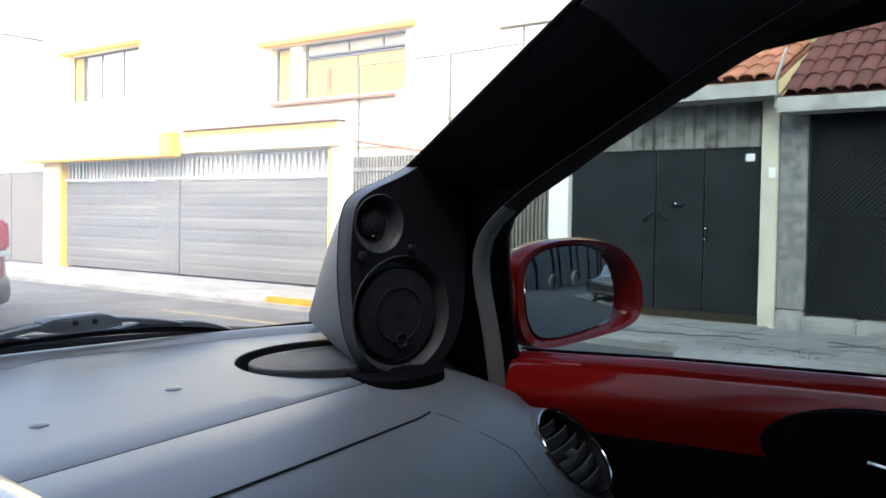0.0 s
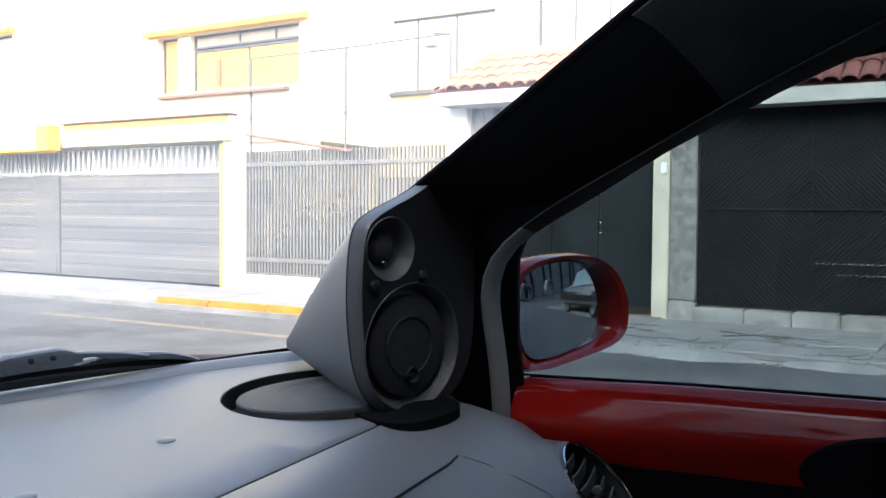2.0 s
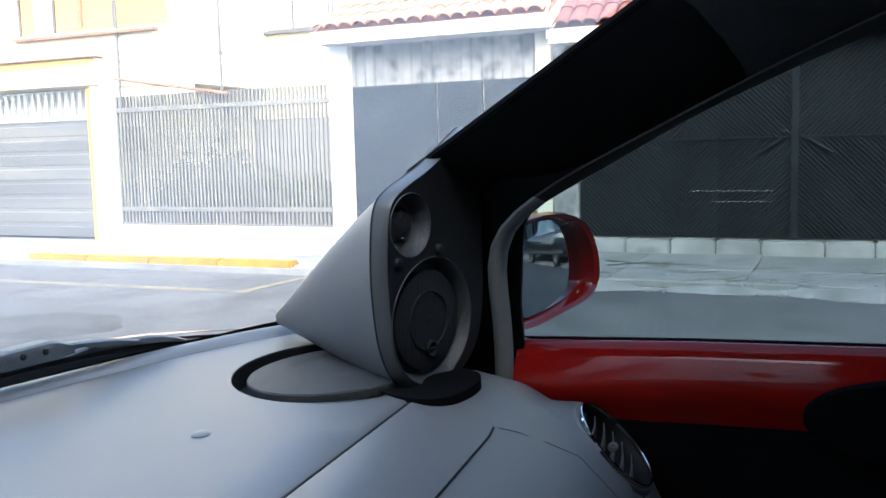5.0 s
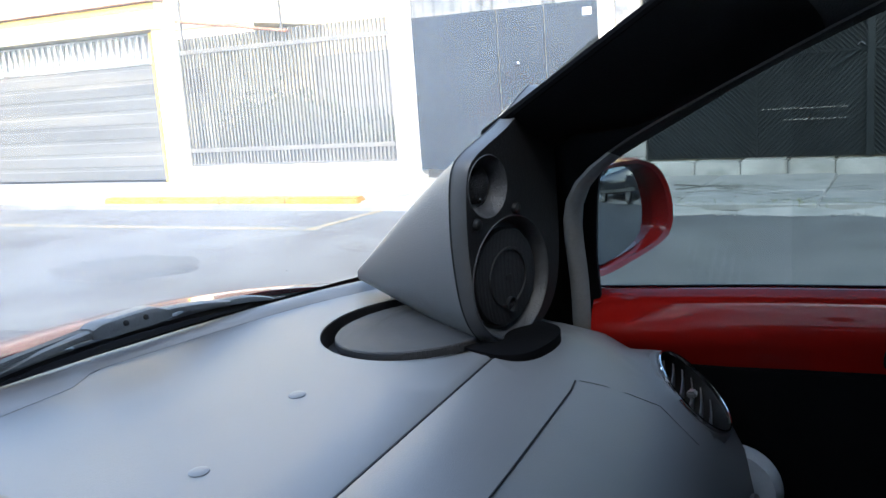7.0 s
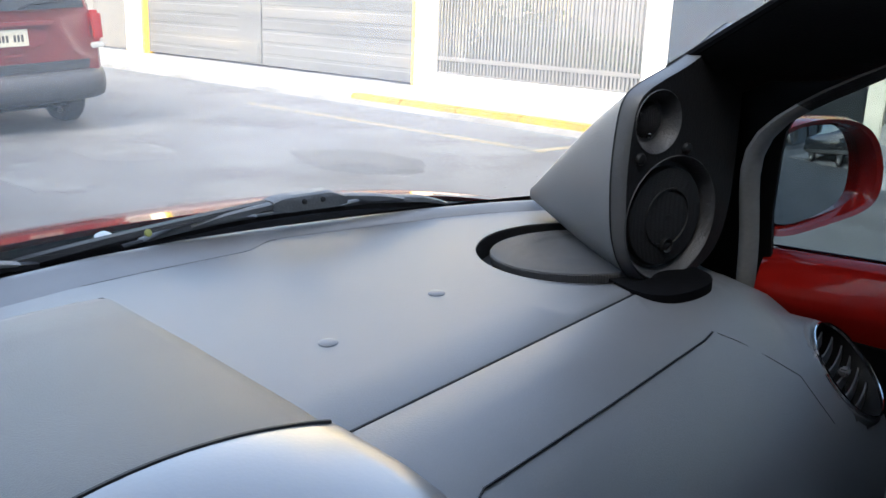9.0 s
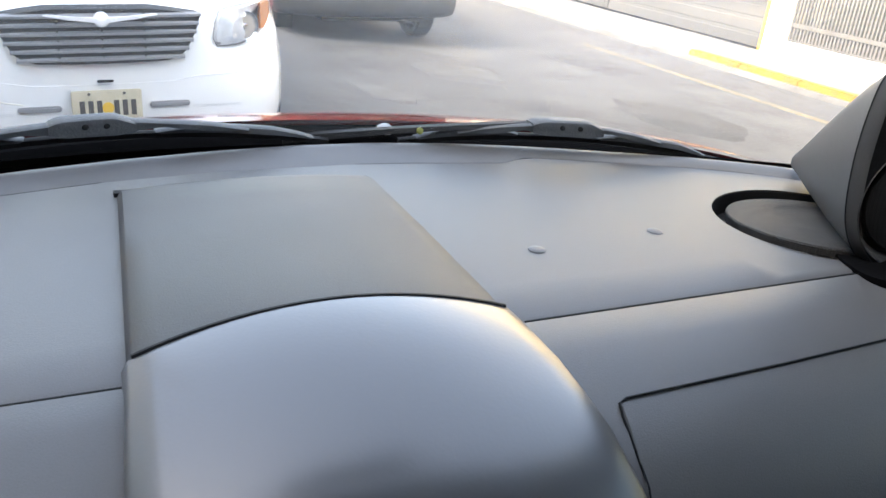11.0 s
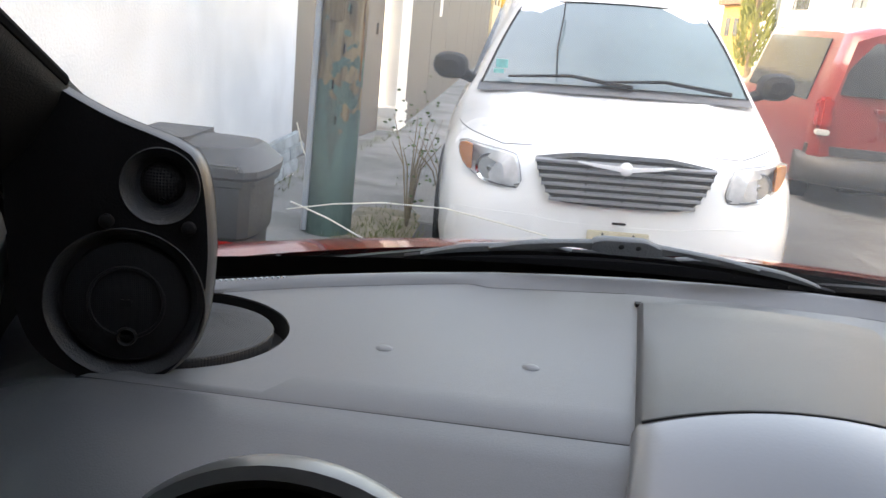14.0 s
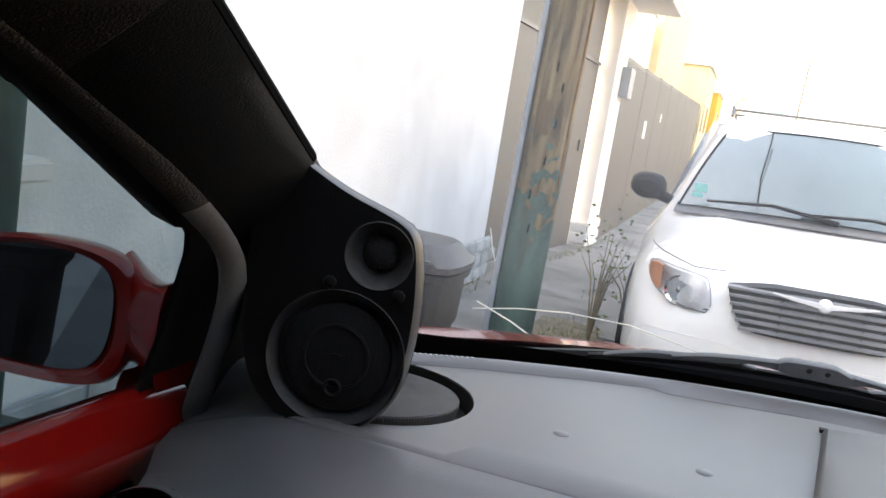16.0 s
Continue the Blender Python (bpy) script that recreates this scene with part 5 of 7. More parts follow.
# fenced front garden
HX = 12.55
house2 = thing("house_white", (HX + 1, 6, PZ), label="set-back pale house behind a barred fence", category="house")
wall_with(house2, HX, HX + 0.25, -8, 9.4, PZ - 0.2, 5.6, [(6.43, 8.64, 2.55, 3.76), (4.0, 5.7, 3.1, 4.4), (7.2, 8.72, -0.1, 1.14)], YELLOWWALL)
window(house2, HX + 0.06, 6.43, 8.64, 2.55, 3.76, (7.17, 7.92), WINPALE)
part("window_sill", box((HX - 0.08, 6.3, 2.49), (HX - 0.004, 8.78, 2.545), 0.006), ALU, house2)
window(house2, HX + 0.06, 4.0, 5.7, 3.1, 4.4, (4.55, 5.1), WINPALE)
window(house2, HX + 0.06, 7.2, 8.72, -0.1, 1.14, (7.62, 7.9, 8.3), CURTAINED)
part("roof_slab", box((HX - 0.3, -8, 5.6), (HX + 6, 9.4, 5.8), 0.02), PLASTERW, house2)
part("side_wall", box((FX + 0.32, 9.42, PZ - 0.2), (HX + 0.25, 9.6, 2.3), 0.01), PLASTER, house2)
fb = thing("fence_plinth", (FX, 7.7, PZ), label="low white plinth wall under the fence", kind="structure")
part("plinth", box((FX - 0.06, 5.96, PZ - 0.3), (FX + 0.12, 9.685, -0.44), 0.01), PLASTERW, fb)
fence = bars_thing("barred_fence", 5.99, 9.65, -0.44, 1.475, 0.064, 0.015, BARGREY, ((1.265, 0.033), (-0.20, 0.033), (-0.415, 0.012)), FX + 0.03, "tall grey fence of narrow upright steel bars", "fence")
part("back_sheet", box((FX + 0.07, 6.0, -0.42), (FX + 0.075, 9.64, -0.24)), BARGREY, fence)
part("letterbox", box((FX + 0.06, 9.2, 0.66), (FX + 0.12, 9.6, 1.03), 0.008), BARGREY, fence)
fr = thing("washing_frame", (FX - 0.06, 8.4, 1.46), label="thin rusty pole frame standing above the fence", category="pole frame")
part("post", rod([(FX - 0.06, 9.49, 1.30), (FX - 0.06, 9.49, 2.90)], 0.020, 8), ALU, fr)
part("post", rod([(FX - 0.06, 7.66, 1.44), (FX - 0.06, 7.66, 2.90)], 0.018, 8), ALU, fr)
part("top_wire", rod([(FX - 0.06, 9.49, 2.89), (FX - 0.06, 7.66, 2.90), (FX - 0.06, 5.9, 2.94)], 0.012, 6), ALU, fr)
part("slanted_bar", rod([(FX - 0.06, 9.60, 1.73), (FX - 0.06, 8.6, 1.58), (FX - 0.06, 7.55, 1.42)], 0.022, 8), BROWNWOOD, fr)
for y in (9.49, 7.66):
    part("clamp", box((FX - 0.085, y - 0.03, 1.95), (FX - 0.035, y + 0.03, 2.0), 0.006), ALU, fr)
lamp_ = thing("wall_lantern", (FX + 0.1, 6.0, 2.3), label="small lantern on a bent arm by the upper window", category="lamp")
part("arm", rod([(FX + 0.1, 6.0, 1.95), (FX + 0.1, 6.0, 2.90), (FX + 0.1, 6.04, 2.97), (FX + 0.1, 6.32, 3.01)], 0.016, 8), ALU, lamp_)
part("shade", lathe((FX + 0.1, 6.32, 2.81), (0, 0, 1), [(0.07, 0), (0.105, 0.02), (0.11, 0.10), (0.09, 0.16), (0.02, 0.20)], 20), WINPALE, lamp_)


def leafy(name, centre, size, n, material, label, category, stems=6, leaf=0.07, seed=1):
    rnd = random.Random(seed)
    t = thing(name, (centre[0], centre[1], centre[2]), label=label, category=category)
    st = bmesh.new()
    tips = []
    for k in range(stems):
        a, b = rnd.uniform(-1, 1), rnd.uniform(-1, 1)
        tip = Vector((centre[0] + a * size[0], centre[1] + b * size[1], centre[2] + size[2] * rnd.uniform(0.6, 1.0)))
        mid = Vector((centre[0] + a * size[0] * 0.35, centre[1] + b * size[1] * 0.35, centre[2] + size[2] * 0.5))
        rod([Vector(centre), mid, tip], [0.007, 0.005, 0.002], 5, st)
        tips += [(mid, tip)]
    part("stems", st, LEAFDRY, t)
    lf = bmesh.new()
    for k in range(n):
        m, p = tips[rnd.randrange(len(tips))]
        c = m.lerp(p, rnd.random()) + Vector([rnd.gauss(0, s * 0.22) for s in size])
        c.z = max(c.z, centre[2] + 0.02)
        d = Vector((rnd.gauss(0, 1), rnd.gauss(0, 1), rnd.gauss(0, 0.7))).normalized()
        _, a, b = frame_of(d)
        L, w = leaf * rnd.uniform(0.6, 1.3), leaf * 0.3
        vs = [lf.verts.new(q) for q in (c - a * L * 0.5, c + b * w, c + a * L * 0.5 + d * L * 0.15, c - b * w)]
        lf.faces.new(vs)
    part("foliage", lf, material, t)
    return t


for k, y in enumerate((6.3, 6.95, 7.6, 8.25, 8.8, 9.3)):
    leafy("garden_bush", (FX + 0.7, y, PZ), (0.3, 0.42, (0.62, 0.70, 0.92, 0.98, 0.92, 0.76)[k]), 1100, LEAF, "low leafy bush behind the fence", "bush", 9, 0.13, 20 + k)

# black gate with corrugated light and tiled canopy
post = thing("gate_post_white", (FX, 5.73, PZ), label="white plastered gate post", kind="structure")
part("shaft", box((FX - 0.05, 5.655, PZ - 0.3), (FX + 0.25, 5.955, 1.96), 0.012), PLASTERW, post)
post = thing("gate_post_cream", (FX, 2.95, PZ), label="narrow cream plastered gate post with a bell", kind="structure")
part("shaft", box((FX - 0.06, 2.90, PZ - 0.3), (FX + 0.25, 3.095, 1.94), 0.012), CREAMPOST, post)
part("bell_box", box((FX - 0.09, 2.92, 1.04), (FX - 0.062, 2.995, 1.16), 0.006), PAPER, post)
post = thing("gate_post_stone", (FX, 2.7, PZ), label="dark roughcast stone gate post", kind="structure")
part("shaft", box((FX - 0.03, 2.58, -0.455), (FX + 0.25, 2.892, 1.81), 0.012), STONEGREY, post)
part("base_block", box((FX - 0.07, 2.575, PZ - 0.3), (FX + 0.25, 2.893, -0.46), 0.02), KERB, post)
bg = thing("black_gate", (FX, 4.3, PZ), label="black sheet-steel double gate with a wicket door", category="gate")
for a, b in ((3.11, 3.795), (3.81, 4.425), (4.44, 5.64)):
    part("leaf", box((FX + 0.03, a, PZ + 0.10), (FX + 0.07, b, 1.395), 0.006), GATEBLACK, bg)
part("lock_plate", box((FX + 0.01, 3.755, 0.28), (FX + 0.028, 3.785, 0.48), 0.004), GATEBLACK, bg)
for z in (0.31, 0.44):
    part("lock_knob", lathe((FX + 0.012, 3.77, z), (-1, 0, 0), [(0.016, 0), (0.015, 0.012), (0.0, 0.014)], 12), CHROME, bg)
part("door_latch", box((FX + 0.0, 4.06, 0.715), (FX + 0.028, 4.26, 0.765), 0.004), GATEBLACK, bg)
part("latch_knob", lathe((FX, 4.15, 0.74), (-1, 0, 0), [(0.02, 0), (0.018, 0.014), (0.0, 0.016)], 12), CHROME, bg)
for ya, yb in ((4.60, 4.455), (4.24, 4.395)):
    part("pull", rod([(FX + 0.02, ya, 0.53), (FX - 0.03, (ya + yb) / 2, 0.59), (FX + 0.02, yb, 0.655)], 0.013, 6), GATEBLACK, bg)
part("notice", box((FX + 0.022, 3.195, 1.245), (FX + 0.027, 3.305, 1.33)), PAPER, bg, "white paper notice")
rows = []
for k in range(100):
    y = 3.11 + 2.53 * k / 99
    f = (y / 0.272) % 1
    dx = 0.045 * (ease(f / 0.14) if f < 0.5 else 1 - ease((f - 0.5) / 0.14)) + 0.004 * math.sin(y * 23)
    rows.append([(FX + 0.05 + dx, y, 1.415), (FX + 0.05 + dx, y, 1.97), (FX + 0.056 + dx, y, 1.97), (FX + 0.056 + dx, y, 1.415)])
part("corrugated_light", loft(rows), CURTAIN, bg, "dusty corrugated sheet above the gate", 25)
part("head_bar", box((FX + 0.02, 3.10, 1.396), (FX + 0.09, 5.65, 1.414), 0.003), GATEBLACK, bg)


def barrel_tile(w, length, material):
    rings = []
    for t in (0, 1):
        r = w * (0.52 - 0.06 * t)
        outer = [(r * math.cos(a), length * t, r * 0.62 * math.sin(a)) for a in [math.pi * i / 8 for i in range(9)]]
        inner = [((r - 0.014) * math.cos(a), length * t, (r - 0.014) * 0.62 * math.sin(a) - 0.004) for a in [math.pi * i / 8 for i in range(8, -1, -1)]]
        rings.append(outer + inner)
    return shared("roof_tile", loft(rings), material, 50)


def tiled_roof(name, y0, y1, x0, z0, x1, z1, rows_, cols, material, label, board):
    rf = thing(name, (x1, (y0 + y1) / 2, z0), label=label, category="roof")
    n = Vector((-(z1 - z0), 0, x1 - x0)).normalized()
    part("roof_deck", loft([[(x0, y, z0 - 0.03), (x1, y, z1 - 0.03), (x1, y, z1 - 0.09), (x0, y, z0 - 0.09)] for y in (y0, y1)]), material, rf)
    part("fascia", box((x0 - 0.03, y0 - 0.05, z0 - 0.2), (x0 + 0.03, y1 + 0.05, z0 - 0.035), 0.006), board, rf)
    part("soffit", box((x0 + 0.035, y0, z0 - 0.19), (FX + 0.3, y1, z0 - 0.15)), board, rf)
    length = math.hypot(x1 - x0, z1 - z0)
    w = (y1 - y0) / cols
    tile = barrel_tile(w, length / rows_ * 1.14, material)
    pitch = math.degrees(math.atan2(z1 - z0, x1 - x0))
    for i in range(rows_):
        for k in range(cols):
            f = i / rows_
            piece("roof_tile", tile, pose(x0 - 0.05 + (x1 - x0) * f, y0 + w * (k + 0.5) + random.uniform(-0.006, 0.006), z0 + 0.0 + (z1 - z0) * f, 0, 0, 0) @ Matrix.Rotation(radians(-90), 4, "Z") @ Matrix.Rotation(radians(pitch - 2.2 + random.uniform(-0.8, 0.8)), 4, "X"), rf)
    return rf


tiled_roof("tile_canopy_clay", 2.86, 5.92, FX - 0.42, 2.13, FX + 1.0, 2.78, 4, 16, TILE, "small canopy of terracotta barrel tiles above the gate", FASCIA)
tiled_roof("tile_roof_red", -4.6, 2.76, FX - 0.40, 1.94, FX + 1.15, 2.95, 5, 42, TILERED, "red painted barrel-tile roof above the ribbed gate", FASCIA)
dp = thing("downpipe", (FX - 0.3, 2.83, 1.9), label="thin grey pipe at the end of the tiled roof", category="pipe")
part("pipe", rod([(FX - 0.43, 2.83, 1.8), (FX - 0.43, 2.83, 2.1), (FX - 0.1, 2.83, 2.5)], 0.018, 8), FASCIA, dp)

# ribbed black double gate
rg = thing("ribbed_gate", (FX, -0.9, PZ), label="black steel gate with diagonal ribs in mirrored panels", category="gate")
ycuts = [2.565, 1.33, 0.18, -0.97, -2.1, -3.4, -4.5]
for k in range(6):
    for z0, z1, up in ((-0.495, 0.61, -1), (0.63, 1.80, 1)):
        a, b = ycuts[k + 1] + 0.012, ycuts[k] - 0.012
        sgn = up * (1 if k % 2 else -1)
        bm = box((FX + 0.03, a, z0), (FX + 0.04, b, z1))
        step, w = 0.056, b - a
        c = z0 - w - 0.02
        while c < z1 + w:
            p0, p1 = (a, c) if sgn > 0 else (b, c), (b, c + w) if sgn > 0 else (a, c + w)
            pts = []
            for t in (0.0, 1.0):
                pts.append([p0[0] + (p1[0] - p0[0]) * t, p0[1] + (p1[1] - p0[1]) * t])
            (ya, za), (yb, zb) = pts
            lo, hi = (z0 - za) / (zb - za), (z1 - za) / (zb - za)
            lo, hi = max(0, lo), min(1, hi)
            if hi - lo > 0.02:
                q0 = Vector((FX + 0.03, ya + (yb - ya) * lo, za + (zb - za) * lo))
                q1 = Vector((FX + 0.03, ya + (yb - ya) * hi, za + (zb - za) * hi))
                o = Vector((0, 0, 0.014))
                loft([[q + o, q + Vector((-0.016, 0, 0.004)), q + Vector((-0.016, 0, -0.004)), q - o] for q in (q0, q1)], True, True, bm)
            c += step
        part("ribbed_panel", bm, GATEBLACK, rg, angle=20)
part("centre_post", box((FX - 0.03, 0.14, -0.50), (FX + 0.05, 0.22, 1.80), 0.006), GATEBLACK, rg)
for y in (2.555, 1.33, -0.97, -2.1, -3.4, -4.48):
    part("upright", box((FX - 0.002, y - 0.012, -0.50), (FX + 0.05, y + 0.012, 1.80), 0.003), GATEBLACK, rg)
part("mid_rail", box((FX - 0.003, -4.48, 0.607), (FX + 0.05, 2.54, 0.633), 0.003), GATEBLACK, rg)
part("handle", rod([(FX - 0.03, 0.24, 0.67), (FX - 0.06, 0.27, 0.70), (FX - 0.03, 0.30, 0.67)], 0.012, 6), CHROME, rg)
for d in (-1, 1):
    part("strut", rod([(FX, 0.18 + d * 0.14, 0.59), (FX - 0.01, 0.18 + d * 0.38, 0.44)], 0.018, 6), GATEBLACK, rg)
sl = shared("slot", box((-0.004, -0.022, -0.008), (0.004, 0.022, 0.008), 0.003, seg=1), GALV)
for z, n in ((0.03, 16), (-0.09, 12)):
    for k in range(n):
        piece("slot", sl, pose(FX + 0.008, 0.42 + 0.056 * k, z), rg)
step = thing("gate_step", (FX, -1, PZ), label="worn concrete step along the ribbed gate", kind="structure")
rnd = random.Random(12)
y = -4.6
while y < 2.5:
    w = min(rnd.uniform(0.45, 0.95), 2.57 - y)
    part("step_block", box((FX - 0.19 + rnd.uniform(-0.012, 0.012), y, PZ - 0.1), (FX + 0.3, y + w - 0.008, -0.51 + rnd.uniform(-0.008, 0.006)), 0.02), KERB, step)
    y += w
wr = thing("wall_right_rear", (FX, -20, PZ), label="plain grey wall down the street", kind="structure")
part("wall", box((FX, -7.4, PZ - 0.3), (FX + 0.3, -4.7, 3.4)), STONEGREY, wr)
part("return_wall", box((FX + 0.304, -7.4, PZ - 0.3), (34, -7.1, 3.4)), STONEGREY, wr)

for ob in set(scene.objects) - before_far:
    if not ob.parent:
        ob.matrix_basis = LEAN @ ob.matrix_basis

# ---- near side ----
LX = -2.2
wl = thing("house_white_left", (LX - 1, 1, -0.1), label="white roughcast house wall close to the kerb", category="house")
part("wall", box((LX - 0.4, 2.32, -0.6), (LX, 6.85, 5.2), 0.01), ROUGHCAST, wl)
part("wall_rear", box((LX - 0.4, -14, -0.6), (LX - 0.004, 2.315, 5.2), 0.01), GREYCAST, wl, "pale grey roughcast stretch")
part("stone_base", box((LX - 0.1, -14, -0.6), (LX + 0.03, 6.86, 0.16), 0.012), PLASTERW, wl)
part("ledge", box((LX, 1.10, 0.925), (LX + 0.14, 1.38, 0.993), 0.012), PLASTERW, wl)
part("return_wall", box((LX - 4, 6.5, -0.6), (LX - 0.404, 6.84, 5.2)), ROUGHCAST, wl)
part("roof_slab", box((LX - 5, -14, 5.2), (LX + 0.2, 7.2, 5.4), 0.02), PLASTERW, wl)
co = shared("base_stone", box((-0.02, -0.235, -0.055), (0.02, 0.235, 0.055), 0.012), pm("pale_stone", (0.40, 0.44, 0.46), 0.9, 0, 0.25, 6, 0.8, 40, piece=0.2))
for r in range(3):
    for k in range(36):
        piece("base_stone", co, pose(LX + 0.035, -9.8 + 0.47 * k + 0.2 * (r % 2), -0.05 + 0.115 * r), wl)

dl = thing("metal_doors", (LX - 0.2, 10, -0.3), label="tall beige metal doors in a recess beside a white column", category="door")
for k in range(3):
    a = 7.03 + 1.87 * k
    part("leaf", box((LX - 0.28, a, -0.75), (LX - 0.22, a + 1.84, 2.12), 0.008), DOORBEIGE, dl)
    part("upper_panel", box((LX - 0.28, a, 2.17), (LX - 0.23, a + 1.84, 3.05), 0.008), DOORBEIGE, dl)
part("transom", box((LX - 0.3, 7.1, 2.125), (LX - 0.2, 12.66, 2.165)), ALU, dl)
part("lock", box((LX - 0.22, 12.0, 0.9), (LX - 0.19, 12.12, 1.05), 0.004), ALU, dl)
cl = thing("door_column", (LX, 13.2, -0.5), label="white plastered column with a grey meter box", kind="structure")
part("shaft", box((LX - 0.5, 12.68, -0.9), (LX + 0.02, 13.75, 3.2), 0.012), PLASTERW, cl)
for k in range(3):
    part("base_block", box((LX - 0.5, 12.62, -0.62 + 0.17 * k), (LX + 0.05, 13.8, -0.47 + 0.17 * k), 0.02), PLASTERW, cl)
part("meter_box", box((LX + 0.022, 13.3, 1.75), (LX + 0.16, 13.85, 2.2), 0.01), GREYPL, cl)
part("canopy", box((LX - 0.6, 7.1, 3.1), (LX + 0.65, 14.2, 3.22), 0.012), PLASTERW, cl)
lg = thing("long_gate", (LX, 27, -0.5), label="long brown-grey sheet-metal gate along the pavement", category="gate")
for k in range(9):
    a = 13.9 + 3.0 * k
    zt = 2.33 + 0.034 * (a - 13.9) / 3
    part("panel", box((LX - 0.06, a, -1.1), (LX, a + 2.97, zt), 0.008), GATEBROWN, lg)
    part("top_spikes", box((LX - 0.05, a + 0.02, zt + 0.002), (LX - 0.01, a + 2.95, zt + 0.08), 0.006), BARGREY, lg)
part("notice", box((LX + 0.002, 18.0, 1.15), (LX + 0.01, 18.45, 1.5)), PAPER, lg)
part("notice", box((LX + 0.002, 21.3, 1.55), (LX + 0.01, 21.5, 1.75)), PAPER, lg)
lt = thing("terrace_house", (-5, 24, 0), label="pale yellow upper storey set back behind the long gate", category="house")
part("wall", box((-8, 16, -1), (-3.2, 26, 4.4), 0.02), PLASTER, lt)
part("wall", box((-8, 26.2, -1), (-3.0, 36, 5.6), 0.02), PALEYELLOW, lt)
part("parapet", box((-3.25, 15.9, 4.4), (-3.15, 26, 4.5)), PLASTERW, lt)
for k, (a, h, mm) in enumerate(((38, 4.2, PALEYELLOW), (46, 3.6, OCHRE), (54, 4.6, PLASTERW), (66, 4.2, PLASTER), (80, 5.2, PALEYELLOW))):
    hs = thing("street_house", (-4, a, -0.5), label="small painted house far up the street", category="house", group="houses up the street")
    part("wall", box((-9, a, -1.5), (-2.1 + 0.25 * k, a + 7.5, h), 0.02), mm, hs)
    part("roof", box((-9.1, a - 0.1, h + 0.002), (-2.0 + 0.25 * k, a + 7.6, h + 0.15), 0.01), PLASTERW, hs)
    for j in range(2):
        part("window", box((-2.12 + 0.25 * k, a + 1.2 + 3 * j, 1.6), (-2.08 + 0.25 * k, a + 2.4 + 3 * j, 2.7)), WINDARK, hs)
py = thing("green_spire", (1.0, 60, 0), label="small pale green pointed roof far away", category="roof")
part("tower", box((0.4, 59.4, -0.5), (1.6, 60.6, 3.4)), PLASTERW, py)
part("spire", lathe((1.0, 60, 3.4), (0, 0, 1), [(0.75, 0), (0.45, 0.9), (0.1, 1.9)], 4), pm("green_sheet_roof", (0.25, 0.42, 0.33), 0.6), py)
an = thing("antenna_mast", (2.0, 50, 0), label="thin antenna mast far up the street", category="antenna")
part("mast", rod([(1.9, 50, -0.6), (2.1, 50, 6.2)], 0.05, 6), ALU, an)
ch = thing("corner_house", (13, 50, -0.5), label="brown tiled house behind the cypress", category="house")
part("wall", box((10.4, 48, -0.8), (20, 56, 2.9), 0.02), ORANGEWALL, ch)
part("roof", box((10.1, 47.7, 2.9), (20.3, 56.3, 3.3), 0.02), BROWNWOOD, ch)
for k in range(3):
    part("window", box((10.37, 49 + 2.2 * k, 1.2), (10.41, 50.2 + 2.2 * k, 2.2)), WINDARK, ch)


def cypress(x, y, z, h, r, seed):
    rnd = random.Random(seed)
    t = thing("cypress_tree", (x, y, z), label="tall narrow cypress lit yellow-green", category="tree")
    part("trunk", rod([(x, y, z), (x, y, z + h * 0.5), (x, y, z + h * 0.9)], [0.18, 0.12, 0.03], 8), LEAFDRY, t)
    lf = bmesh.new()
    for k in range(2600):
        f = rnd.random() ** 0.8
        rr = r * (1 - f) ** 0.55 * (0.5 + 0.5 * min(1, f * 6)) * rnd.uniform(0.55, 1.12)
        a = rnd.random() * math.tau
        c = Vector((x + rr * math.cos(a), y + rr * math.sin(a), z + 0.5 + h * f))
        L = 0.32 * rnd.uniform(0.6, 1.3)
        d = Vector((math.cos(a) * 0.4, math.sin(a) * 0.4, 1)).normalized()
        _, u, v = frame_of(d)
        q = u if rnd.random() < 0.5 else v
        lf.faces.new([lf.verts.new(p) for p in (c - q * 0.07, c + q * 0.07, c + d * L)])
    part("crown", lf, CYPRESS, t)


cypress(9.9, 45, -0.6, 6.6, 0.95, 4)

# kerb, pavement and verge on the near side
pn = thing("pavement_near", (-1.8, 8, -0.1), label="narrow concrete pavement along the white wall", kind="structure")
part("bed", loft([[(x, y, z + left_drop(-2, y)) for x, z in ((-2.45, -0.3), (-2.45, -0.105), (-1.42, -0.115), (-1.38, -0.125), (-1.36, -0.3))] for y in (-14, 0, 4, 5.5, 6.5, 7.5, 8.5, 9.5, 10.5, 11.5, 12.5, 13.5, 15, 20, 45)]), CONCRETE, pn)
part("bed_edge", loft([[(x, y, z + left_drop(-1.4, y)) for x, z in ((-1.40, -0.3), (-1.40, -0.120), (-0.95, -0.128), (-0.80, -0.134), (-0.78, -0.3))] for y in (5.6, 6.5, 7.5, 8.5, 9.5, 10.5, 11.5, 12.5, 13.5, 15, 20, 45)]), CONCRETE, pn)
vg = part("verge_soil", loft([[(x, y, z + left_drop(-1.5, y)) for x, z in ((-1.43, -0.13), (-1.4, -0.108), (-1.2, -0.100), (-0.98, -0.115), (-0.9, -0.16))] for y in (3.8, 4.2, 4.8, 5.2, 5.5, 5.8)], False, False), SOIL)
tagged(vg, "bare soil strip round the pole", kind="structure")
rnd = random.Random(8)
gr = bmesh.new()
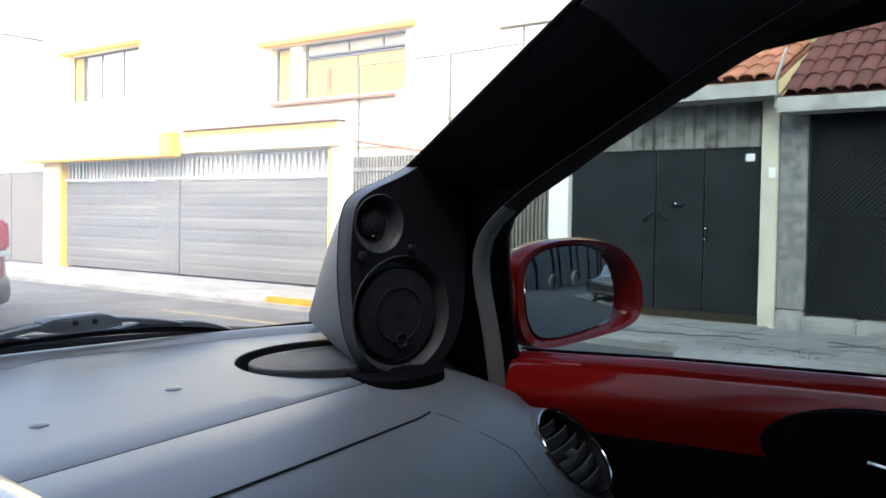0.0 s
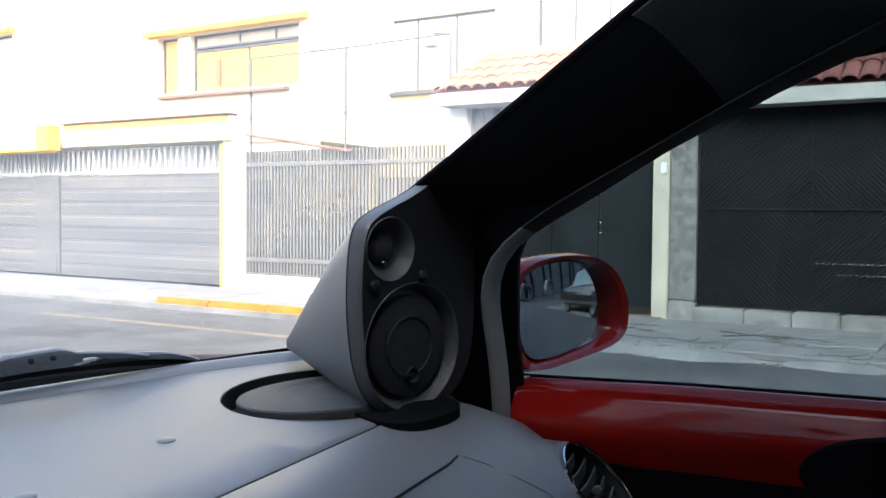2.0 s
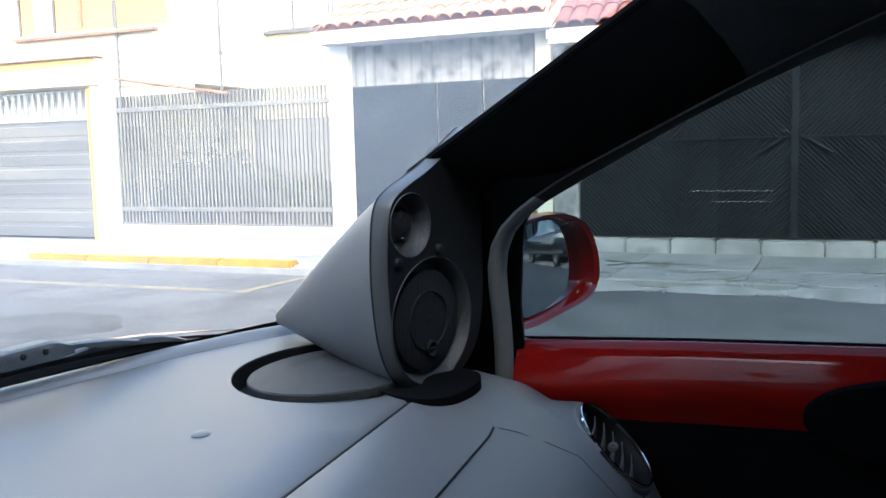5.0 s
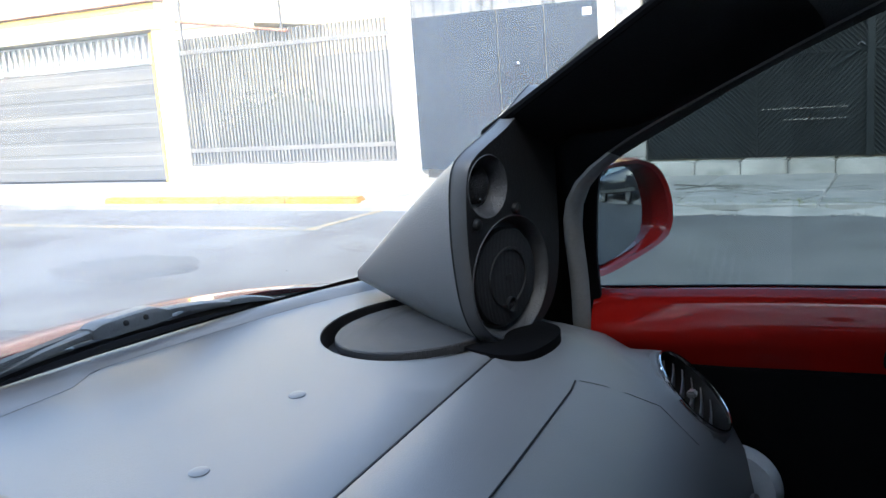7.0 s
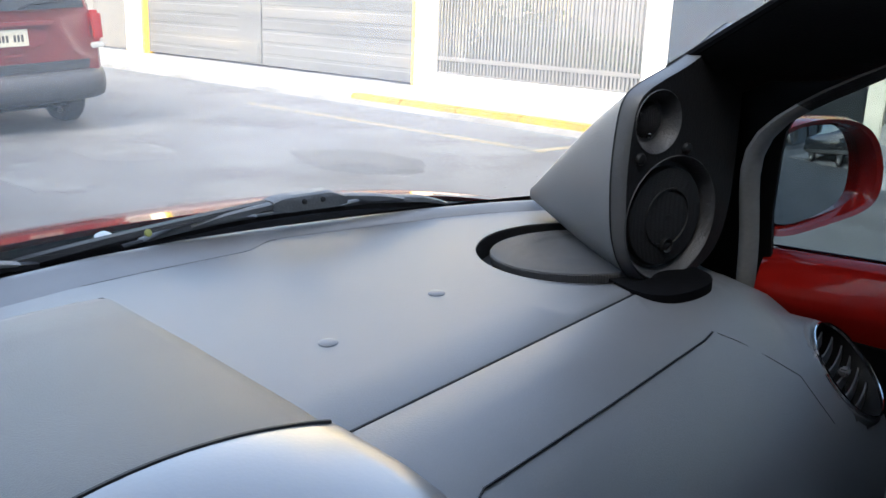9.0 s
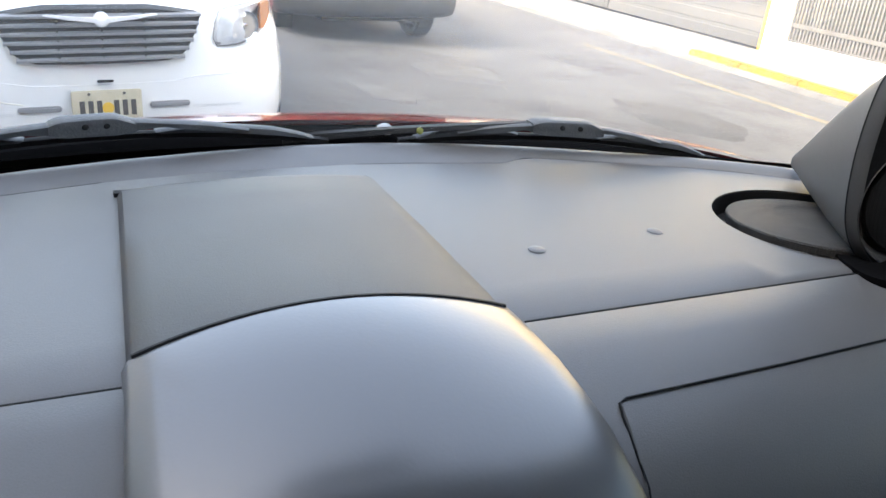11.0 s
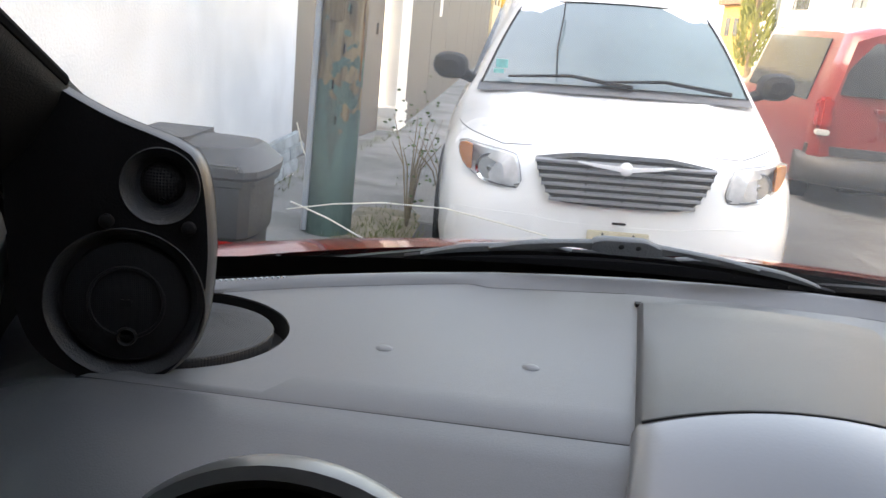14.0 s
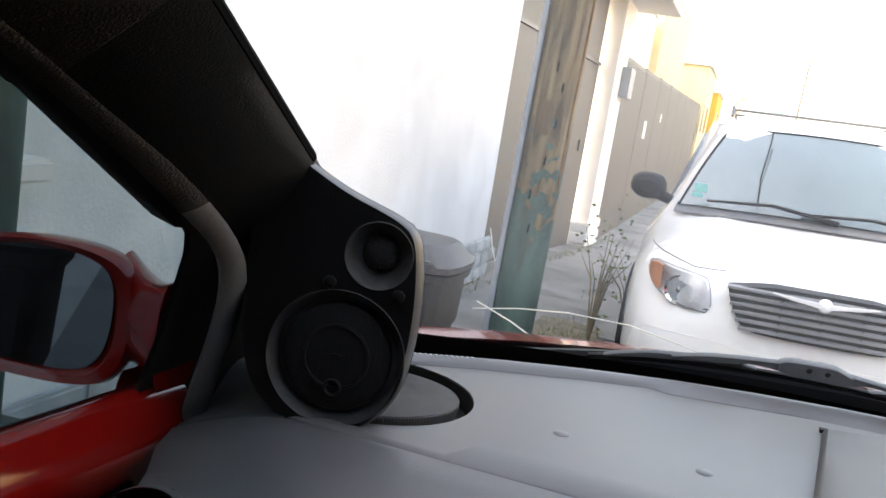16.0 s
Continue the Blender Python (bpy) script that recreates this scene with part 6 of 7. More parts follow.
for k in range(1500):
    b = rnd.random()
    x, y = (rnd.gauss(-1.15, 0.12), rnd.gauss(4.9, 0.4)) if b < 0.7 else (rnd.uniform(LX + 0.02, LX + 0.18), rnd.uniform(0, 14))
    z0 = (-0.13 if b < 0.7 else -0.11) + left_drop(x, y)
    h = rnd.uniform(0.02, 0.085)
    a = rnd.random() * math.tau
    dx, dy = math.cos(a) * 0.004, math.sin(a) * 0.004
    gr.faces.new([gr.verts.new(p) for p in ((x - dx, y - dy, z0), (x + dx, y + dy, z0), (x + rnd.gauss(0, 0.03), y + rnd.gauss(0, 0.03), z0 + h))])
tagged(part("grass", gr, GRASS), "sparse tufts of kerbside grass", "grass", kind="stuff")
leafy("kerb_weed", (-1.0, 5.35, -0.14), (0.22, 0.2, 0.87), 60, LEAF, "tall straggly weed growing beside the pole", "weed", 12, 0.035, 41)
leafy("kerb_weed", (-0.8, 5.9, -0.15), (0.3, 0.2, 0.68), 60, LEAF, "low straggly weed with dry stems", "weed", 10, 0.035, 42)
leafy("wall_weed", (-2.05, 2.65, -0.12), (0.1, 0.2, 0.82), 120, LEAF, "thin weed against the white wall", "weed", 6, 0.05, 43)
leafy("wall_weed", (-2.0, 7.5, -0.17), (0.12, 0.2, 0.45), 160, LEAF, "low weed at the foot of the wall corner", "weed", 6, 0.05, 44)

pole = thing("utility_pole", (-1.46, 4.98, -0.15), (0, 1.2, 0), "weathered wooden utility pole with peeling green paint", "utility pole")
part("shaft", rod([(-1.46, 4.98, -0.3), (-1.46, 4.98, 0.86), (-1.46, 4.98, 3), (-1.46, 4.98, 7.5)], [0.147, 0.143, 0.137, 0.12], 28), POLEGREEN, pole, "flaking green paint over bare wood")
part("cable_duct", rod([(-1.60, 4.9, -0.1), (-1.605, 4.9, 3.0), (-1.59, 4.9, 6.5)], 0.020, 10), GREYPL, pole)
part("step_block", box((-1.52, 4.82, 1.2), (-1.43, 4.862, 1.42), 0.01), POLEWOOD, pole)
part("rusty_strap", rod([(-1.330, 4.93, 0.86), (-1.334, 4.925, 1.3), (-1.326, 4.93, 1.7), (-1.334, 4.93, 2.6), (-1.336, 4.93, 3.6)], 0.010, 6), RUST, pole, "rusty brown strip down the pole")
for x, z in ((-1.45, 1.62), (-1.40, 1.50), (-1.42, 1.05), (-1.47, 0.83), (-1.40, 1.28), (-1.49, 1.36), (-1.44, 0.62)):
    part("nail_hole", box((x - 0.006, 4.98 - math.sqrt(0.1435 ** 2 - (x + 1.46) ** 2) - 0.004, z - 0.03), (x + 0.006, 4.98 - math.sqrt(0.1435 ** 2 - (x + 1.46) ** 2) + 0.02, z + 0.03), 0.003), BLACK, pole)
gp = thing("green_post", (-1.88, 0.845, -0.05), label="dark green painted round post by the wall", category="post")
part("shaft", rod([(-1.88, 0.845, -0.16), (-1.88, 0.845, 3.6)], 0.135, 24), DEEPGREEN, gp)
part("collar", lathe((-1.88, 0.845, -0.12), (0, 0, 1), [(0.3, 0), (0.3, 0.43), (0.28, 0.47), (0.15, 0.49)], 24), DEEPGREEN, gp)


def bin_(name, c, w, d, h, material, label):
    t = thing(name, c, label=label, category="bin")
    x, y, z = c

    def ring(k, zz, cut=0.16, more=0.0):
        a, b = w / 2 * k + more, d / 2 * k + more
        ca = min(w, d) * cut * k
        corners = [(a, -b + ca), (a, b - ca), (a - ca, b), (-a + ca, b), (-a, b - ca), (-a, -b + ca), (-a + ca, -b), (a - ca, -b)]
        return [(x + p, y + q, zz) for p, q in rounded(corners, 1)]

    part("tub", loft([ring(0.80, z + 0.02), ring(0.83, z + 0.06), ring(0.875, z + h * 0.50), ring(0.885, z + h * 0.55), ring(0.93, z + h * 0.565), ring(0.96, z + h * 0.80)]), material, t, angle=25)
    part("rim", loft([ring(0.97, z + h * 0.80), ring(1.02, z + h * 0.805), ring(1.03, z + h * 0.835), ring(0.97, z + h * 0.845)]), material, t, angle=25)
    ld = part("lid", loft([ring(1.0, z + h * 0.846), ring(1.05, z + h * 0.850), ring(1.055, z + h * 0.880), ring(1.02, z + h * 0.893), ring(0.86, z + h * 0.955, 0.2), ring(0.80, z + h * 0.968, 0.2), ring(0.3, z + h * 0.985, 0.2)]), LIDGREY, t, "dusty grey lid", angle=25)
    part("lid_ridge", box((x - w * 0.42, y - d * 0.40, z + h * 0.935), (x + w * 0.04, y + d * 0.40, z + h * 0.998), 0.022), LIDGREY, ld)
    part("lid_handle", box((x + w * 0.12, y - d * 0.54, z + h * 0.875), (x + w * 0.40, y - d * 0.44, z + h * 0.905), 0.008), LIDGREY, ld)
    bm = bmesh.new()
    for k in range(9):
        box((x - w * 0.3 + k * w * 0.065, y - d * 0.5 * 0.86 - 0.006, z + h * 0.30), (x - w * 0.3 + k * w * 0.065 + w * 0.035, y - d * 0.5 * 0.86 + 0.01, z + h * 0.34), 0, bm)
    part("raised_mark", bm, material, t)
    return t


bin_("wheelie_bin", (-1.605, 3.0, -0.125), 0.62, 0.48, 0.88, BINGREY, "dusty grey plastic rubbish bin with a closed lid")
bin_("dark_bin", (-1.42, -1.75, -0.125), 0.72, 0.6, 1.265, BLACK, "dark rubbish bin on the pavement behind the car")

# cables slung between the bin, the pole and the van
cb = thing("loose_cable", (-1.0, 3.4, 0.3), label="thin pale cable slung low from the bin", category="cable")
part("strand", rod([(-1.30, 3.3, 0.40), (-1.1, 3.35, 0.435), (-0.88, 3.4, 0.455), (-0.6, 3.45, 0.45), (-0.35, 3.5, 0.40), (-0.12, 3.55, 0.35)], 0.0032, 6), WIRE, cb)
part("strand", rod([(-1.26, 3.2, 0.46), (-1.1, 3.25, 0.39), (-0.94, 3.3, 0.30), (-0.7, 3.3, 0.1)], 0.004, 6), WIRE, cb)
cb = thing("wall_cable", (-2.1, 6.9, 0.4), label="twisted pale wire hanging at the wall corner", category="cable")
part("strand", rod([(-2.17, 6.88, 0.30), (-2.14, 6.86, 0.22), (-2.11, 6.84, 0.12), (-2.05, 6.8, 0.02)], 0.006, 6), WIRE, cb)

# ==== parked vehicles ====
def wheel(parent, x, y, z, r, w, side, rim_mat):
    t = part("wheel", lathe((x, y, z), (side, 0, 0), [(r * 0.62, -w / 2), (r * 0.93, -w / 2), (r, -w * 0.36), (r, w * 0.36), (r * 0.93, w / 2), (r * 0.66, w / 2), (r * 0.62, w * 0.3)], 36, caps=False), TYRE, parent)
    part("rim", lathe((x, y, z), (side, 0, 0), [(r * 0.64, -w * 0.4), (r * 0.64, w * 0.42), (r * 0.58, w * 0.36), (r * 0.3, w * 0.24), (r * 0.2, w * 0.34), (0.0, w * 0.36)], 28), rim_mat, t)
    return t


def half_ring(y, pts, cx, gz):
    """A full body section from its right half, bottom to top."""
    return [(cx + x, y, gz + z) for x, z in pts] + [(cx - x, y, gz + z) for x, z in reversed(pts)]


def minivan_front(cx, y0, gz, roll):
    v = thing("white_minivan", (cx, y0 + 1.2, gz), (0, roll, 0), "white minivan parked facing the camera, grey grille", "minivan")
    S = [
        (0.00, [(0.42, 0.24), (0.60, 0.26), (0.66, 0.36), (0.66, 0.50), (0.60, 0.60), (0.47, 0.70), (0.40, 0.79)]),
        (0.05, [(0.52, 0.20), (0.70, 0.22), (0.75, 0.36), (0.745, 0.52), (0.69, 0.62), (0.56, 0.74), (0.45, 0.835)]),
        (0.16, [(0.62, 0.18), (0.80, 0.20), (0.84, 0.36), (0.84, 0.54), (0.80, 0.66), (0.69, 0.79), (0.48, 0.885)]),
        (0.34, [(0.70, 0.18), (0.88, 0.20), (0.91, 0.36), (0.91, 0.56), (0.885, 0.71), (0.80, 0.845), (0.50, 0.945)]),
        (0.60, [(0.72, 0.18), (0.92, 0.20), (0.95, 0.38), (0.95, 0.62), (0.93, 0.78), (0.84, 0.92), (0.52, 1.01)]),
        (0.95, [(0.72, 0.18), (0.93, 0.20), (0.96, 0.4), (0.96, 0.66), (0.945, 0.86), (0.85, 1.0), (0.52, 1.075)]),
        (1.08, [(0.72, 0.18), (0.93, 0.20), (0.96, 0.4), (0.96, 0.68), (0.945, 0.90), (0.84, 1.06), (0.52, 1.11)]),
        (1.78, [(0.72, 0.18), (0.93, 0.20), (0.96, 0.4), (0.96, 0.70), (0.945, 0.98), (0.61, 1.60), (0.45, 1.655)]),
        (2.3, [(0.72, 0.18), (0.93, 0.20), (0.96, 0.4), (0.96, 0.70), (0.945, 1.0), (0.70, 1.64), (0.48, 1.71)]),
        (4.3, [(0.72, 0.18), (0.93, 0.20), (0.96, 0.4), (0.96, 0.70), (0.945, 1.0), (0.70, 1.64), (0.48, 1.71)]),
        (4.75, [(0.70, 0.22), (0.86, 0.24), (0.90, 0.4), (0.90, 0.7), (0.88, 1.0), (0.66, 1.58), (0.45, 1.63)]),
    ]
    bm = loft([half_ring(y0 + d, p, cx, gz) for d, p in S])
    bmesh.ops.subdivide_edges(bm, edges=bm.edges, cuts=1, smooth=0.6, use_grid_fill=True)
    skin = BVHTree.FromBMesh(bm)
    part("body", bm, VANWHITE, v, angle=55)

    def on_skin(x, z, out=0.003):
        """A point on the van's nose."""
        hit_ = skin.ray_cast(Vector((cx + x, y0 - 1.0, gz + z)), Vector((0, 1, 0)))[0]
        return Vector((cx + x, (hit_.y if hit_ else y0 + 0.3) - out, gz + z))

    def line(rows_, r, material, name):
        pts_ = []
        for (a, b), (c, d) in zip(rows_, rows_[1:]):
            pts_ += [on_skin(a + (c - a) * k / 6, b + (d - b) * k / 6, 0.0) for k in range(6)]
        part(name, rod(pts_ + [on_skin(*rows_[-1], 0.0)], r, 6), material, v)

    def nose(x):
        return y0 - 0.012 + 0.16 * (abs(x) / 0.7) ** 2.6

    gq = gz + 0.042
    # grille: dark back, surround and six bars
    gr_ = part("grille", plank(rounded([(cx - 0.437, gq + 0.828), (cx + 0.437, gq + 0.828), (cx + 0.405, gq + 0.72), (cx + 0.345, gq + 0.615), (cx + 0.25, gq + 0.592), (cx - 0.25, gq + 0.592), (cx - 0.345, gq + 0.615), (cx - 0.405, gq + 0.72)], 1), "y", y0 - 0.045, y0 + 0.10), BLACK, v, "dark barred grille")
    for k in range(6):
        z = gq + 0.612 + 0.037 * k
        w = table([(0.58, 0.30), (0.6, 0.345), (0.7, 0.403), (0.83, 0.442)], z - gq)
        part("grille_bar", loft([[(cx + q * w, y0 - 0.066 + 0.02 * q * q, z - 0.004), (cx + q * w, y0 - 0.068 + 0.02 * q * q, z + 0.006), (cx + q * w, y0 - 0.040, z + 0.015), (cx + q * w, y0 - 0.040, z - 0.009)] for q in [i / 6 for i in range(-6, 7)]]), GRILLGREY, gr_)
    for q in (-0.5, 0, 0.5):
        part("grille_stay", box((cx + q * 0.36 - 0.004, y0 - 0.056, gq + 0.60), (cx + q * 0.36 + 0.004, y0 - 0.052, gq + 0.815)), BLACK, gr_)
    bd = part("badge", lathe((cx, y0 - 0.085, gq + 0.79), (0, -1, 0.2), [(0.033, 0), (0.031, 0.012), (0.021, 0.018), (0.0, 0.02)], 24), BADGE, gr_, "bright winged badge")
    for s in (-1, 1):
        wing = [(cx + s * x, gq + z) for x, z in ((0.02, 0.776), (0.02, 0.802), (0.10, 0.804), (0.225, 0.815), (0.235, 0.810), (0.15, 0.794), (0.08, 0.786))]
        part("badge_wing", plank(wing, "y", y0 - 0.108, y0 - 0.088, 0.003), BADGE, bd)
        # headlamp
        pts = [(0.485, 0.606), (0.59, 0.603), (0.705, 0.632), (0.79, 0.685), (0.828, 0.765), (0.818, 0.845), (0.68, 0.828), (0.55, 0.812), (0.515, 0.79)]
        shape = rounded([(x, 0.835 - (0.835 - z) * 0.82) for x, z in pts], 1)

        def lamp_y(x):
            return y0 - 0.022 + table([(0.4, 0.01), (0.55, 0.045), (0.66, 0.095), (0.75, 0.17), (0.80, 0.235), (0.84, 0.30)], x)

        rings = [[(cx + s * (0.66 + (x - 0.66) * k), lamp_y(x) + d, gq + 0.715 + (z - 0.715) * k) for x, z in shape] for k, d in ((1.0, 0.05), (1.0, -0.012), (0.93, -0.022), (0.5, -0.02))]
        hl = part("headlamp", loft(rings), LAMP, v, "clear headlamp with an amber corner")
        am = [(x, z) for x, z in shape]
        cut = [(max(x, 0.745), max(z, 0.70)) for x, z in am]
        part("amber_corner", loft([[(cx + s * (0.78 + (x - 0.78) * 0.93), lamp_y(x) - 0.027, gq + 0.73 + (z - 0.73) * 0.9) for x, z in cut], [(cx + s * x, lamp_y(x) + 0.02, gq + z) for x, z in cut]]), AMBER, hl)
        part("lamp_bowl", lathe((cx + s * 0.655, lamp_y(0.655) - 0.016, gq + 0.725), (s * 0.3, -1, 0), [(0.072, 0.0), (0.072, 0.006), (0.058, 0.0), (0.025, -0.012), (0.012, 0.004), (0.0, 0.006)], 24), CHROME, hl)
        ring_ = [(cx + s * x, lamp_y(x) - 0.006, gq + z) for x, z in shape]
        part("lamp_gap", rod(ring_ + ring_[:1], 0.004, 6), VANGREY, hl)
        part("lamp_divider", rod([(cx + s * 0.50, lamp_y(0.50) - 0.024, gq + 0.665), (cx + s * 0.60, lamp_y(0.60) - 0.026, gq + 0.650), (cx + s * 0.70, lamp_y(0.70) - 0.026, gq + 0.665)], 0.005, 6), VANGREY, hl)
        part("lamp_bowl", lathe((cx + s * 0.545, lamp_y(0.545) - 0.02, gq + 0.70), (s * 0.2, -1, 0), [(0.036, 0.0), (0.036, 0.006), (0.03, 0.002), (0.012, -0.004), (0.008, 0.008), (0.0, 0.009)], 20), CHROME, hl)
        part("fog_slot", box((cx + s * 0.5 - 0.12, y0 + 0.0, gz + 0.40), (cx + s * 0.5 + 0.12, y0 + 0.12, gz + 0.425), 0.006), GRILLGREY, v)
        part("bumper_slot", box((cx + s * 0.28 - 0.09, y0 - 0.02, gz + 0.42), (cx + s * 0.28 + 0.09, y0 + 0.08, gz + 0.445), 0.006), GRILLGREY, v)
        # door mirror
        mc = Vector((cx + s * 0.985, y0 + 1.32, gz + 1.18))
        mr = part("door_mirror", loft([[mc + Vector((s * a * k, d, b * k)) for a, b in rounded([(-0.11, -0.05), (-0.10, 0.06), (0.0, 0.09), (0.10, 0.07), (0.12, -0.02), (0.06, -0.08), (-0.05, -0.08)], 1)] for d, k in ((-0.09, 0.45), (-0.06, 0.85), (0.0, 1.0), (0.05, 0.98))]), TYRE, v, "black plastic door mirror")
        part("mirror_arm", rod([mc + Vector((-s * 0.06, 0.0, -0.04)), mc + Vector((-s * 0.2, 0.03, -0.09))], [0.035, 0.03], 8), TYRE, mr)
        wheel(v, cx + s * 0.84, y0 + 0.95, gz + 0.33, 0.33, 0.21, s, SILVER)
        wheel(v, cx + s * 0.84, y0 + 3.95, gz + 0.33, 0.33, 0.21, s, SILVER)
        part("wheel_arch", lathe((cx + s * 0.955, y0 + 0.95, gz + 0.34), (s, 0, 0), [(0.40, -0.01), (0.40, 0.012), (0.375, 0.012), (0.36, -0.05)], 36, caps=False), BLACK, v)
        part("roof_rail", rod([(cx + s * 0.58, y0 + 2.2, gz + 1.69), (cx + s * 0.58, y0 + 2.3, gz + 1.755), (cx + s * 0.58, y0 + 4.1, gz + 1.755), (cx + s * 0.58, y0 + 4.2, gz + 1.69)], 0.011, 8), VANGREY, v)
        part("side_glass", loft([[(cx + s * 0.84, y0 + 1.6, gz + 1.12), (cx + s * 0.88, y0 + 4.2, gz + 1.12), (cx + s * 0.715, y0 + 4.2, gz + 1.55), (cx + s * 0.715, y0 + 2.35, gz + 1.55)], [(cx + s * 0.868, y0 + 1.6, gz + 1.12), (cx + s * 0.912, y0 + 4.2, gz + 1.12), (cx + s * 0.748, y0 + 4.2, gz + 1.55), (cx + s * 0.748, y0 + 2.35, gz + 1.55)]]), DARKGLASS, v)
    for yy in (2.5, 3.7):
        part("roof_bar", rod([(cx - 0.58, y0 + yy, gz + 1.745), (cx + 0.58, y0 + yy, gz + 1.745)], 0.009, 8), VANGREY, v)
    line([(-0.86, 0.92), (-0.78, 0.895), (-0.60, 0.868), (-0.45, 0.885)], 0.0035, VANGREY, "bonnet_gap")
    line([(0.86, 0.92), (0.78, 0.895), (0.60, 0.868), (0.45, 0.885)], 0.0035, VANGREY, "bonnet_gap")
    line([(-0.80, 0.555), (-0.62, 0.565), (-0.42, 0.555), (-0.30, 0.535), (0.0, 0.53), (0.30, 0.535), (0.42, 0.555), (0.62, 0.565), (0.80, 0.555)], 0.0022, VANWHITE, "bumper_crease")
    # windscreen with its cowl, wipers, inner mirror and sticker
    lo, hi = 1.08, 1.66
    rows = []
    for k in range(7):
        t = k / 6
        w = 0.775 + (0.57 - 0.775) * t
        rows.append([(cx + q * w, y0 + 1.02 + 0.70 * t + 0.09 * q * q - 0.03, gz + 1.115 + 0.475 * t + 0.03 * math.sin(math.pi * t) + 0.02 * (1 - q * q)) for q in [i / 8 for i in range(-8, 9)]])
    part("windscreen", loft(rows, False, False), VANGLASS, v, "pale reflecting windscreen")
    part("screen_trim", rod([rows[k][0] for k in range(7)] + rows[6] + [rows[k][-1] for k in range(6, -1, -1)], 0.008, 6), BLACK, v)
    part("cowl", loft([[(cx + q * 0.80, y0 + 0.93 + 0.09 * q * q, gz + 1.09 - 0.02 * q * q), (cx + q * 0.79, y0 + 1.03 + 0.09 * q * q, gz + 1.135 - 0.012 * q * q), (cx + q * 0.79, y0 + 1.05 + 0.09 * q * q, gz + 1.10)] for q in [i / 8 for i in range(-8, 9)]], False, False), VANGREY, v)
    for a, b in ((-0.62, 0.10), (-0.10, 0.66)):
        part("wiper", rod([(cx + a, y0 + 1.0, gz + 1.16), (cx + (a + b) / 2, y0 + 0.99, gz + 1.185), (cx + b, y0 + 0.97, gz + 1.14)], [0.008, 0.011, 0.015], 6), BLACK, v)
    part("sticker", box((cx - 0.70, y0 + 1.075, gz + 1.20), (cx - 0.63, y0 + 1.085, gz + 1.25)), STICKER, v)
    part("sticker", box((cx - 0.71, y0 + 1.05, gz + 1.17), (cx - 0.65, y0 + 1.06, gz + 1.195)), STICKER, v)
    part("screen_crack", rod([(cx - 0.34, y0 + 1.02, gz + 1.17), (cx - 0.345, y0 + 1.2, gz + 1.33), (cx - 0.32, y0 + 1.42, gz + 1.50), (cx - 0.31, y0 + 1.58, gz + 1.605)], 0.005, 5), BLACK, v)
    pl = part("number_plate", box((cx - 0.15, y0 - 0.045, gz + 0.360), (cx + 0.15, y0 - 0.03, gz + 0.515), 0.004), PLATE, v, "dusty cream number plate")
    for k in range(7):
        if k == 3:
            continue
        x = cx - 0.118 + 0.0365 * k
        part("plate_bar", box((x, y0 - 0.048, gz + 0.400), (x + 0.022, y0 - 0.044, gz + 0.470)), PLATEINK, pl)
    part("plate_crest", lathe((cx + 0.002, y0 - 0.0455, gz + 0.435), (0, -1, 0), [(0.026, 0), (0.025, 0.001), (0.0, 0.0012)], 16), OCHRE, pl)
    for s in (-1, 1):
        part("plate_bolt", lathe((cx + s * 0.075, y0 - 0.046, gz + 0.50), (0, -1, 0), [(0.007, 0), (0.005, 0.004)], 10), ALU, pl)
    part("tow_cover", box((cx - 0.035, y0 - 0.04, gz + 0.548), (cx + 0.035, y0 - 0.02, gz + 0.558), 0.003), BLACK, v)
    part("underside", box((cx - 0.7, y0 + 0.2, gz + 0.14), (cx + 0.7, y0 + 4.6, gz + 0.2)), BLACK, v)


minivan_front(0.245, 3.80, -0.155, -1.6)


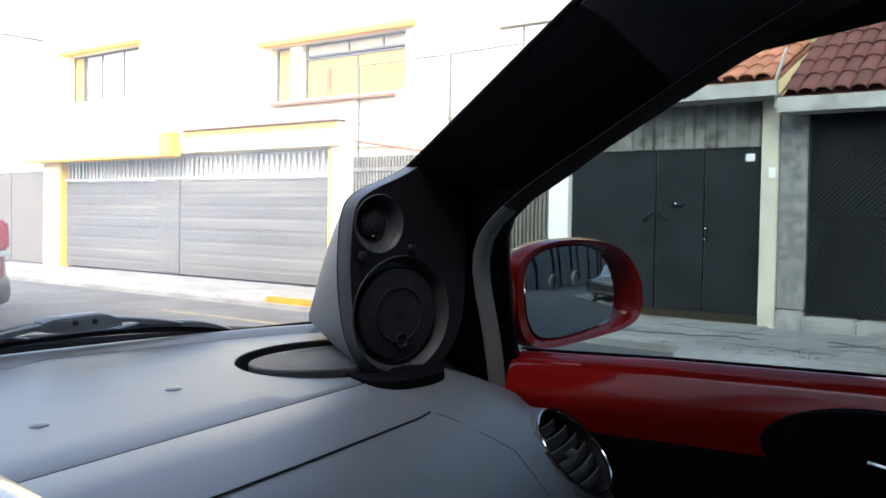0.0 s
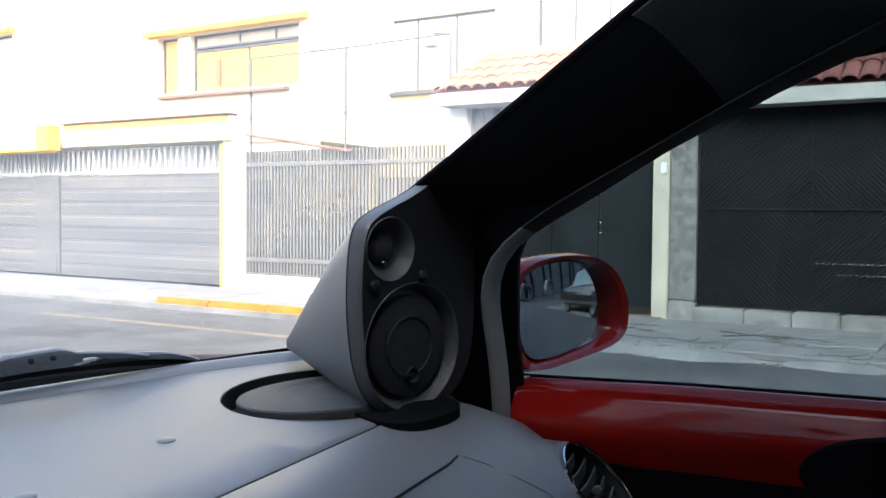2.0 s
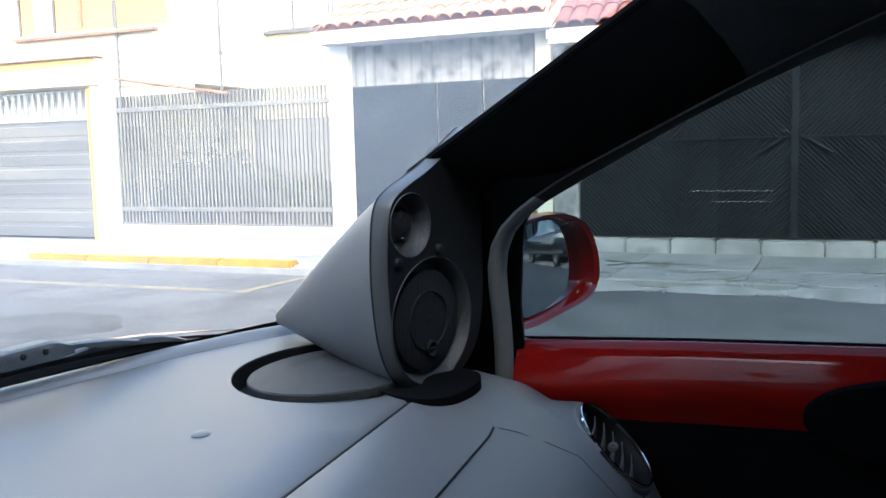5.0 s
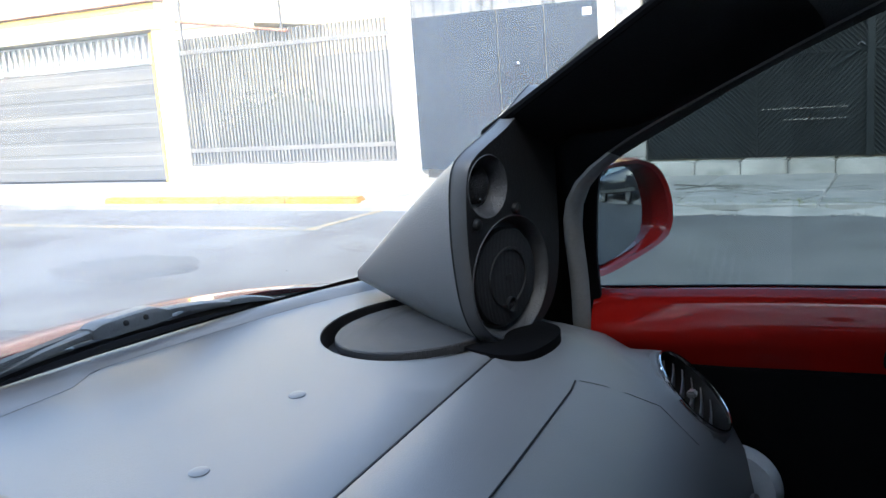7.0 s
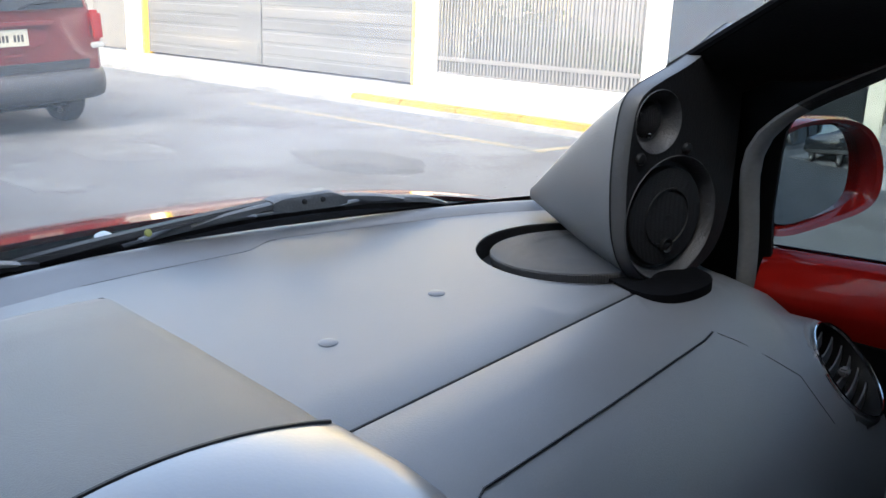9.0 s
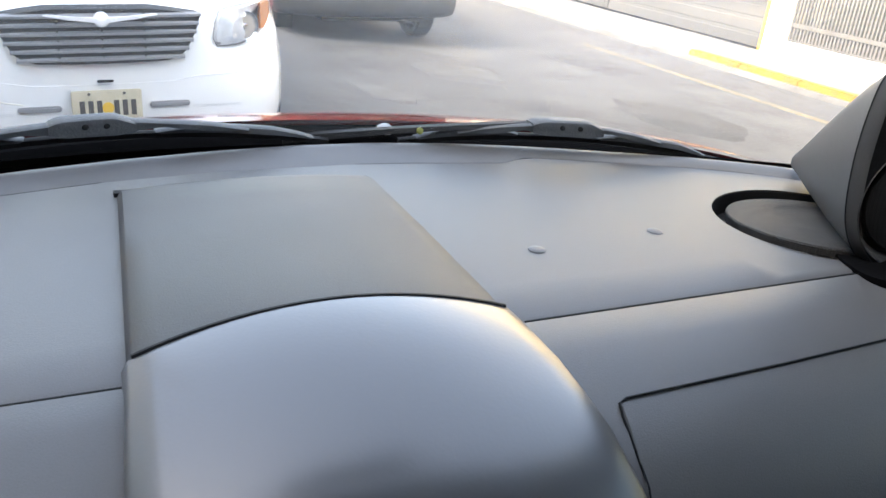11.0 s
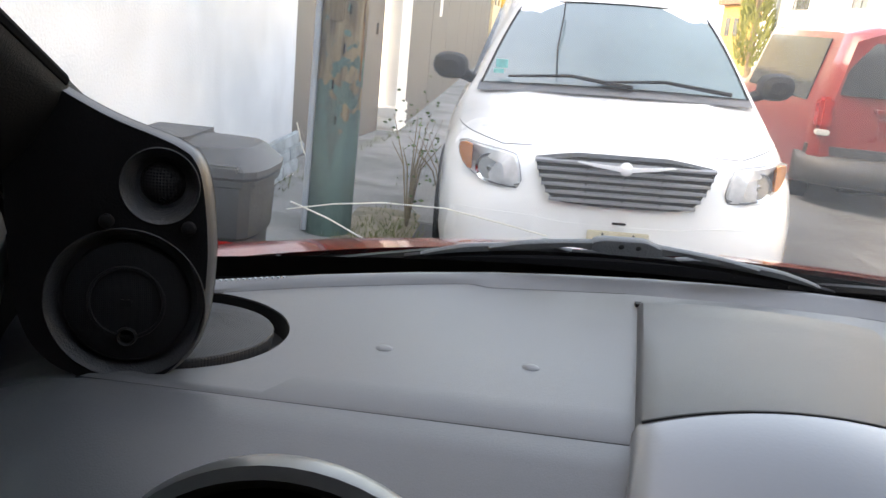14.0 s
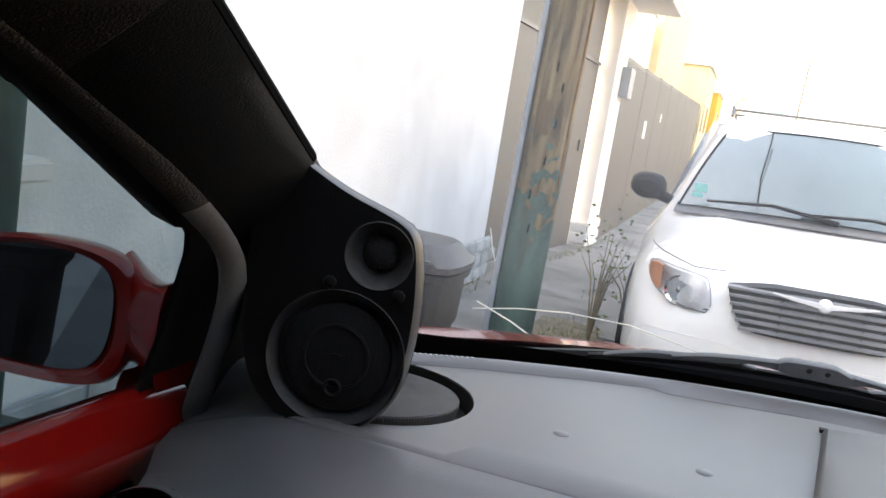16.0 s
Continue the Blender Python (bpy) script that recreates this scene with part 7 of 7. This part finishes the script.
def minivan_rear(cx, y0, gz, roll):
    v = thing("red_minivan", (cx, y0 + 1.0, gz), (0, roll, 0), "faded red minivan seen from behind, grey bumper", "minivan")
    S = [
        (0.0, [(0.60, 0.55), (0.80, 0.56), (0.86, 0.66), (0.86, 0.86), (0.83, 1.02), (0.69, 1.74), (0.48, 1.82)]),
        (0.10, [(0.68, 0.38), (0.90, 0.40), (0.93, 0.62), (0.93, 0.88), (0.90, 1.05), (0.73, 1.80), (0.50, 1.88)]),
        (0.5, [(0.72, 0.28), (0.93, 0.30), (0.96, 0.60), (0.96, 0.88), (0.93, 1.06), (0.75, 1.82), (0.50, 1.90)]),
        (3.0, [(0.72, 0.28), (0.93, 0.30), (0.96, 0.60), (0.96, 0.88), (0.93, 1.06), (0.75, 1.82), (0.50, 1.90)]),
        (3.6, [(0.72, 0.28), (0.93, 0.30), (0.96, 0.60), (0.96, 0.88), (0.93, 1.02), (0.84, 1.10), (0.48, 1.12)]),
        (4.6, [(0.60, 0.30), (0.80, 0.32), (0.86, 0.50), (0.86, 0.70), (0.80, 0.82), (0.70, 0.88), (0.45, 0.90)]),
    ]
    bm = loft([half_ring(y0 + d, p, cx, gz) for d, p in S])
    bmesh.ops.subdivide_edges(bm, edges=bm.edges, cuts=1, smooth=0.5, use_grid_fill=True)
    part("body", bm, VANRED, v, angle=55)
    bump = []
    for q in [math.sin(math.pi / 2 * i / 14) for i in range(-14, 15)]:
        x, dy = cx + q * 1.0, 0.34 * abs(q) ** 7
        bump.append([(x, y0 - 0.04 + dy, gz + 0.34), (x, y0 - 0.11 + dy, gz + 0.36), (x, y0 - 0.155 + dy, gz + 0.42), (x, y0 - 0.17 + dy, gz + 0.49), (x, y0 - 0.16 + dy, gz + 0.56), (x, y0 - 0.12 + dy, gz + 0.615), (x, y0 - 0.05 + dy, gz + 0.635), (x, y0 + 0.36, gz + 0.635), (x, y0 + 0.36, gz + 0.34)])
    part("bumper", loft(bump), BUMPERGREY, v, "scuffed grey plastic bumper", 50)
    part("bumper_band", loft([[(cx + q * 0.955, y0 - 0.04 + 0.20 * abs(q) ** 7, gz + 0.64), (cx + q * 0.955, y0 - 0.045 + 0.20 * abs(q) ** 7, gz + 0.73), (cx + q * 0.955, y0 + 0.2, gz + 0.73), (cx + q * 0.955, y0 + 0.2, gz + 0.64)] for q in [math.sin(math.pi / 2 * i / 10) for i in range(-10, 11)]]), BINGREY, v)
    for s in (-1, 1):
        tl = part("tail_lamp", box((min(cx + s * 0.79, cx + s * 0.925), y0 - 0.035, gz + 0.89), (max(cx + s * 0.79, cx + s * 0.935), y0 + 0.16, gz + 1.20), 0.035), REDLENS, v, "red and clear tail lamp")
        part("reverse_lens", box((min(cx + s * 0.795, cx + s * 0.92), y0 - 0.037, gz + 0.832), (max(cx + s * 0.795, cx + s * 0.93), y0 + 0.08, gz + 0.887), 0.012), FASCIA, tl)
        wheel(v, cx + s * 0.83, y0 + 0.85, gz + 0.33, 0.33, 0.21, s, GRILLGREY)
        wheel(v, cx + s * 0.83, y0 + 3.8, gz + 0.33, 0.33, 0.21, s, GRILLGREY)
        part("side_glass", loft([[(cx + s * 0.90, y0 + 0.5, gz + 1.14), (cx + s * 0.90, y0 + 3.1, gz + 1.14), (cx + s * 0.755, y0 + 2.9, gz + 1.74), (cx + s * 0.755, y0 + 0.5, gz + 1.74)], [(cx + s * 0.93, y0 + 0.5, gz + 1.13), (cx + s * 0.93, y0 + 3.1, gz + 1.13), (cx + s * 0.785, y0 + 2.9, gz + 1.75), (cx + s * 0.785, y0 + 0.5, gz + 1.75)]]), DARKGLASS, v)
    rg_ = part("rear_glass", loft([[(cx + q * w, y0 - 0.06 + d + 0.05 * q * q, gz + z) for q in [i / 6 for i in range(-6, 7)]] for w, d, z in ((0.765, 0.0, 1.23), (0.75, 0.006, 1.32), (0.715, 0.012, 1.50), (0.66, 0.03, 1.74))], False, False), DARKGLASS, v, "dark rear window")
    part("rear_wiper", rod([(cx + 0.1, y0 - 0.06, gz + 1.235), (cx + 0.2, y0 - 0.065, gz + 1.275), (cx + 0.62, y0 - 0.055, gz + 1.31)], 0.012, 6), BLACK, rg_)
    lip = [(cx + x, gz + z) for x, z in ((-0.42, 1.125), (0.42, 1.125), (0.40, 1.085), (-0.40, 1.085))]
    part("plate_hood", plank(lip, "y", y0 - 0.075, y0 + 0.02, 0.006), VANRED, v)
    part("plate_recess", plank(rounded([(cx - 0.37, gz + 1.08), (cx + 0.37, gz + 1.08), (cx + 0.34, gz + 0.86), (cx - 0.34, gz + 0.86)], 1), "y", y0 - 0.024, y0 + 0.02, 0.004), VANRED, v)
    pl = part("number_plate", box((cx - 0.165, y0 - 0.04, gz + 0.90), (cx + 0.165, y0 - 0.028, gz + 1.055), 0.004), PLATE, v, "pale number plate")
    for k in range(7):
        if k != 3:
            part("plate_bar", box((cx - 0.118 + 0.0355 * k, y0 - 0.043, gz + 0.94), (cx - 0.096 + 0.0355 * k, y0 - 0.038, gz + 1.005)), PLATEINK, pl)
    part("tailgate_handle", box((cx - 0.1, y0 - 0.045, gz + 0.79), (cx + 0.1, y0 - 0.01, gz + 0.82), 0.01), VANRED, v)
    part("exhaust", rod([(cx + 0.35, y0 - 0.1, gz + 0.27), (cx + 0.35, y0 + 0.8, gz + 0.3)], 0.03, 10), BLACK, v)
    part("underside", box((cx - 0.56, y0 + 0.1, gz + 0.28), (cx + 0.56, y0 + 4.4, gz + 0.40)), BLACK, v)


minivan_rear(3.45, 8.6, -0.36, 0.0)


def old_saloon(cx, y0, gz):
    """A long dark saloon seen in the door mirror."""
    v = thing("black_saloon", (cx, y0, gz), label="old black saloon with a pale side strip, parked behind", category="car")
    S = [(0.0, 0.80, 0.42, 0.78), (0.15, 0.88, 0.3, 0.86), (1.2, 0.90, 0.26, 0.92), (1.5, 0.90, 0.26, 0.95), (3.4, 0.90, 0.26, 0.97), (4.6, 0.88, 0.3, 0.93), (4.8, 0.82, 0.42, 0.84)]
    part("body", loft([half_ring(y0 + d, [(w * 0.8, zb), (w, zb + 0.06), (w + 0.03, 0.58), (w, zt - 0.08), (w * 0.9, zt), (w * 0.5, zt + 0.03)], cx, gz) for d, w, zb, zt in S]), CARBLACK, v, angle=50)
    part("cabin", loft([half_ring(y0 + d, [(w, zb), (w - 0.02, zb + 0.05), (w * 0.83, zt - 0.04), (w * 0.7, zt)], cx, gz) for d, w, zb, zt in ((1.4, 0.84, 0.93, 0.98), (2.0, 0.82, 0.95, 1.40), (3.0, 0.82, 0.95, 1.42), (3.7, 0.82, 0.95, 1.0))]), VANGLASS, v, angle=50)
    for s in (-1, 1):
        part("side_strip", box((min(cx + s * 0.925, cx + s * 0.945), y0 + 0.3, gz + 0.36), (max(cx + s * 0.925, cx + s * 0.945), y0 + 4.5, gz + 0.46), 0.006), SILVER, v)
        for d in (0.95, 3.75):
            wheel(v, cx + s * 0.82, y0 + d, gz + 0.32, 0.32, 0.2, s, SILVER)
        part("bumper_end", box((cx - 0.86, y0 + (4.74 if s > 0 else -0.1), gz + 0.42), (cx + 0.86, y0 + (4.9 if s > 0 else 0.06), gz + 0.56), 0.02), CHROME, v)


old_saloon(8.7, -9.75, -0.56)
rw = thing("posts_behind", (8, -20, -0.6), label="row of dark posts before a pale block wall", category="fence")
bar = shared("post", box((-0.13, -0.13, 0), (0.13, 0.13, 5.0)), BLACK)
rnd = random.Random(31)
for k in range(24):
    piece("post", bar, pose(-4 + 1.5 * k + rnd.uniform(-0.4, 0.4), -20 + rnd.uniform(-0.3, 0.3), -0.64), rw)
part("low_wall", box((-8, -22.0, -1), (44, -21.7, 1.5)), CONCRETE, rw, "pale concrete block wall")
part("rear_wall", box((-8, -27, -1), (46, -26.6, 7)), STONEGREY, rw)
for x, y in ((12.0, -18.4), (9.2, -19.0)):
    pipe = part("concrete_pipe", lathe((x, y, -0.03), (0, 1, 0), [(0.62, 0), (0.62, 0.8), (0.48, 0.8), (0.48, 0)], 28, caps=False), CONCRETE, None)
    tagged(pipe, "short concrete drain pipe lying before the posts", "pipe")

# outside of the car that the camera sits in: wheels, sills and tail
for s in (1, -1):
    for y in (1.0, -1.55):
        wheel(car, s * 0.745, y, 0.16, 0.30, 0.19, s, GRILLGREY)
    part("side_sill", box((min(s * 0.70, s * 0.80), -1.15, 0.02), (max(s * 0.70, s * 0.80), 0.62, 0.31), 0.03), REDPAINT, car)
    part("rear_wing", loft([[(s * (0.80 + 0.05 * math.sin(math.pi * k / 8)), -0.56 - 0.21 * k, 0.10), (s * (0.81 + 0.06 * math.sin(math.pi * k / 8)), -0.56 - 0.21 * k, 0.55), (s * 0.795, -0.56 - 0.21 * k, 1.02 - 0.02 * k), (s * (0.715 - 0.006 * k), -0.56 - 0.19 * k, 1.43 - 0.025 * k), (s * 0.645, -0.56 - 0.16 * k, 1.60 - 0.025 * k)] for k in range(9)], False, False), REDPAINT, car, "rounded red rear wing", 60)
part("tailgate", loft([[(x * w, y, z) for x in [i / 8 for i in range(-8, 9)]] for w, y, z in ((0.76, -2.30, 0.08), (0.80, -2.38, 0.35), (0.78, -2.36, 0.8), (0.72, -2.31, 1.08), (0.64, -2.2, 1.2))], False, False), REDPAINT, car, "rounded red tailgate", 60)
